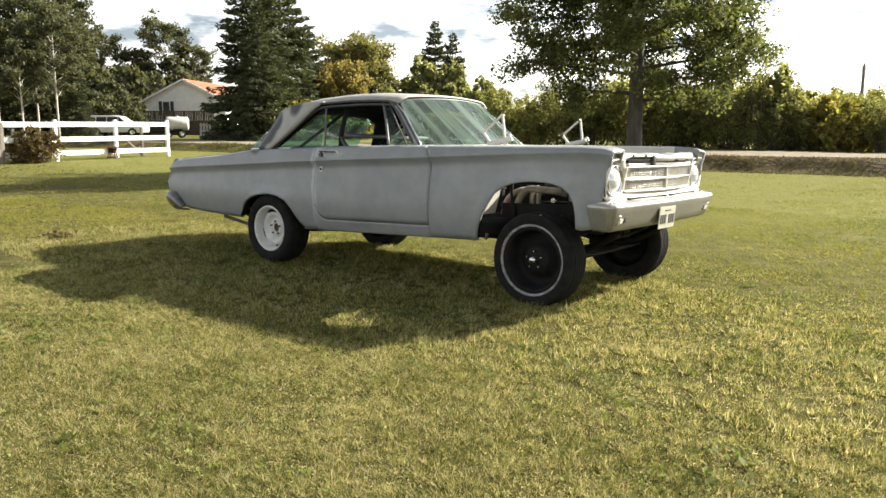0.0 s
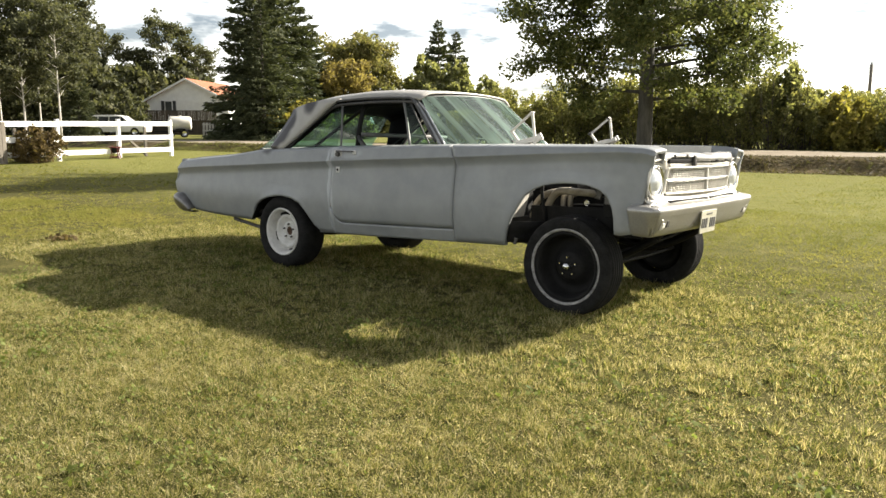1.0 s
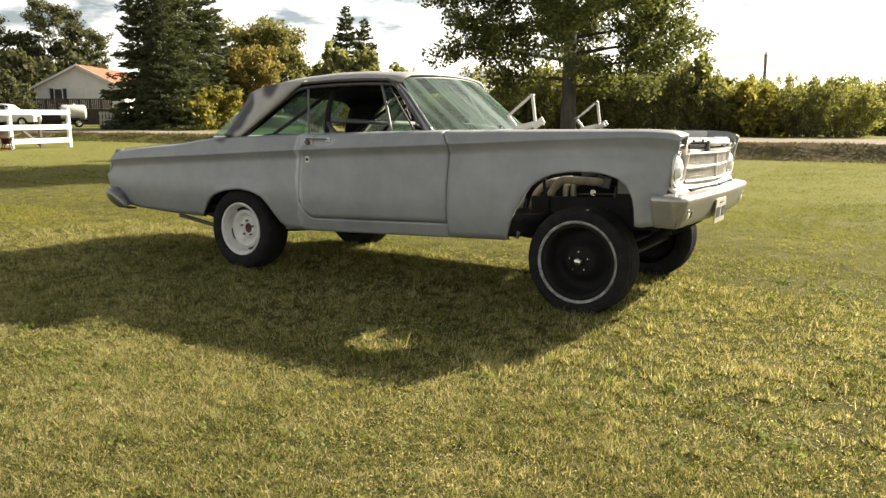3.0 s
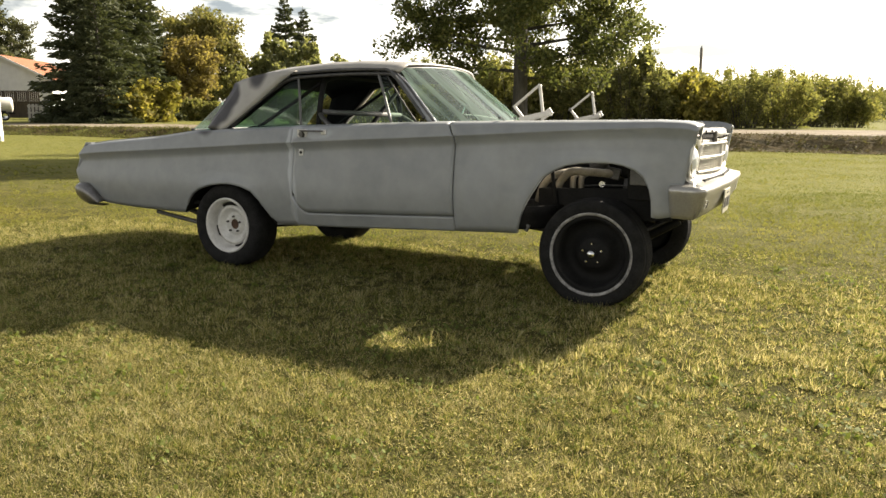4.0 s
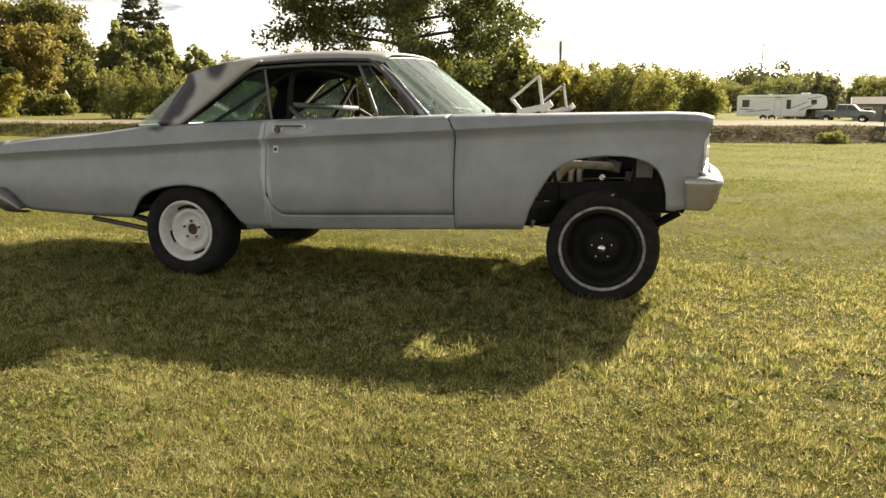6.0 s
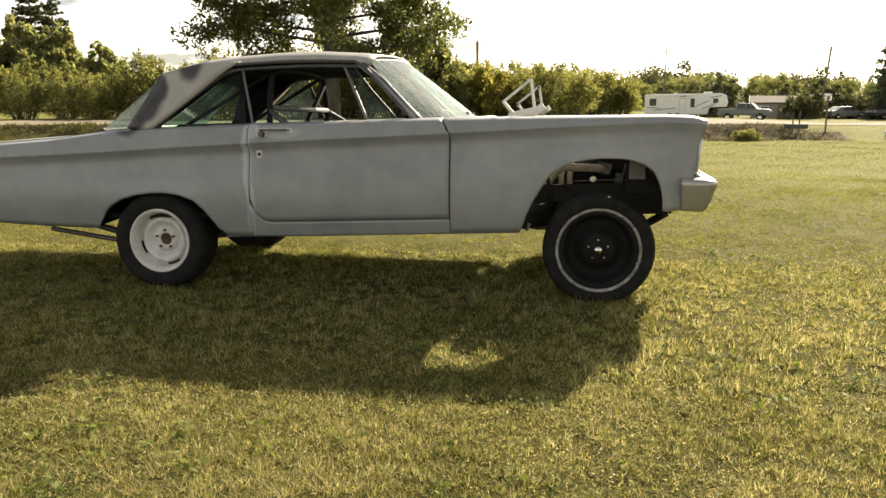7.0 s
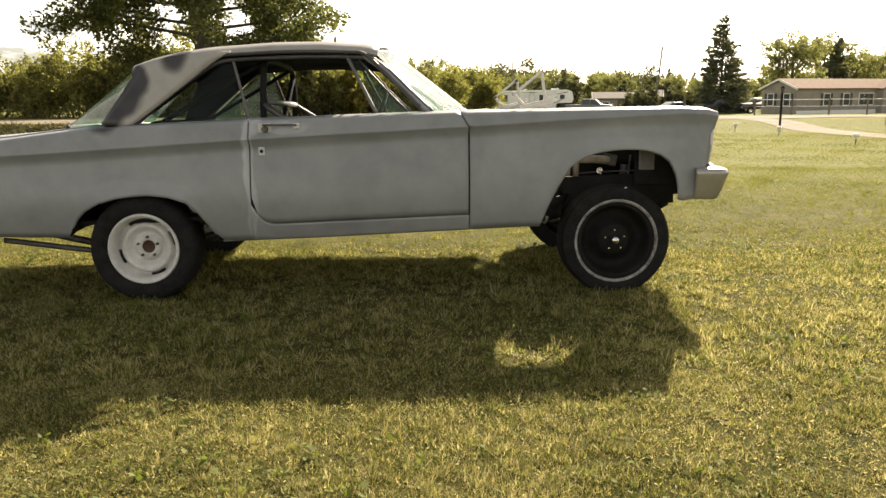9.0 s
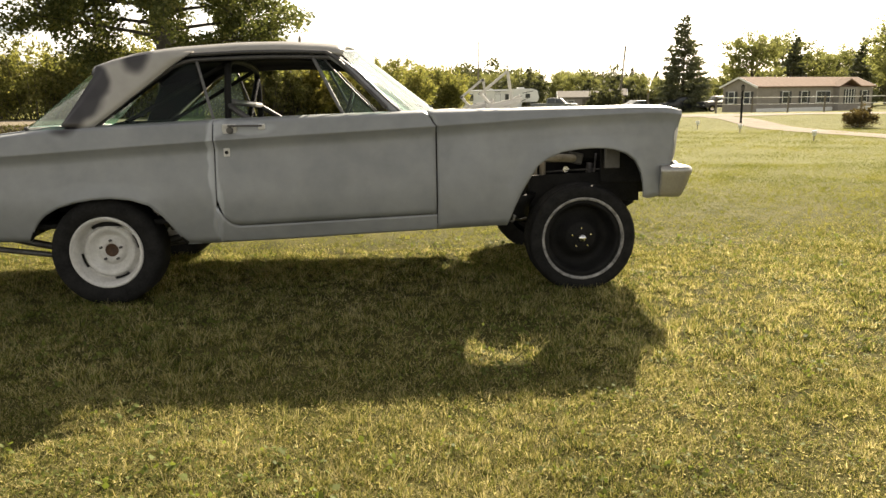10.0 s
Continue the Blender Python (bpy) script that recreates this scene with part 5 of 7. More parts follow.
# engine, headers, inner fenders, radiator
engine = part("engine", box((0.58, 0.34, 0.34), (2.62, 0, 0.70), 0.04), M_BLACK, car, "black engine block")
part("engine_sump", box((0.5, 0.26, 0.14), (2.62, 0, 0.48), 0.03), M_BLACK, engine)
for sd in (-1, 1):
    part("valve_cover", box((0.56, 0.15, 0.09), (2.62, sd * 0.235, 0.90), 0.03, (sd * -35, 0, 0), 3), M_STEEL, engine)
    part("cylinder_head", box((0.57, 0.17, 0.11), (2.62, sd * 0.23, 0.83), 0.015, (sd * -35, 0, 0)), M_BLACK, engine)
    for line, rad in ((((2.98, 0.38, 0.80), (2.93, 0.52, 0.812), (2.81, 0.55, 0.818), (2.70, 0.55, 0.815), (2.645, 0.55, 0.775), (2.60, 0.54, 0.705), (2.56, 0.52, 0.62)), 0.027),
                      (((2.70, 0.36, 0.80), (2.695, 0.46, 0.785), (2.69, 0.48, 0.75), (2.69, 0.47, 0.66), (2.68, 0.44, 0.56)), 0.020),
                      (((2.76, 0.36, 0.80), (2.75, 0.46, 0.785), (2.745, 0.48, 0.75), (2.745, 0.47, 0.66), (2.72, 0.44, 0.56)), 0.020),
                      (((2.70, 0.40, 0.815), (2.63, 0.53, 0.803), (2.56, 0.55, 0.772), (2.505, 0.55, 0.712), (2.47, 0.54, 0.61)), 0.024)):
        tube("header_pipe", [(x, sd * y, z) for x, y, z in line], rad, M_HEADER, engine, "tan heat-stained header pipe", 12)
    part("header_flange", box((0.10, 0.03, 0.075), (2.96, sd * 0.50, 0.812), 0.01, (0, 12, 0)), M_STEEL, engine, "dark header flange")
    tube("hose", [(2.585, sd * 0.60, 0.90), (2.60, sd * 0.63, 0.78), (2.63, sd * 0.62, 0.60)], 0.013, M_BLACK, engine, "black hose", 8)
    # inner fender: rear half only; the front is open to the engine
    part("inner_fender", box((0.36, 0.02, 0.40), (3.27, sd * 0.64, 0.86), 0.006), M_BLACK, car)
    part("inner_fender_front", box((0.02, 0.22, 0.42), (3.385, sd * 0.73, 0.84), 0.004), M_BLACK, car)
    # added black panel and box that keep daylight out of the bay
    part("bay_backing", box((0.95, 0.02, 0.26), (2.80, sd * 0.30, 0.66), 0.004), M_BLACK, car)
    part("bay_filler_box", box((0.30, 0.20, 0.22), (3.02, sd * 0.36, 0.90), 0.02), M_BLACK, car)
    tube("brake_hose", [(2.95, sd * 0.60, 0.42), (2.99, sd * 0.62, 0.58), (3.06, sd * 0.58, 0.70), (3.10, sd * 0.50, 0.84)], 0.007, M_STEEL, car, "brake hose", 6)
    tube("fuel_line", [(2.75, sd * 0.48, 0.72), (2.95, sd * 0.52, 0.735), (3.2, sd * 0.55, 0.74)], 0.006, M_STEEL, car, "", 6)
    part("coil_cover", cyl(0.045, 0.045, 0.12, (2.86, sd * 0.44, 0.86), (0, 70, 0), 14), M_STEEL, car)
    part("inner_fender_top", box((1.15, 0.10, 0.012), (2.75, sd * 0.70, 1.02), 0.004), M_BAY, car)
    part("inner_fender_rear", box((0.02, 0.24, 0.32), (2.455, sd * 0.71, 0.775), 0.004, (0, 14, 0)), M_CREAM, car, "cream inner fender panel")
    rows = []
    for z in (0.452, 0.50, 0.55, 0.605):
        xa = 2.452 + 0.5 * max(0.0, z - 0.50)
        rows.append([(xa - 0.03, sd * 0.868, z), (xa + 0.06, sd * 0.79, z), (xa + 0.12, sd * 0.71, z), (xa + 0.17, sd * 0.62, z)])
    sheet("splash_panel", rows, M_BLACK, car, "black splash panel behind the wheel", flip=sd > 0, thick=0.006)
    part("idler_bolt", cyl(0.020, 0.020, 0.03, (2.895, sd * 0.50, 0.740), (90, 0, 0), 14), M_CHROME, car)
    part("radiator_bracket", box((0.10, 0.02, 0.15), (3.16, sd * 0.665, 0.83), 0.006), M_TUBE, car)
for sd in (-1, 1):
    part("bay_apron", box((0.86, 0.02, 0.20), (2.93, sd * 0.60, 0.62), 0.004, (0, -2, 0)), M_BLACK, car)
part("air_cleaner", cyl(0.17, 0.17, 0.09, (2.62, 0, 1.02), None, 28, 0.015), M_STEEL, engine)
part("radiator", box((0.07, 0.62, 0.42), (3.22, 0, 0.82), 0.01), M_BLACK, car, "black radiator")
part("front_crossmember", box((0.10, 1.1, 0.10), (3.32, 0, 0.60), 0.02), M_BAY, car)
part("fender_inner_lip", box((1.10, 0.012, 0.10), (2.78, 0.692, 1.098), 0.003), M_CREAM, car, "cream inner edge of the far fender")
part("radiator_support", box((0.04, 1.40, 0.12), (3.33, 0, 1.02), 0.01), M_CREAM, car)

# ---- cabin ----
part("dashboard", box((0.26, 1.46, 0.17), (1.74, 0, 1.03), 0.05, (0, 10, 0), 3), M_INTERIOR, car, "black dashboard")
part("rear_shelf", box((0.42, 1.36, 0.03), (-0.18, 0, 1.03), 0.01), M_INTERIOR, car)
part("rear_seat_back", box((0.16, 1.26, 0.46), (0.10, 0, 0.86), 0.06, (0, -18, 0), 3), M_INTERIOR, car, "black rear seat")
part("rear_bulkhead", box((0.03, 1.36, 0.5), (-0.02, 0, 0.79), 0.01), M_INTERIOR, car)


def bucket(y):
    seat = part("bucket_seat", box((0.50, 0.48, 0.14), (0.98, y, 0.70), 0.05, (0, -8, 0), 3), M_INTERIOR, car, "black bucket seat")
    part("seat_back", box((0.13, 0.46, 0.48), (0.80, y, 0.855), 0.06, (0, -14, 0), 4), M_INTERIOR, seat)
    for s in (-1, 1):
        part("seat_bolster", box((0.16, 0.07, 0.40), (0.84, y + s * 0.22, 0.86), 0.03, (0, -14, 0), 3), M_INTERIOR, seat)


bucket(0.38)
bucket(-0.36)
col_a, col_b = Vector((1.72, 0.38, 1.00)), Vector((1.42, 0.38, 1.10))
tube("steering_column", [col_a, col_b], 0.022, M_STEEL, car)
ax = (col_b - col_a).normalized()
su = ax.orthogonal().normalized()
sv = ax.cross(su)
ringp = [col_b + (su * math.cos(a) + sv * math.sin(a)) * 0.185 for a in np.linspace(0, 2 * math.pi, 29)]
rv, rf = tube_data(ringp, 0.013, 8, False)
stw = mesh_obj("steering_wheel", rv, rf, M_INTERIOR, car, "black steering wheel")
for a in (0.4, 2.5, 4.6):
    tube("spoke", [col_b, col_b + (su * math.cos(a) + sv * math.sin(a)) * 0.18], 0.010, M_CHROME, stw, "", 6)

# roll cage
cage = tube("roll_cage", [(0.74, -0.63, 0.55), (0.74, -0.62, 1.10), (0.74, -0.565, 1.36), (0.74, -0.46, 1.455), (0.74, 0.0, 1.475), (0.74, 0.46, 1.455), (0.74, 0.565, 1.36), (0.74, 0.62, 1.10), (0.74, 0.63, 0.55)], 0.021, M_BLACK, car, "black roll cage hoop", 10)
tube("cage_bar", [(0.745, 0.60, 1.19), (0.765, -0.60, 1.20)], 0.019, M_TUBE, cage, "grey cage cross bar", 10)
tube("cage_bar", [(0.74, 0.54, 1.38), (0.74, -0.6, 0.62)], 0.019, M_BLACK, cage, "", 10)
for sd in (-1, 1):
    tube("door_bar", [(0.74, sd * 0.61, 1.185), (0.87, sd * 0.665, 1.10), (1.2, sd * 0.68, 0.90), (1.85, sd * 0.66, 0.62)], 0.019, M_STEEL, cage, "steel cage door bar", 10)
    tube("rear_brace", [(0.72, sd * 0.50, 1.44), (0.30, sd * 0.52, 1.20), (-0.10, sd * 0.54, 0.98)], 0.014, M_BLACK, cage, "black cage brace to the tail", 10)


# ---- trees ----
def limb_set(rng, height, spread_r, base, n, trunk_top, lift=0.5, wide=-1.0):
    """Main limbs of a broad tree: lines from the trunk outward."""
    out = []
    for k in range(n):
        z0 = base + (trunk_top - base) * (k / n) ** 0.9
        a = k * 2.4 + rng.uniform(-0.4, 0.4)
        u = (z0 - base) / (height - base)
        r = spread_r * (0.55 + 0.45 * math.sin(math.pi * min(1, 0.22 + u * 0.8)) if wide < 0 else float(np.interp(u, [0, 0.15, 0.5, 1], [0.72, 1.0, 0.95, wide]))) * rng.uniform(0.75, 1.08)
        dz = r * lift * rng.uniform(0.4, 1.0)
        mid = Vector((math.cos(a) * r * 0.5, math.sin(a) * r * 0.5, z0 + dz * 0.65))
        end = Vector((math.cos(a + 0.15) * r, math.sin(a + 0.15) * r, min(z0 + dz, height * 0.97)))
        out.append((Vector((0, 0, z0)), mid, end))
    return out


def broad_tree(name, seed, height, spread_r, base, trunk_r, leaf_mat, n_leaf, leaf_size, label, category="tree", bark=None, limbs=16, lift=0.5, clump=0.75, trunk_top=None, group="", trunks=1, wide=-1.0):
    rng = np.random.default_rng(seed)
    tree = thing(name, label=label, category=category, group=group)
    top = trunk_top or height * 0.82
    v, f = [], []

    def add(pts, rad, n=6):
        n = min(n, 8) if n > 7 else 4
        a, b = tube_data(smooth_path(pts, 3), list(np.interp(np.linspace(0, 1, (len(pts) - 1) * 3 + 1 if len(pts) > 2 else len(pts)), np.linspace(0, 1, len(rad)), rad)), n)
        o = len(v)
        v.extend(a)
        f.extend(tuple(i + o for i in q) for q in b)

    for k in range(trunks):
        w = 0 if trunks == 1 else spread_r * 0.35
        a = k * 2.4
        ox, oy = math.cos(a) * w, math.sin(a) * w
        add([(ox * 0.15, oy * 0.15, -0.1), (ox * 0.4 + rng.normal(0, 0.03 * height * 0.1), oy * 0.4, top * 0.35), (ox * 0.8, oy * 0.8 + rng.normal(0, 0.05), top * 0.7), (ox, oy, top)], [trunk_r * 1.25, trunk_r, trunk_r * 0.7, trunk_r * 0.18], 9)
    pts = []
    ls = limb_set(rng, height, spread_r, base, limbs, top, lift, wide)
    ends = []
    for a, m, e in ls:
        add([a, m, e], [trunk_r * 0.38, trunk_r * 0.2, trunk_r * 0.05], 6)
        ends += [(m, 0.8), (m.lerp(e, 0.5), 0.9), (e, 1.0), (m.lerp(e, 0.75), 0.9)]
        for _ in range(3):
            p = m.lerp(e, rng.uniform(0.1, 0.9))
            q = p + Vector(rng.normal(0, spread_r * 0.2, 3)) + Vector((0, 0, spread_r * 0.1))
            q.z = max(q.z, base * 0.9)
            add([p, p.lerp(q, 0.5) + Vector((0, 0, 0.03 * height * 0.2)), q], [trunk_r * 0.13, trunk_r * 0.08, trunk_r * 0.03], 5)
            ends += [(q, 0.9), (p.lerp(q, 0.6), 0.7)]
    for _ in range(max(4, limbs // 3)):
        ends.append((Vector((rng.normal(0, spread_r * 0.22), rng.normal(0, spread_r * 0.22), rng.uniform(top * 0.85, height))), 0.9))
    mesh_obj("trunk", v, f, bark or M_BARK, tree)
    per = max(4, n_leaf // len(ends))
    for c, k in ends:
        s = spread_r * 0.26 * clump * k
        q = rng.normal(0, 1, (per, 3))
        q /= np.linalg.norm(q, axis=1, keepdims=True) + 1e-9
        q *= (rng.uniform(0, 1, (per, 1)) ** 0.45) * s
        q[:, 2] *= 0.7
        pts.append(q + np.array(c))
    pts = np.concatenate(pts)
    pts = pts[pts[:, 2] > max(0.05, base * 0.55)]
    leaves("crown", pts, rng.uniform(0.65, 1.25, len(pts)) * leaf_size, leaf_mat, tree, rng)
    return tree


def spruce(name, seed, height, radius, label, n_tier=30, leaf=0.16, dens=1.0, group="", mat=None):
    """A conifer: tapered trunk, whorls of drooping boughs set with needle sprays."""
    rng = np.random.default_rng(seed)
    tree = thing(name, label=label, category="tree", group=group)
    v, f = tube_data([(0, 0, -0.1), (0, 0, height * 0.5), (0, 0, height)], [height * 0.018, height * 0.011, 0.01], 8)
    pts, siz, dirs = [], [], []
    for t in range(n_tier):
        u = (t + rng.uniform(-0.3, 0.3)) / n_tier
        z0 = height * (0.03 + 0.95 * u)
        r0 = radius * (1 - u) ** 0.74 + 0.10
        nb = max(5, int(11 * (1 - u) + 5))
        for b in range(nb):
            a = rng.uniform(0, 2 * math.pi)
            r = r0 * rng.uniform(0.62, 1.12)
            droop = -0.28 + 0.55 * u
            k = max(5, int(dens * r * 17))
            s = np.sqrt(rng.uniform(0.03, 1, k))
            wdt = 0.22 * r * (1 - s * 0.7)
            x, y = s * r, rng.normal(0, 1, k) * wdt
            z = z0 + s * r * droop + 0.10 * r * s * s + rng.normal(0, 0.05, k) - np.abs(rng.normal(0, 0.10, k))
            pts.append(np.stack([x * math.cos(a) - y * math.sin(a), x * math.sin(a) + y * math.cos(a), z], 1))
            siz.append(leaf * rng.uniform(0.7, 1.3, k))
            d = np.stack([np.full(k, math.cos(a)), np.full(k, math.sin(a)), np.full(k, droop)], 1) + rng.normal(0, 0.4, (k, 3))
            dirs.append(d)
            if b % 2 == 0:
                tv, tf = tube_data([(0, 0, z0), (math.cos(a) * r * 0.9, math.sin(a) * r * 0.9, z0 + r * 0.9 * droop)], [0.02 + 0.004 * r, 0.006], 4)
                o = len(v)
                v.extend(tv)
                f.extend(tuple(i + o for i in q) for q in tf)
    mesh_obj("trunk", v, f, M_BARK, tree)
    pts, siz, d = np.concatenate(pts), np.concatenate(siz), np.concatenate(dirs)
    pts[:, 2] = np.maximum(pts[:, 2], 0.1)
    d /= np.linalg.norm(d, axis=1, keepdims=True)
    e = np.cross(d, rng.normal(size=d.shape))
    e /= np.linalg.norm(e, axis=1, keepdims=True)
    s = siz[:, None]
    vv = np.stack([pts - d * s, pts + e * s * 0.32, pts + d * s, pts - e * s * 0.32], 1).reshape(-1, 3)
    fast_mesh("crown", vv, np.arange(len(pts) * 4).reshape(-1, 4), mat or M_SPRUCE, tree)
    return tree


def shrub(name, seed, height, radius, mat, n_leaf, leaf, label, group="", upright=0.6, category="shrub", stems=42, slim=2.0):
    """Many stems from the ground, feathered with leaves, ragged on top."""
    rng = np.random.default_rng(seed)
    bush = thing(name, label=label, category=category, group=group)
    v, f, pts = [], [], []
    per = n_leaf // stems
    for k in range(stems):
        a = rng.uniform(0, 2 * math.pi)
        r = radius * math.sqrt(rng.uniform(0, 1))
        h = height * rng.uniform(0.5, 1.08) * (1 - 0.38 * (r / radius) ** 2)
        p0 = Vector((math.cos(a) * r * 0.45, math.sin(a) * r * 0.45, -0.05))
        p1 = Vector((math.cos(a) * r * 0.8, math.sin(a) * r * 0.8, h * 0.55))
        p2 = Vector((math.cos(a) * r * (1.0 + 0.1 * (1 - upright)), math.sin(a) * r, h))
        line = smooth_path([p0, p1, p2], 3)
        a_, b_ = tube_data(line, list(np.linspace(0.022, 0.004, len(line)) * height / 3), 4)
        o = len(v)
        v.extend(a_)
        f.extend(tuple(i + o for i in q) for q in b_)
        L = np.array(line)
        knots = 9
        s = np.concatenate([rng.uniform(0.12, 0.95, knots - 2) ** 0.75, [0.9, 1.0]])
        c = np.stack([np.interp(s, np.linspace(0, 1, len(L)), L[:, i]) for i in range(3)], 1)
        wd = radius * 0.24 * (1.15 - s * 0.92)
        c += rng.normal(0, 1, (knots, 3)) * wd[:, None] * np.array([1, 1, 0.7])
        pick = rng.integers(0, knots, per)
        q = c[pick] + rng.normal(0, 1, (per, 3)) * (radius * (0.105 - 0.055 * s[pick]))[:, None]
        pts.append(q)
    pts = np.concatenate(pts)
    pts[:, 2] = np.maximum(pts[:, 2], 0.04)
    mesh_obj("stem_clump", v, f, M_BARK, bush)
    leaves("foliage", pts, rng.uniform(0.6, 1.3, len(pts)) * leaf, mat, bush, rng, slim, upright + 0.15)
    return bush


def place(ob, x, y, s=1.0, rz=0.0, dz=0.0, sz=None):
    ob.matrix_basis = pose(x, y, float(ground_z(x, y)) + dz, 0, 0, rz) @ Matrix.Diagonal((s, s, sz or s, 1))
    return ob


def more(ob, x, y, s=1.0, rz=0.0, sz=None):
    c = copy_thing(ob, pose(0, 0, 0))
    return place(c, x, y, s, rz, 0, sz)


# the broad poplar by the road
big = broad_tree("poplar_tree", 11, 10.9, 3.95, 2.1, 0.215, M_LEAF, 112000, 0.080, "large dark green broad-leaved tree by the gravel road", limbs=44, lift=0.14, clump=0.65, wide=0.35, bark=M_DARKBARK)
place(big, -4.55, 17.35, 1.0, 40)

# spruces on the left
sp = spruce("spruce_tree", 21, 14.0, 3.3, "tall dark green spruce tree beyond the road", 44, 0.18, 1.6, "dark spruces")
place(sp, -33.9, 25.6)
more(sp, -36.2, 29.6, 1.02, 120)
more(sp, -38.3, 34.0, 0.62, 60)
more(sp, -31.5, 24.0, 0.60, 200)
more(sp, -53.8, 23.9, 0.47, 90)
fir = spruce("fir_tree", 22, 12.0, 3.0, "slim dark fir tree in the distance", 32, 0.20, 1.7, "distant firs")
place(fir, -44.5, 56.8, 1.0)
more(fir, -44.2, 59.3, 0.92, 80)
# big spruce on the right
spr = spruce("spruce_tree", 23, 8.4, 2.7, "single dark spruce tree by the trailer home", 34, 0.17, 1.7, "", M_HAZEDSPRUCE)
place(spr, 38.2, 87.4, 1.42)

# broad trees behind
rt = broad_tree("maple_tree", 31, 8.3, 3.4, 2.2, 0.16, M_MAPLE, 22000, 0.19, "rounded olive-green tree in the distance", limbs=40, lift=0.7, clump=0.95)
place(rt, -44.6, 45.2, 1.0)
yt = broad_tree("yellow_tree", 32, 5.6, 2.2, 1.0, 0.10, M_YELLOW, 13000, 0.16, "yellow autumn tree beside the spruces", limbs=30, lift=0.9, clump=1.0)
place(yt, -37.0, 35.9, 0.93)
wt = shrub("willow_bush", 33, 6.6, 2.5, M_WILLOW, 12000, 0.22, "pale upright willow bush in the distance", "pale willows", 0.9)
place(wt, -41.6, 50.5, 1.02)
more(wt, -38.9, 52.4, 0.95, 70)
more(wt, -33.6, 49.5, 0.72, 20)

# birches and poplars of the woods on the left
bt = broad_tree("birch_tree", 41, 13.0, 2.9, 4.0, 0.09, M_WOODS, 8500, 0.20, "birch tree with a pale trunk at the edge of the woods", bark=M_BIRCH, limbs=26, lift=0.75, clump=0.95, trunk_top=12.0, group="woods beyond the house")
bt2 = broad_tree("birch_tree", 42, 11.0, 2.6, 3.0, 0.08, M_WOODS, 8000, 0.20, "leaning birch tree with a pale trunk in the woods", bark=M_BIRCH, limbs=24, lift=0.9, clump=0.95, trunk_top=10.0, group="woods beyond the house")
place(bt, -70.0, 28.5)
place(bt2, -72.0, 22.0)
w_rng = random.Random(5)
for k in range(20):
    d = w_rng.uniform(62, 92)
    a = radians(153.5 + 9.0 * k / 19 + w_rng.uniform(-0.6, 0.6))
    xx, yy = 5.8 + d * math.cos(a), -5.5 + d * math.sin(a)
    deg_a = math.degrees(a)
    hgt = [0.92, 1.02, 0.85, 0.98, 0.80][k % 5] * d / 75 * (0.86 if 154.6 < deg_a < 158 else 0.70 if deg_a >= 160.3 else 0.9 if deg_a >= 158 else 0.95)
    more(bt if k % 2 else bt2, xx, yy, hgt, k * 47)
for k in range(9):
    a = radians(146.0 + 2.0 * k)
    xx, yy = 5.8 + 100 * math.cos(a), -5.5 + 100 * math.sin(a)
    more(bt if k % 2 else bt2, xx, yy, 0.95 + 0.1 * math.sin(k * 2.0), k * 31)
un = shrub("undergrowth", 43, 4.0, 2.8, M_WOODS, 5200, 0.19, "dark undergrowth at the foot of the woods", "undergrowth", 0.5)
place(un, -74.0, 34.0)
for k in range(14):
    a = radians(151.3 + 0.95 * k)
    d = 80 + (k % 3) * 5
    more(un, 5.8 + d * math.cos(a), -5.5 + d * math.sin(a), 1.0 + 0.25 * (k % 2), k * 53)

for k in range(6):
    a = radians(147.6 + 1.3 * k)
    more(un, 5.8 + 96 * math.cos(a), -5.5 + 96 * math.sin(a), 1.7 + 0.4 * (k % 2), k * 71)

# hedge of shrubs along the far side of the road
sh = [shrub("roadside_shrub", 51, 3.0, 1.7, M_SHRUB, 10000, 0.074, "tall olive-green roadside shrub with yellowing leaves", "roadside hedge", 0.45, slim=1.8),
      shrub("roadside_shrub", 52, 2.6, 1.7, M_DARKSHRUB, 11000, 0.074, "dense dark green roadside shrub", "roadside hedge", 0.3, slim=1.8),
      shrub("roadside_shrub", 53, 3.4, 1.5, M_DARKSHRUB, 9000, 0.072, "ragged dark green roadside shrub", "roadside hedge", 0.5, slim=1.8)]
place(sh[0], -9.0, 27.4)
place(sh[1], -7.0, 28.0)
place(sh[2], -5.0, 27.6)
h_rng = random.Random(9)
for k in range(24):
    x = -21.8 + 1.42 * k + h_rng.uniform(-0.3, 0.3)
    if x > 3.5:
        break
    y = float(bank_line(x)) + 9.0 + h_rng.uniform(0, 1.8)
    s = h_rng.uniform(0.62, 1.22)
    if x > -4:
        s *= 0.86 - 0.02 * (x + 4)
    more(sh[h_rng.randrange(3)], x, y, s, h_rng.uniform(0, 360))
for k in range(9):
    x = -2.5 + 0.95 * k
    y = 33.5 + 0.45 * k + h_rng.uniform(-0.6, 0.8)
    more(sh[(0, 1, 0)[k % 3]], x, y, h_rng.uniform(0.84, 0.98), h_rng.uniform(0, 360))
more(wt, -2.8, 27.3, 0.46, 140)
ys = shrub("yellow_bush", 54, 2.6, 1.9, M_GOLDBUSH, 12000, 0.13, "rounded olive and gold bush at the roadside", "", 0.6)
place(ys, -31.4, 26.6, 1.22, 0, 0, 1.05)
more(ys, -0.7, 27.6, 0.80, 60)
fb = shrub("fence_bush", 55, 1.15, 0.85, M_REDLEAF, 6000, 0.055, "russet-green bush growing against the white fence", "", 0.4)
place(fb, -20.3, 5.9)
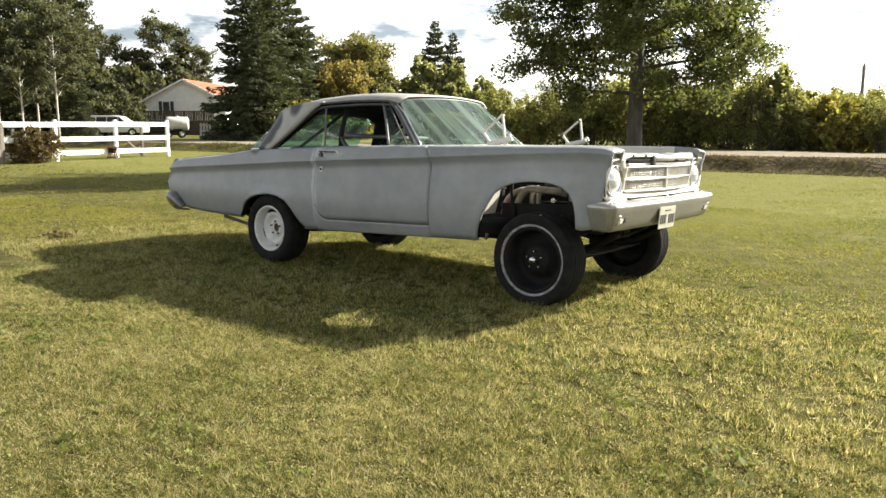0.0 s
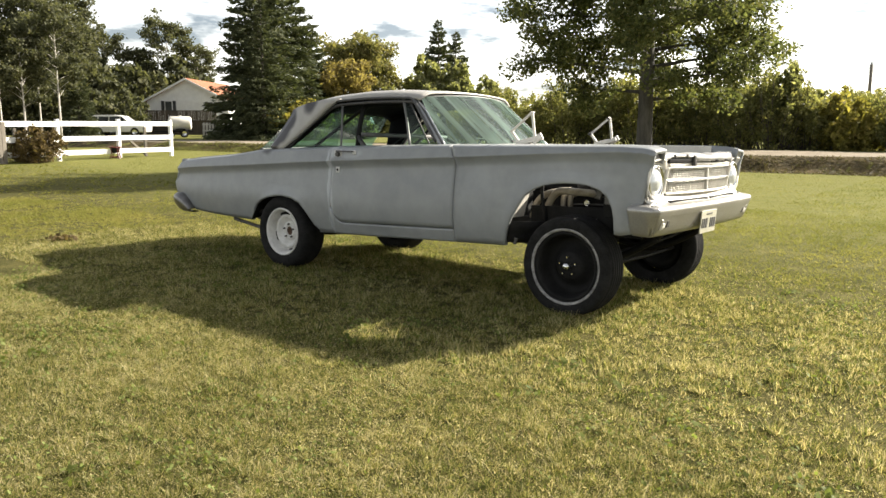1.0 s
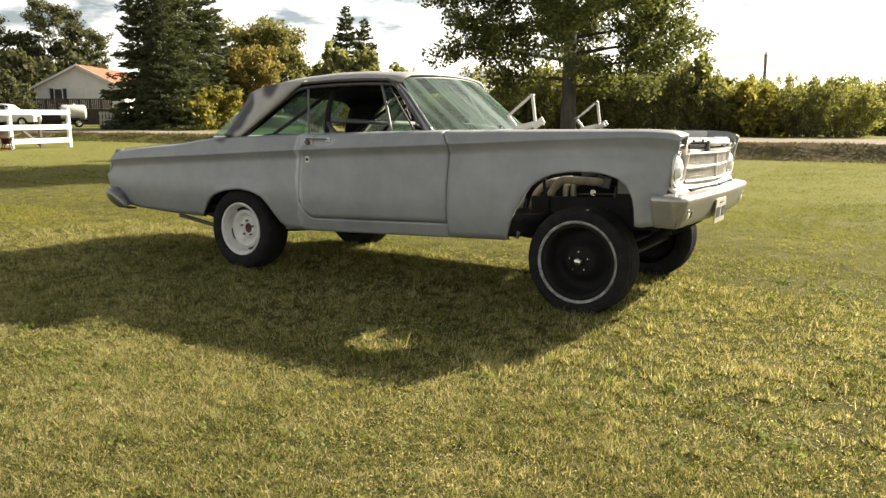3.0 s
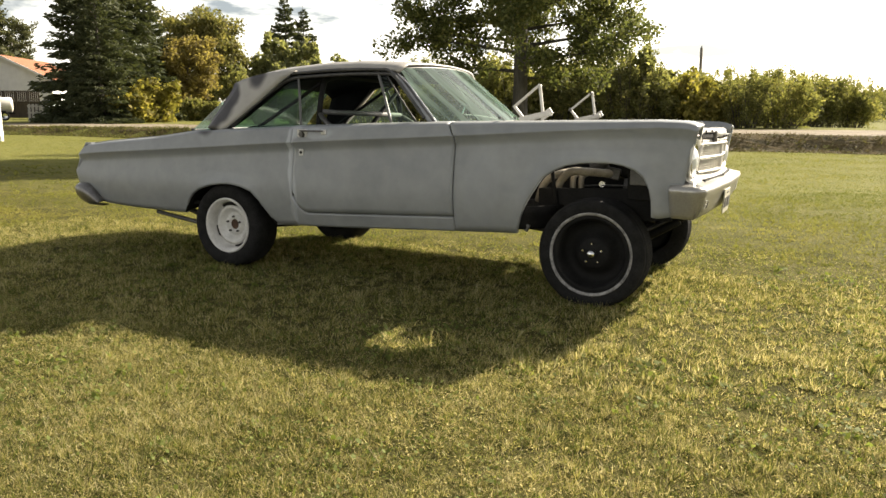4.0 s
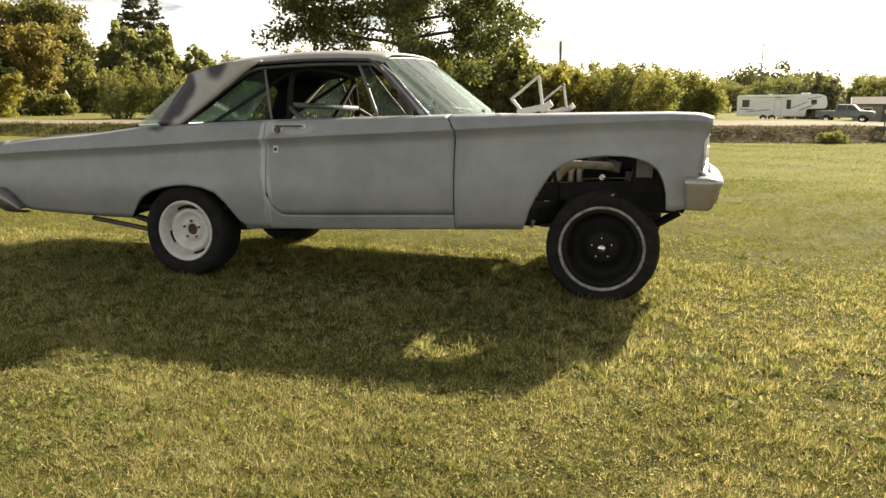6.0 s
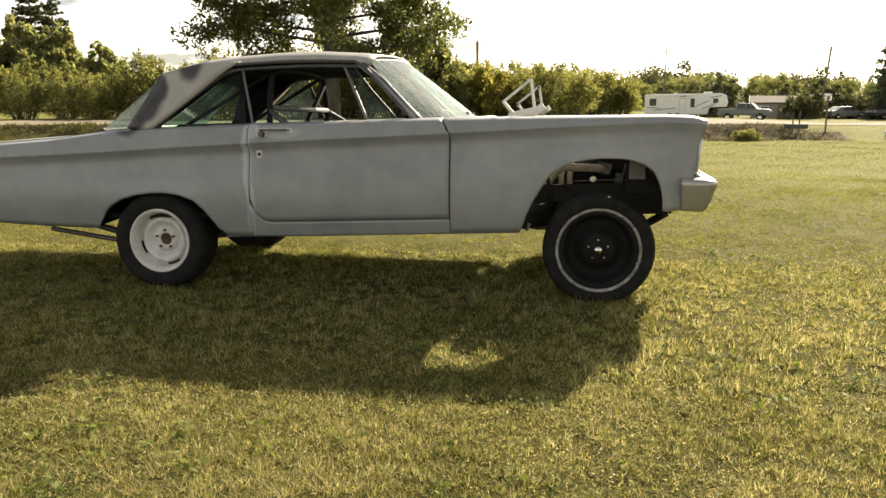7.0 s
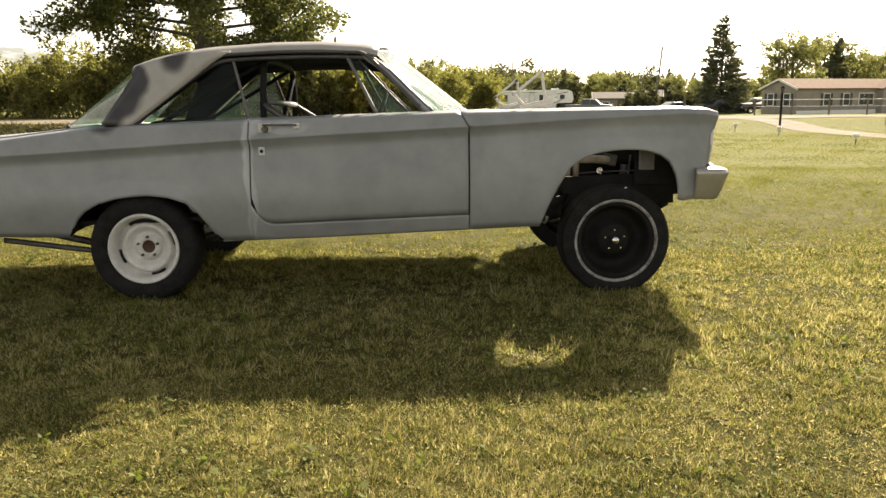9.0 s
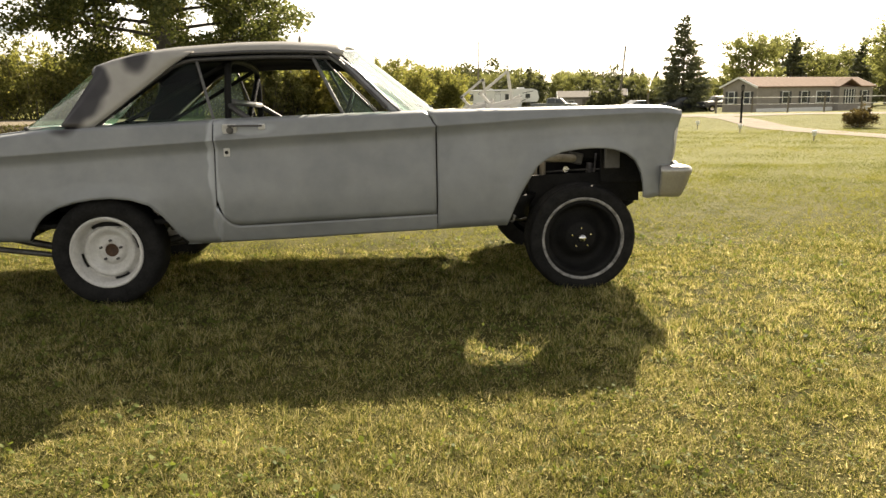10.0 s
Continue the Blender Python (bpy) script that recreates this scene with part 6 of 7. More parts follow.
rb = shrub("driveway_bush", 56, 0.95, 0.7, M_REDLEAF, 4000, 0.05, "dark russet bush by the driveway", "", 0.5)
place(rb, 17.0, 18.3, 0.7)
lb = shrub("low_bush", 57, 0.4, 0.45, M_DARKSHRUB, 2500, 0.04, "low dark tuft at the foot of the bank", "", 0.4)
place(lb, 7.78, 17.95, 0.85)
sg = shrub("garden_bush", 58, 1.5, 0.95, M_SHRUB, 4000, 0.10, "small rounded green bush on the lawn beyond the road", "garden bushes", 0.4)
place(sg, -32.4, 31.9)
more(sg, -31.4, 32.6, 0.85, 70)
dk = shrub("dark_bush", 59, 4.2, 2.4, M_DARKSHRUB, 7000, 0.16, "tall dark green bush behind the garden lawn", "garden bushes", 0.5)
place(dk, -40.0, 43.8)
more(dk, -36.6, 45.6, 0.9, 60)
more(dk, -33.0, 46.0, 0.75, 110)
more(dk, -28.0, 44.0, 0.8, 150)

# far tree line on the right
ft = broad_tree("far_tree", 61, 7.5, 3.2, 1.2, 0.14, M_HAZEDLEAF, 8500, 0.17, "green tree in the far tree line, its colour paled for haze", limbs=34, lift=0.8, clump=0.85, group="far tree line")
fs = spruce("far_spruce", 62, 8.0, 1.9, "distant dark spruce in the tree line", 24, 0.22, 1.4, "far tree line", M_HAZEDSPRUCE)
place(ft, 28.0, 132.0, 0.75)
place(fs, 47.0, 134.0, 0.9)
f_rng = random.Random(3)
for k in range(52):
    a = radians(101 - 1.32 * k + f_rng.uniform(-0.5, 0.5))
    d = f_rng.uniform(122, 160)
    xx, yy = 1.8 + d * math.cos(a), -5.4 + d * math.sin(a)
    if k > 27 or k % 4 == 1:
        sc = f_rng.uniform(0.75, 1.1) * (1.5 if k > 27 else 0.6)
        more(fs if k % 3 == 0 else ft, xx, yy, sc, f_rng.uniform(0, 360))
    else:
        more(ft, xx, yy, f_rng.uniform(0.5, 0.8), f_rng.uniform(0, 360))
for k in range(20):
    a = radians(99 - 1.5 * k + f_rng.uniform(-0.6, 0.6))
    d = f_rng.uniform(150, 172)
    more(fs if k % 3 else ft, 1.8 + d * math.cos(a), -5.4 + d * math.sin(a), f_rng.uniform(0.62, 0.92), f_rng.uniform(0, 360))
# backdrop of low woods all round, behind everything seen; unseen copies added for reflections
wd = shrub("backdrop_wood", 63, 6.0, 9.0, M_WOODS, 9000, 0.30, "low dark backdrop wood on the horizon, continued out of view", "horizon woods", 0.4, "wood", 60)
place(wd, -60, 130)
for k in range(40):
    a = radians(10 + 9.0 * k)
    more(wd, 190 * math.cos(a), 190 * math.sin(a), 1.0 + 0.3 * (k % 3), k * 40)


# ---- white fence on the left ----
def board_fence():
    f = thing("white_fence", label="white three-rail board fence on the lawn edge", category="fence")
    a, b = Vector((-21.6, 11.6, 0)), Vector((-19.0, -2.5, 0))
    d = (b - a).normalized()
    L = (b - a).length
    ang = math.degrees(math.atan2(d.y, d.x))
    for k in range(7):
        p = a + d * (0.05 + 2.42 * k)
        z = float(ground_z(p.x, p.y))
        tall = 1.72 if k == 3 else 1.42
        part("post", box((0.11, 0.11, tall), (p.x, p.y, z + tall / 2 - 0.02), 0.01, (0, 0, ang)), M_WHITEFENCE, f)
    for zc in (1.24, 0.73, 0.26):
        for k in range(6):
            p, q = a + d * (2.42 * k), a + d * min(2.42 * (k + 1) + 0.05, L)
            m = (p + q) / 2
            z = float(ground_z(m.x, m.y))
            part("rail", box(((q - p).length, 0.035, 0.17), (m.x + 0.07, m.y, z + zc), 0.006, (0, 0, ang)), M_WHITEFENCE, f)
    for k in range(2):
        p = a + d * (1.3 + 5.2 * k) - Vector((0.5, 0, 0))
        z = float(ground_z(p.x, p.y))
        part("brace", box((0.06, 0.9, 0.08), (p.x, p.y, z + 0.32), 0.005, (38, 0, ang - 90)), M_GREYWOOD, f)
        part("back_post", box((0.09, 0.09, 1.1), (p.x, p.y + 0.3, z + 0.55), 0.005), M_GREYWOOD, f)
    part("back_post", box((0.09, 0.09, 1.2), (-20.9, 4.4, 0.7), 0.005), M_GREYWOOD, f)


board_fence()


# ---- vehicles in the distance ----
def far_wheel(root, x, y, r, w=0.22):
    wheel = lathe("wheel", [(0.0, 0.02), (r * 0.55, 0.0), (r * 0.6, 0.02)], M_CHROME, root, (x, y, r), 20, "", "y", -1 if y < 0 else 1)
    lathe("tyre", [(r * 0.6, 0.03), (r * 0.9, 0.04), (r, 0.0), (r, -w), (r * 0.6, -w)], M_RUBBER, wheel, (x, y, r), 20, "", "y", -1 if y < 0 else 1)


def far_car(name, label, side, mat, length, width, tyre_r, glass):
    """A vehicle from its side outline; glass lists window quads along the side (x, z)."""
    root = thing(name, label=label, category="car" if "pickup" not in name else "truck")
    bm = bmesh.new()
    half = width / 2
    lo = [bm.verts.new((x, -half * (0.86 if z > 1.15 else 1.0), z)) for x, z in side]
    hi = [bm.verts.new((x, half * (0.86 if z > 1.15 else 1.0), z)) for x, z in side]
    bm.faces.new(lo[::-1])
    bm.faces.new(hi)
    n = len(side)
    for k in range(n):
        bm.faces.new((lo[k], lo[(k + 1) % n], hi[(k + 1) % n], hi[k]))
    bmesh.ops.recalc_face_normals(bm, faces=bm.faces)
    bmesh.ops.bevel(bm, geom=bm.edges[:], offset=0.05, segments=2, affect="EDGES", profile=0.6, clamp_overlap=True)
    part("body", bm, mat, root, "", True)
    for quad in glass:
        for sd in (-1, 1):
            v = [(x, sd * (half * (1.0 - 0.14 * min(1, max(0, (z - 1.12) / 0.6))) + 0.012), z) for x, z in quad]
            mesh_obj("window", v, [(0, 1, 2, 3)], M_DARKGLASS, root, "dark side window", False)
    for x in (-length * 0.31, length * 0.31):
        for sd in (-1, 1):
            far_wheel(root, x, sd * (half + 0.01), tyre_r)
    for sd in (-1, 1):
        part("head_lamp", box((0.08, 0.32, 0.15), (length / 2 - 0.05, sd * half * 0.72, 0.78), 0.03), M_LENS, root)
        part("tail_lamp", box((0.06, 0.16, 0.28), (-length / 2 + 0.03, sd * half * 0.85, 0.92), 0.02), M_REDLAMP, root)
    return root


SUV_SIDE = [(-2.35, 0.35), (2.3, 0.35), (2.38, 0.75), (2.2, 1.0), (1.15, 1.12), (0.45, 1.68), (-0.2, 1.76), (-1.9, 1.74), (-2.3, 1.2)]
SUV_GLASS = [[(0.42, 1.16), (0.98, 1.16), (0.45, 1.60), (0.35, 1.60)], [(-0.55, 1.16), (0.34, 1.16), (0.27, 1.62), (-0.52, 1.62)], [(-1.45, 1.16), (-0.65, 1.16), (-0.62, 1.62), (-1.40, 1.62)], [(-2.15, 1.18), (-1.55, 1.16), (-1.50, 1.60), (-1.90, 1.58)]]
suv = far_car("suv", "silver-white sport utility car parked beyond the fence", SUV_SIDE, M_WHITECAR, 4.75, 1.86, 0.36, SUV_GLASS)
PICK_SIDE = [(-2.75, 0.5), (2.6, 0.5), (2.7, 0.9), (2.55, 1.15), (1.35, 1.22), (0.75, 1.80), (-0.75, 1.84), (-0.95, 1.20), (-2.78, 1.18)]
PICK_GLASS = [[(0.2, 1.25), (1.1, 1.25), (0.72, 1.70), (0.25, 1.72)], [(-0.72, 1.25), (0.1, 1.25), (0.12, 1.72), (-0.66, 1.74)]]
pk = far_car("pickup_truck", "dark pickup truck parked behind the silver car", PICK_SIDE, M_DARKCAR, 5.4, 1.95, 0.40, PICK_GLASS)
place(suv, -56.2, 28.5, 1.0, 42)
place(pk, -62.0, 29.2, 1.0, 42)


# ---- buildings and yard things in the distance ----
def window_unit(root, at, size, rz, shutters=False, panes=1):
    """A framed window with its glass, facing along the wall's normal."""
    x, y, z = at
    w, h = size
    win = part("window", box((w + 0.14, 0.08, h + 0.14), (0, 0, 0), 0.015), M_SIDING, root, "white framed window")
    win.matrix_basis = pose(x, y, z, 0, 0, rz)
    for k in range(panes):
        pw = w / panes
        part("pane", box((pw - 0.05, 0.03, h), (-w / 2 + pw * (k + 0.5), -0.045, 0), 0.006), M_DARKGLASS, win)
    if shutters:
        for s in (-1, 1):
            part("shutter", box((0.34, 0.04, h + 0.12), (s * (w / 2 + 0.26), -0.03, 0), 0.01), M_DARKCAR, win, "dark shutter")
    return win


def gable_house(name, label, size, wall_h, ridge, wall_mat, roof_mat, over=0.45):
    """A house with its ridge along x: walls, gables, two roof slopes with thickness, boards."""
    L, D = size
    root = thing(name, label=label, category="house")
    bm = bmesh.new()
    v = [bm.verts.new(p) for p in ((-L / 2, -D / 2, -0.2), (L / 2, -D / 2, -0.2), (L / 2, D / 2, -0.2), (-L / 2, D / 2, -0.2), (-L / 2, -D / 2, wall_h), (L / 2, -D / 2, wall_h), (L / 2, D / 2, wall_h), (-L / 2, D / 2, wall_h), (-L / 2, 0, ridge), (L / 2, 0, ridge))]
    for q in ((0, 1, 5, 4), (2, 3, 7, 6), (1, 2, 6, 9, 5), (3, 0, 4, 8, 7), (0, 3, 2, 1)):
        bm.faces.new([v[k] for k in q])
    part("wall", bm, wall_mat, root)
    slope = math.degrees(math.atan2(ridge - wall_h, D / 2))
    ln = math.hypot(ridge - wall_h, D / 2) + over
    for s in (-1, 1):
        cy = s * (D / 4 + over * 0.5 * math.cos(radians(slope)))
        cz = (ridge + wall_h) / 2 - over * 0.5 * math.sin(radians(slope)) + 0.09
        part("roof", box((L + 2 * over, ln, 0.14), (0, cy, cz), 0.01, (-s * slope, 0, 0)), roof_mat, root)
        for e in (-1, 1):
            part("barge_board", box((0.05, ln, 0.2), (e * (L / 2 + over + 0.03), cy, cz - 0.04), 0.01, (-s * slope, 0, 0)), M_SIDING, root)
    for k in range(int(wall_h / 0.22)):
        z = 0.2 + 0.22 * k
        for s in (-1, 1):
            part("siding_board", box((L, 0.02, 0.012), (0, s * (D / 2 + 0.008), z), 0.002), wall_mat, root)
            part("siding_board", box((0.02, D, 0.012), (s * (L / 2 + 0.008), 0, z), 0.002), wall_mat, root)
    return root


# white house beyond the trees, gable towards the lawn
house = gable_house("house", "white sided bungalow with an orange shingle roof behind the spruces", (12.0, 8.6), 3.2, 5.35, M_SIDING, M_ROOFRED)
place(house, -69.0, 46.1, 1.0, -55, 0.25)
window_unit(house, (6.05, -2.0, 2.45), (0.72, 1.35), 90, True)
part("door", box((0.06, 0.95, 2.05), (6.03, 2.4, 1.0), 0.02), M_SIDING, house, "white house door")
deck = thing("deck", label="dark brown wooden deck with boarded railings in front of the house", category="deck")
part("platform", box((3.0, 9.0, 0.18), (0, 0, 0.75), 0.01), M_DECKWOOD, deck)
part("skirt_board", box((0.04, 8.9, 1.30), (1.38, 0, 0.01), 0.01), M_DECKWOOD, deck)
for k in range(10):
    part("railing_post", box((0.09, 0.09, 1.75), (1.45, -4.4 + 0.98 * k, 0.85), 0.008), M_DECKWOOD, deck)
for k in range(54):
    part("baluster", box((0.03, 0.13, 0.85), (1.45, -4.35 + 0.165 * k, 1.28), 0.004), M_DECKWOOD, deck)
part("hand_rail", box((0.1, 9.0, 0.07), (1.45, 0, 1.72), 0.01), M_DECKWOOD, deck)
part("stair", box((1.2, 1.1, 0.35), (2.1, 1.0, 0.4), 0.01), M_GREYWOOD, deck)
deck.matrix_basis = pose(-62.9, 38.25, 1.03, 0, 0, -55)

# water tank on a small trailer
tk = thing("tank_trailer", label="white water tank on a small two-wheeled trailer", category="trailer")
tank = lathe("tank", [(0.0, -0.95), (0.35, -0.94), (0.55, -0.86), (0.60, -0.75), (0.60, 0.75), (0.55, 0.86), (0.35, 0.94), (0.0, 0.95)], M_CREAM, tk, (0, 0, 1.18), 28, "", "x")
part("tank_lid", cyl(0.16, 0.14, 0.12, (0, 0, 1.80), None, 18, 0.02), M_CREAM, tank)
part("bed", box((2.0, 1.25, 0.14), (0, 0, 0.56), 0.02), M_BLACK, tk)
part("mud_guard", box((0.8, 0.2, 0.1), (0.0, -0.70, 0.70), 0.03), M_BLACK, tk)
part("draw_bar", box((1.1, 0.10, 0.10), (-1.5, 0, 0.50), 0.02), M_BLACK, tk)
for sd in (-1, 1):
    far_wheel(tk, 0.30, sd * 0.70, 0.34)
    far_wheel(tk, -0.75, sd * 0.70, 0.30)
place(tk, -45.3, 27.2, 0.87, 58)
crate = thing("wooden_pallet", label="pale wooden pallet leaning near the trailer", category="pallet")
for k in range(5):
    part("slat", box((0.03, 0.17, 1.35), (0, -0.5 + 0.25 * k, 0.68), 0.005, (0, 10, 0)), M_CREAM, crate)
for z in (0.15, 0.68, 1.2):
    part("cross_bar", box((0.08, 1.2, 0.09), (-0.06, 0, z), 0.005, (0, 10, 0)), M_CREAM, crate)
place(crate, -39.3, 25.6, 0.8, -25)
cart = thing("garden_cart", label="dark garden cart in the shade of the spruce", category="cart")
part("tray", box((1.1, 0.7, 0.35), (0, 0, 0.55), 0.04), M_DARKCAR, cart)
part("handle", box((0.7, 0.04, 0.04), (-0.8, 0, 0.62), 0.01, (0, 15, 0)), M_STEEL, cart)
for sd in (-1, 1):
    far_wheel(cart, 0.2, sd * 0.40, 0.24, 0.12)
place(cart, -38.0, 26.0, 1.0, 40)


# fifth-wheel camping trailer
rv = thing("camping_trailer", label="long white camping trailer with dark stripes and small windows", category="trailer")
RV_SIDE = [(-4.4, 0.55), (2.6, 0.55), (2.75, 1.35), (4.6, 1.40), (4.75, 1.9), (4.55, 2.75), (3.9, 2.95), (-4.3, 2.85), (-4.45, 2.7)]
bm = bmesh.new()
r_lo = [bm.verts.new((x, -1.22, z)) for x, z in RV_SIDE]
r_hi = [bm.verts.new((x, 1.22, z)) for x, z in RV_SIDE]
bm.faces.new(r_lo[::-1])
bm.faces.new(r_hi)
for k in range(len(RV_SIDE)):
    bm.faces.new((r_lo[k], r_lo[(k + 1) % 9], r_hi[(k + 1) % 9], r_hi[k]))
bmesh.ops.recalc_face_normals(bm, faces=bm.faces)
bmesh.ops.bevel(bm, geom=bm.edges[:], offset=0.06, segments=2, affect="EDGES", clamp_overlap=True)
part("body", bm, M_SIDING, rv)
for x, z, w, h in ((-3.5, 1.95, 0.75, 0.8), (0.9, 1.85, 0.45, 1.0), (3.4, 2.1, 0.55, 0.5), (-0.2, 2.65, 0.7, 0.16)):
    part("window", box((w, 0.03, h), (x, -1.235, z), 0.02), M_DARKGLASS, rv, "dark trailer window")
part("door", box((0.65, 0.03, 1.75), (-0.2, -1.233, 1.45), 0.02), M_SIDING, rv)
part("door_frame", box((0.70, 0.015, 1.82), (-0.2, -1.226, 1.45), 0.01), M_STEEL, rv)
for x, z, w, t in ((-2.2, 1.15, 2.4, 6), (1.9, 1.75, 1.8, 24), (2.7, 1.5, 1.6, 24), (-3.4, 1.3, 1.4, -4), (3.4, 2.55, 1.3, 10)):
    part("stripe", box((w, 0.012, 0.07), (x, -1.230, z), 0.004, (0, -t, 0)), M_DARKCAR, rv, "dark painted stripe")
part("awning", cyl(0.08, 0.08, 4.5, (-1.3, -1.28, 2.72), (0, 90, 0), 12), M_SIDING, rv)
part("air_conditioner", box((0.9, 0.7, 0.25), (2.6, 0, 2.98), 0.08, None, 3), M_SIDING, rv)
part("roof_vent", box((0.4, 0.4, 0.14), (-1.0, 0, 2.93), 0.03), M_SIDING, rv)
for x in (-1.6, -0.7):
    for sd in (-1, 1):
        far_wheel(rv, x, sd * 1.2, 0.37, 0.25)
part("landing_leg", box((0.1, 0.1, 0.6), (3.4, -0.9, 0.95), 0.01), M_STEEL, rv)
place(rv, 15.5, 88.0, 1.0, -6)

# vehicles across the road
pk2 = far_car("pickup_truck", "grey-green pickup truck beside the camping trailer", PICK_SIDE, M_GREYCAR, 5.4, 1.9, 0.38, PICK_GLASS)
place(pk2, 21.4, 83.5, 1.0, -20)
sd1 = far_car("sedan", "grey-green car in the far yard", [(-2.2, 0.3), (2.2, 0.3), (2.25, 0.7), (1.1, 0.92), (0.45, 1.38), (-0.9, 1.40), (-1.6, 0.98), (-2.25, 0.9)], M_GREYCAR, 4.5, 1.75, 0.31,
              [[(-0.85, 0.98), (0.0, 0.98), (0.0, 1.32), (-0.7, 1.32)], [(0.08, 0.98), (0.95, 0.98), (0.45, 1.32), (0.08, 1.32)]])
place(sd1, 33.0, 88.0, 1.0, 20)
c2 = far_car("suv", "dark sport utility car in the far yard", SUV_SIDE, M_DARKCAR, 4.75, 1.86, 0.36, SUV_GLASS)
place(c2, 37.2, 86.0, 1.0, 195)
c3 = copy_thing(pk, pose(0, 0, 0))
place(c3, 41.6, 84.0, 1.0, 188)
tagged(c3, "dark pickup truck in the far yard", "truck")

# small sheds by the trailer
for nm, lab, x, y, rz, sx in (("shed", "low grey shed with a pale roof", 26.2, 92.0, -10, 1.05), ("shed", "low brown shed behind the bushes", 31.0, 96.0, -18, 1.15)):
    sdm = gable_house(nm, lab, (4.4, 3.2), 1.7, 2.35, M_TANSIDING if sx < 1.1 else M_GREYWOOD, M_GREYWOOD, 0.25)
    window_unit(sdm, (-0.9, -1.62, 1.0), (0.8, 0.6), 0)
    part("door", box((0.8, 0.06, 1.55), (0.9, -1.62, 0.78), 0.01), M_GREYWOOD, sdm)
    place(sdm, x, y, sx, rz)
for k, (x, y, s) in enumerate(((28.8, 88.0, 0.8), (35.0, 92.0, 0.8), (30.0, 97.0, 1.0), (34.0, 99.0, 1.1), (20.0, 97.0, 1.3))):
    more(un, x, y, s, k * 70)

# long mobile home
home = gable_house("mobile_home", "long grey-tan mobile home with a tan shingle roof", (19.0, 4.8), 2.75, 3.7, M_TANSIDING, M_ROOFTAN, 0.3)
place(home, 49.5, 80.8, 1.0, 22)
for x, w, pn, sh_ in ((-5.2, 0.9, 1, True), (-2.2, 0.9, 1, True), (0.9, 2.2, 3, False), (8.0, 0.8, 1, True)):
    window_unit(home, (x, -2.44, 1.6), (w, 1.2), 0, sh_, pn)
window_unit(home, (-9.55, -1.1, 1.6), (0.8, 1.2), -90, True)
window_unit(home, (-9.55, 1.1, 1.6), (0.8, 1.2), -90, True)
porch = part("porch_gable", box((3.4, 0.9, 2.75), (4.3, -2.75, 1.3), 0.02), M_TANSIDING, home)
for s in (-1, 1):
    part("porch_roof", box((2.1, 1.5, 0.12), (4.3 + s * 0.92, -2.6, 3.12), 0.01, (0, s * 24, 0)), M_ROOFTAN, porch)
part("porch_window", box((1.9, 0.06, 1.6), (4.3, -3.22, 1.6), 0.02), M_DARKGLASS, porch)
for k in range(4):
    part("mullion", box((0.06, 0.04, 1.62), (3.6 + 0.47 * k, -3.26, 1.6), 0.005), M_SIDING, porch)
for x in (-3.5, -1.0, 1.6):
    part("roof_pipe", cyl(0.09, 0.09, 0.7, (x, 0.6, 3.75), None, 10), M_STEEL, home)
skirt = part("skirting", box((19.0, 0.06, 0.6), (0, -2.43, 0.15), 0.01), M_SIDING, home)

# canopy tent
tent = thing("canopy_tent", label="white pop-up canopy tent in the far yard", category="canopy")
mesh_obj("canopy", [(-1.5, -1.5, 2.1), (1.5, -1.5, 2.1), (1.5, 1.5, 2.1), (-1.5, 1.5, 2.1), (0, 0, 2.9)], [(0, 1, 4), (1, 2, 4), (2, 3, 4), (3, 0, 4)], M_CANOPY, tent, "", False)
for sx in (-1, 1):
    part("valance", box((3.0, 0.02, 0.22), (0, sx * 1.5, 2.0), 0.004), M_CANOPY, tent)
    for sy in (-1, 1):
        part("leg", box((0.05, 0.05, 2.1), (sx * 1.45, sy * 1.45, 1.05), 0.006), M_STEEL, tent)
place(tent, 40.6, 80.0, 0.55, 12)

# pale rail fence in front of the home
rf_ = thing("rail_fence", label="pale wire and rail fence in front of the mobile home", category="fence")
fa, fb_ = Vector((27.0, 52.0, 0)), Vector((58.0, 46.0, 0))
for k in range(13):
    p = fa.lerp(fb_, k / 12)
    part("post", box((0.10, 0.10, 1.25), (p.x, p.y, float(ground_z(p.x, p.y)) + 0.6), 0.008), M_GREYWOOD, rf_)
for zc in (1.15, 0.65):
    for k in range(6):
        p, q = fa.lerp(fb_, k / 6), fa.lerp(fb_, (k + 1) / 6)
        m = (p + q) / 2
        part("rail", box(((q - p).length, 0.04, 0.05 if zc > 1 else 0.03), (m.x, m.y, float(ground_z(m.x, m.y)) + zc), 0.006, (0, 0, math.degrees(math.atan2(q.y - p.y, q.x - p.x)))), M_WHITEFENCE, rf_)


# poles
def pole(x, y, h, lean, label):
    p = thing("utility_pole", label=label, category="pole")
    v, f = tube_data([(0, 0, -0.2), (lean * 0.5, 0, h * 0.5), (lean, 0, h)], [0.15, 0.125, 0.10], 10)
    mesh_obj("shaft", v, f, M_GREYWOOD, p)
    part("insulator", cyl(0.05, 0.03, 0.16, (lean, 0, h + 0.07), None, 8), M_STEEL, p)
    place(p, x, y)


pole(-4.6, 54.0, 5.1, 0.0, "grey wooden utility pole behind the hedge")
pole(31.0, 90.0, 8.0, 0.65, "leaning wooden utility pole in the far yard")
pole(16.5, 118.0, 10.5, 0.1, "thin wooden pole far behind the trailer")

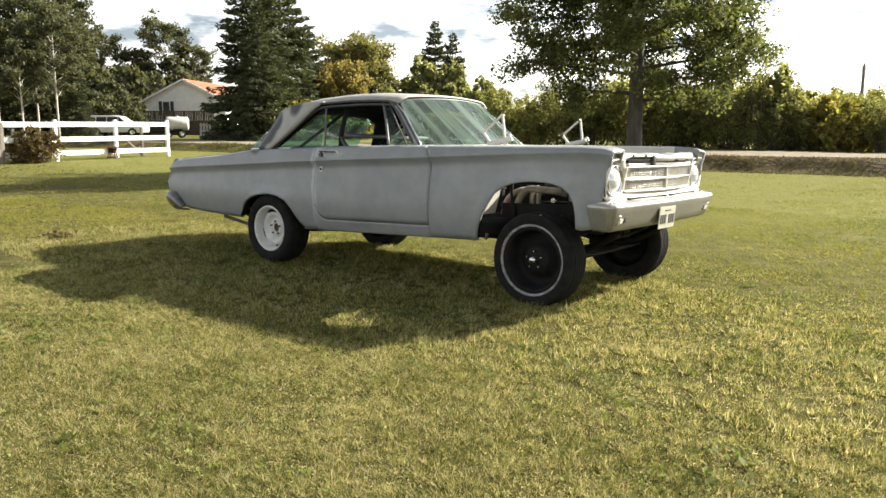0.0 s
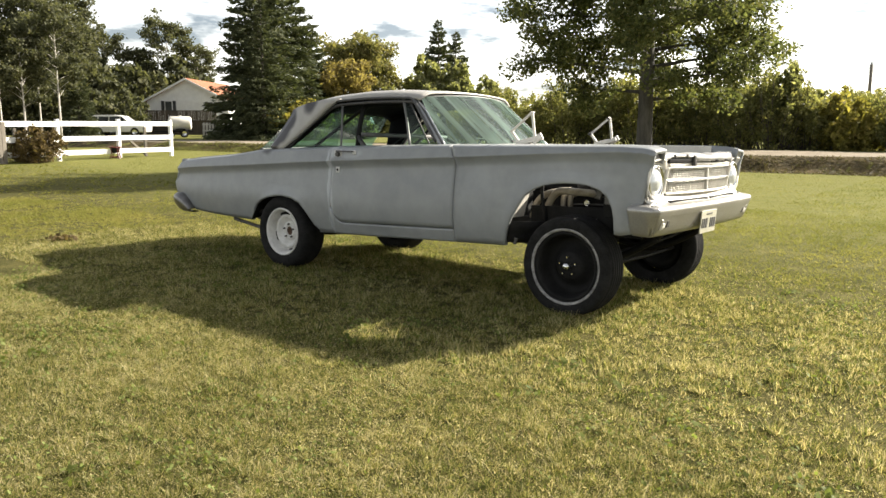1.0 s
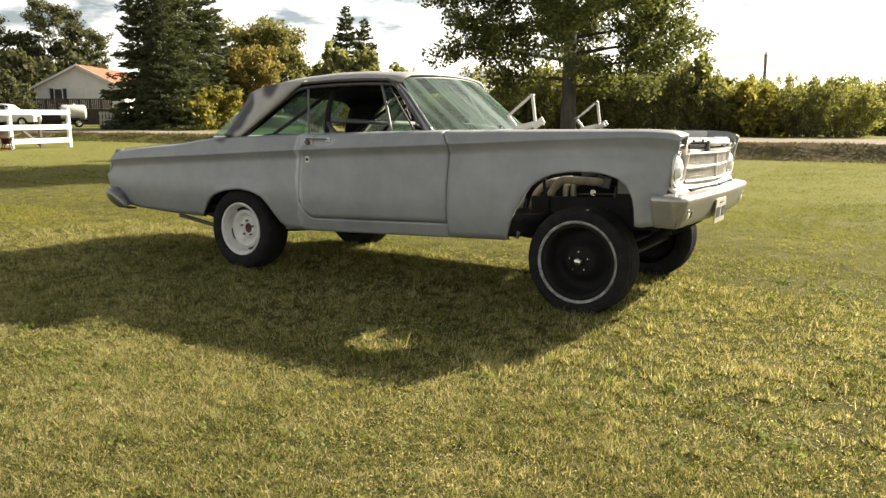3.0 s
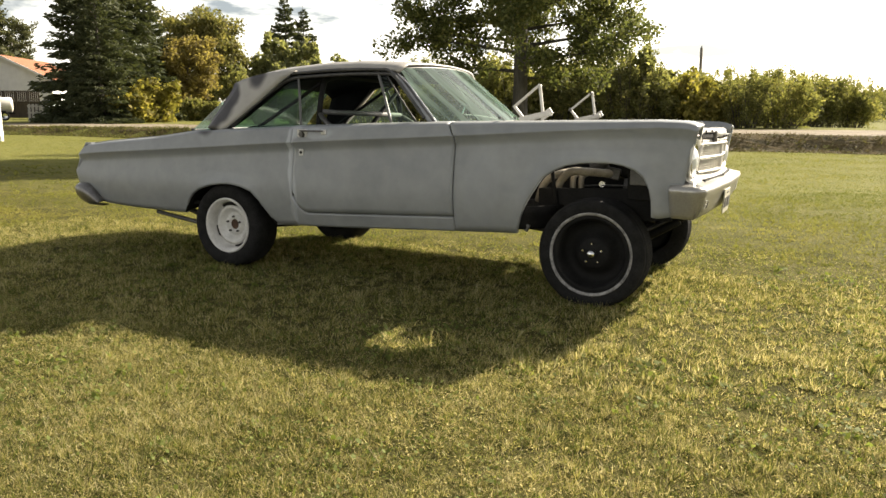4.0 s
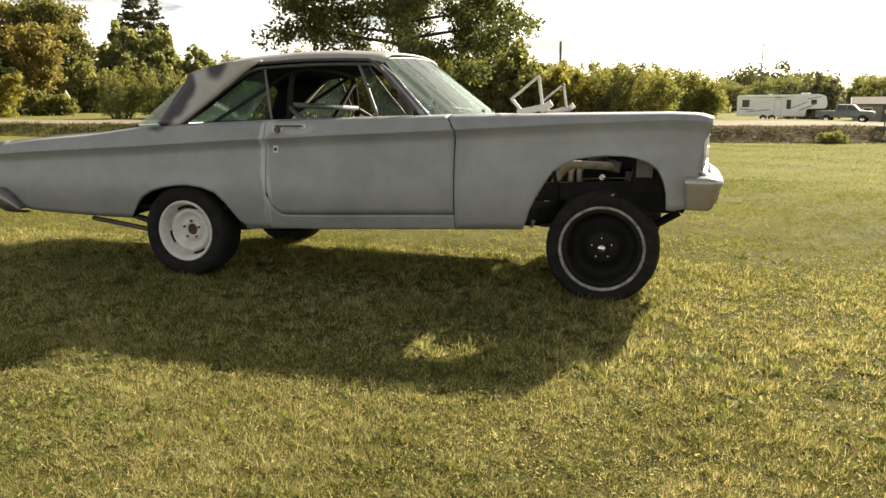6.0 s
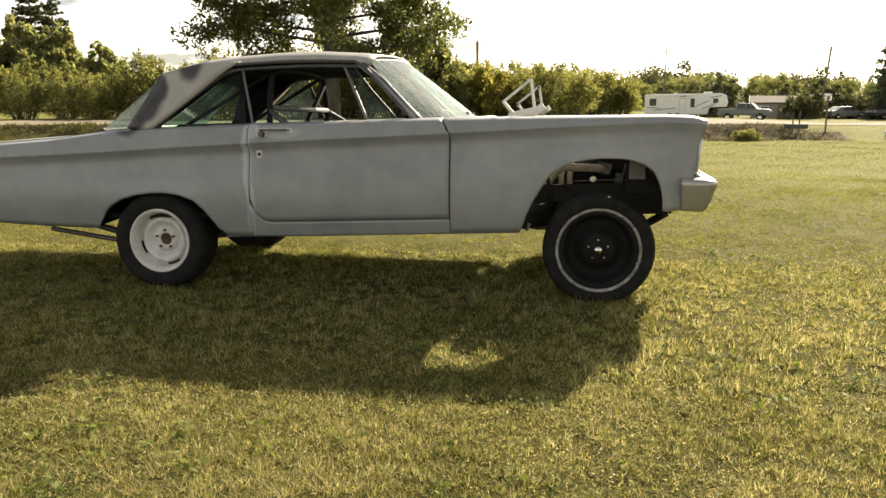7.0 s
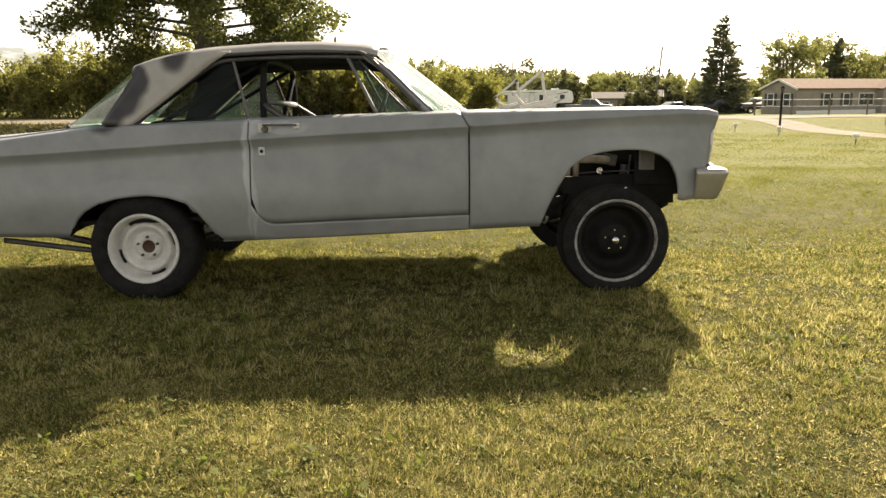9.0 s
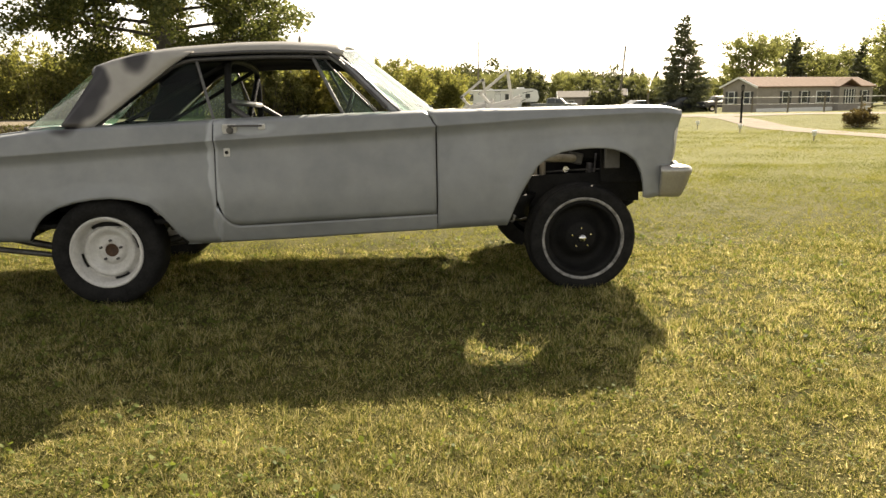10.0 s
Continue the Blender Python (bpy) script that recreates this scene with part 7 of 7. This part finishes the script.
# reflector post and small sign on the verge
rp_ = thing("marker_post", label="thin dark marker post with a yellow top by the road", category="post")
part("stake", box((0.045, 0.045, 1.05), (0, 0, 0.52), 0.005), M_GREYWOOD, rp_)
part("reflector", box((0.06, 0.06, 0.10), (0, 0, 1.05), 0.008), M_YELLOW, rp_)
place(rp_, 10.38, 19.55, 1.0, 0, 0.0)
sg = thing("low_sign", label="low dark sign board on two short legs by the bank", category="sign")
part("board", box((0.66, 0.04, 0.13), (0, 0, 0.20), 0.008), M_DARKCAR, sg)
for s in (-1, 1):
    part("leg", box((0.035, 0.035, 0.64), (s * 0.09, 0.03, 0.31), 0.004), M_DARKCAR, sg)
place(sg, 9.35, 18.9, 1.0, -8)
lpst = thing("lamp_post", label="dark post with a small lantern beside the driveway", category="lamp")
part("post", box((0.06, 0.06, 1.15), (0, 0, 0.57), 0.006), M_BLACK, lpst)
part("lantern", cyl(0.05, 0.075, 0.16, (0, 0, 1.2), None, 8), M_STEEL, lpst)
part("cap", cyl(0.085, 0.02, 0.06, (0, 0, 1.31), None, 8), M_BLACK, lpst)
place(lpst, 14.2, 20.8, 1.0)


def garden_light(x, y):
    g = thing("garden_light", label="small white solar garden light stuck in the lawn", category="garden light", group="garden lights along the driveway")
    part("stake", cyl(0.012, 0.014, 0.16, (0, 0, 0.07), None, 8), M_STEEL, g)
    part("lens", cyl(0.04, 0.055, 0.09, (0, 0, 0.18), None, 14), M_LENS, g)
    part("cap", cyl(0.085, 0.05, 0.045, (0, 0, 0.245), None, 16, 0.008), M_WHITEFENCE, g)
    place(g, x, y, 0.95)


for gxx, gyy in ((12.1, 12.45), (12.15, 16.5), (11.85, 18.9)):
    garden_light(gxx, gyy)

# ---- small things along the fence and in the far garden ----
panel = thing("board_panel", label="dark wooden board panel standing behind the white fence", category="panel")
for k in range(4):
    part("board", box((0.03, 0.125, 1.30), (0, -0.2 + 0.135 * k, 0.65), 0.006), M_GREYWOOD, panel)
for z in (0.3, 1.0):
    part("cross_bar", box((0.05, 0.55, 0.09), (-0.04, 0, z), 0.006), M_GREYWOOD, panel)
place(panel, -20.2, 4.7, 1.0, 10)
stand = thing("plant_stand", label="small dark red wire plant stand at the foot of the fence", category="plant stand")
for z, r in ((0.06, 0.16), (0.40, 0.20)):
    v_, f_ = tube_data([(r * math.cos(a), r * math.sin(a), z) for a in np.linspace(0, 2 * math.pi, 17)], 0.022, 6)
    mesh_obj("ring", v_, f_, M_REDLAMP, stand)
for k in range(4):
    a = k * math.pi / 2
    tube("leg", [(0.2 * math.cos(a), 0.2 * math.sin(a), 0.46), (0.14 * math.cos(a), 0.14 * math.sin(a), 0.22), (0.22 * math.cos(a), 0.22 * math.sin(a), 0.0)], 0.018, M_REDLAMP, stand, "", 6, 3)
part("pot", cyl(0.10, 0.15, 0.2, (0, 0, 0.30), None, 16, 0.01), M_BLACK, stand)
place(stand, -20.95, 8.9)
arch = thing("garden_swing", label="small white metal garden swing frame on the far lawn", category="swing")
for sd in (-1, 1):
    tube("frame_leg", [(-0.4, sd * 0.55, 0), (0, sd * 0.5, 1.5), (0.4, sd * 0.55, 0)], 0.03, M_WHITEFENCE, arch, "", 6, 3)
tube("top_bar", [(0, -0.5, 1.5), (0, 0.5, 1.5)], 0.03, M_WHITEFENCE, arch, "", 6)
part("seat", box((0.3, 0.7, 0.05), (0, 0, 0.5), 0.01), M_WHITEFENCE, arch)
for sd in (-1, 1):
    tube("hanger", [(0, sd * 0.33, 0.5), (0, sd * 0.33, 1.48)], 0.012, M_WHITEFENCE, arch, "", 6)
place(arch, -33.9, 35.7, 1.0, 40)

# a scrap of dry leaves on the open lawn
heap = thing("leaf_litter", label="small scrap of dry brown leaves lying on the lawn", category="leaves")
l_rng = np.random.default_rng(77)
l_pts = np.stack([l_rng.normal(0, 0.10, 60), l_rng.normal(0, 0.07, 60), l_rng.uniform(0.01, 0.055, 60)], 1)
leaves("dry_leaf_clump", l_pts, l_rng.uniform(0.03, 0.06, 60), M_REDLEAF, heap, l_rng)
place(heap, -3.03, -1.43)
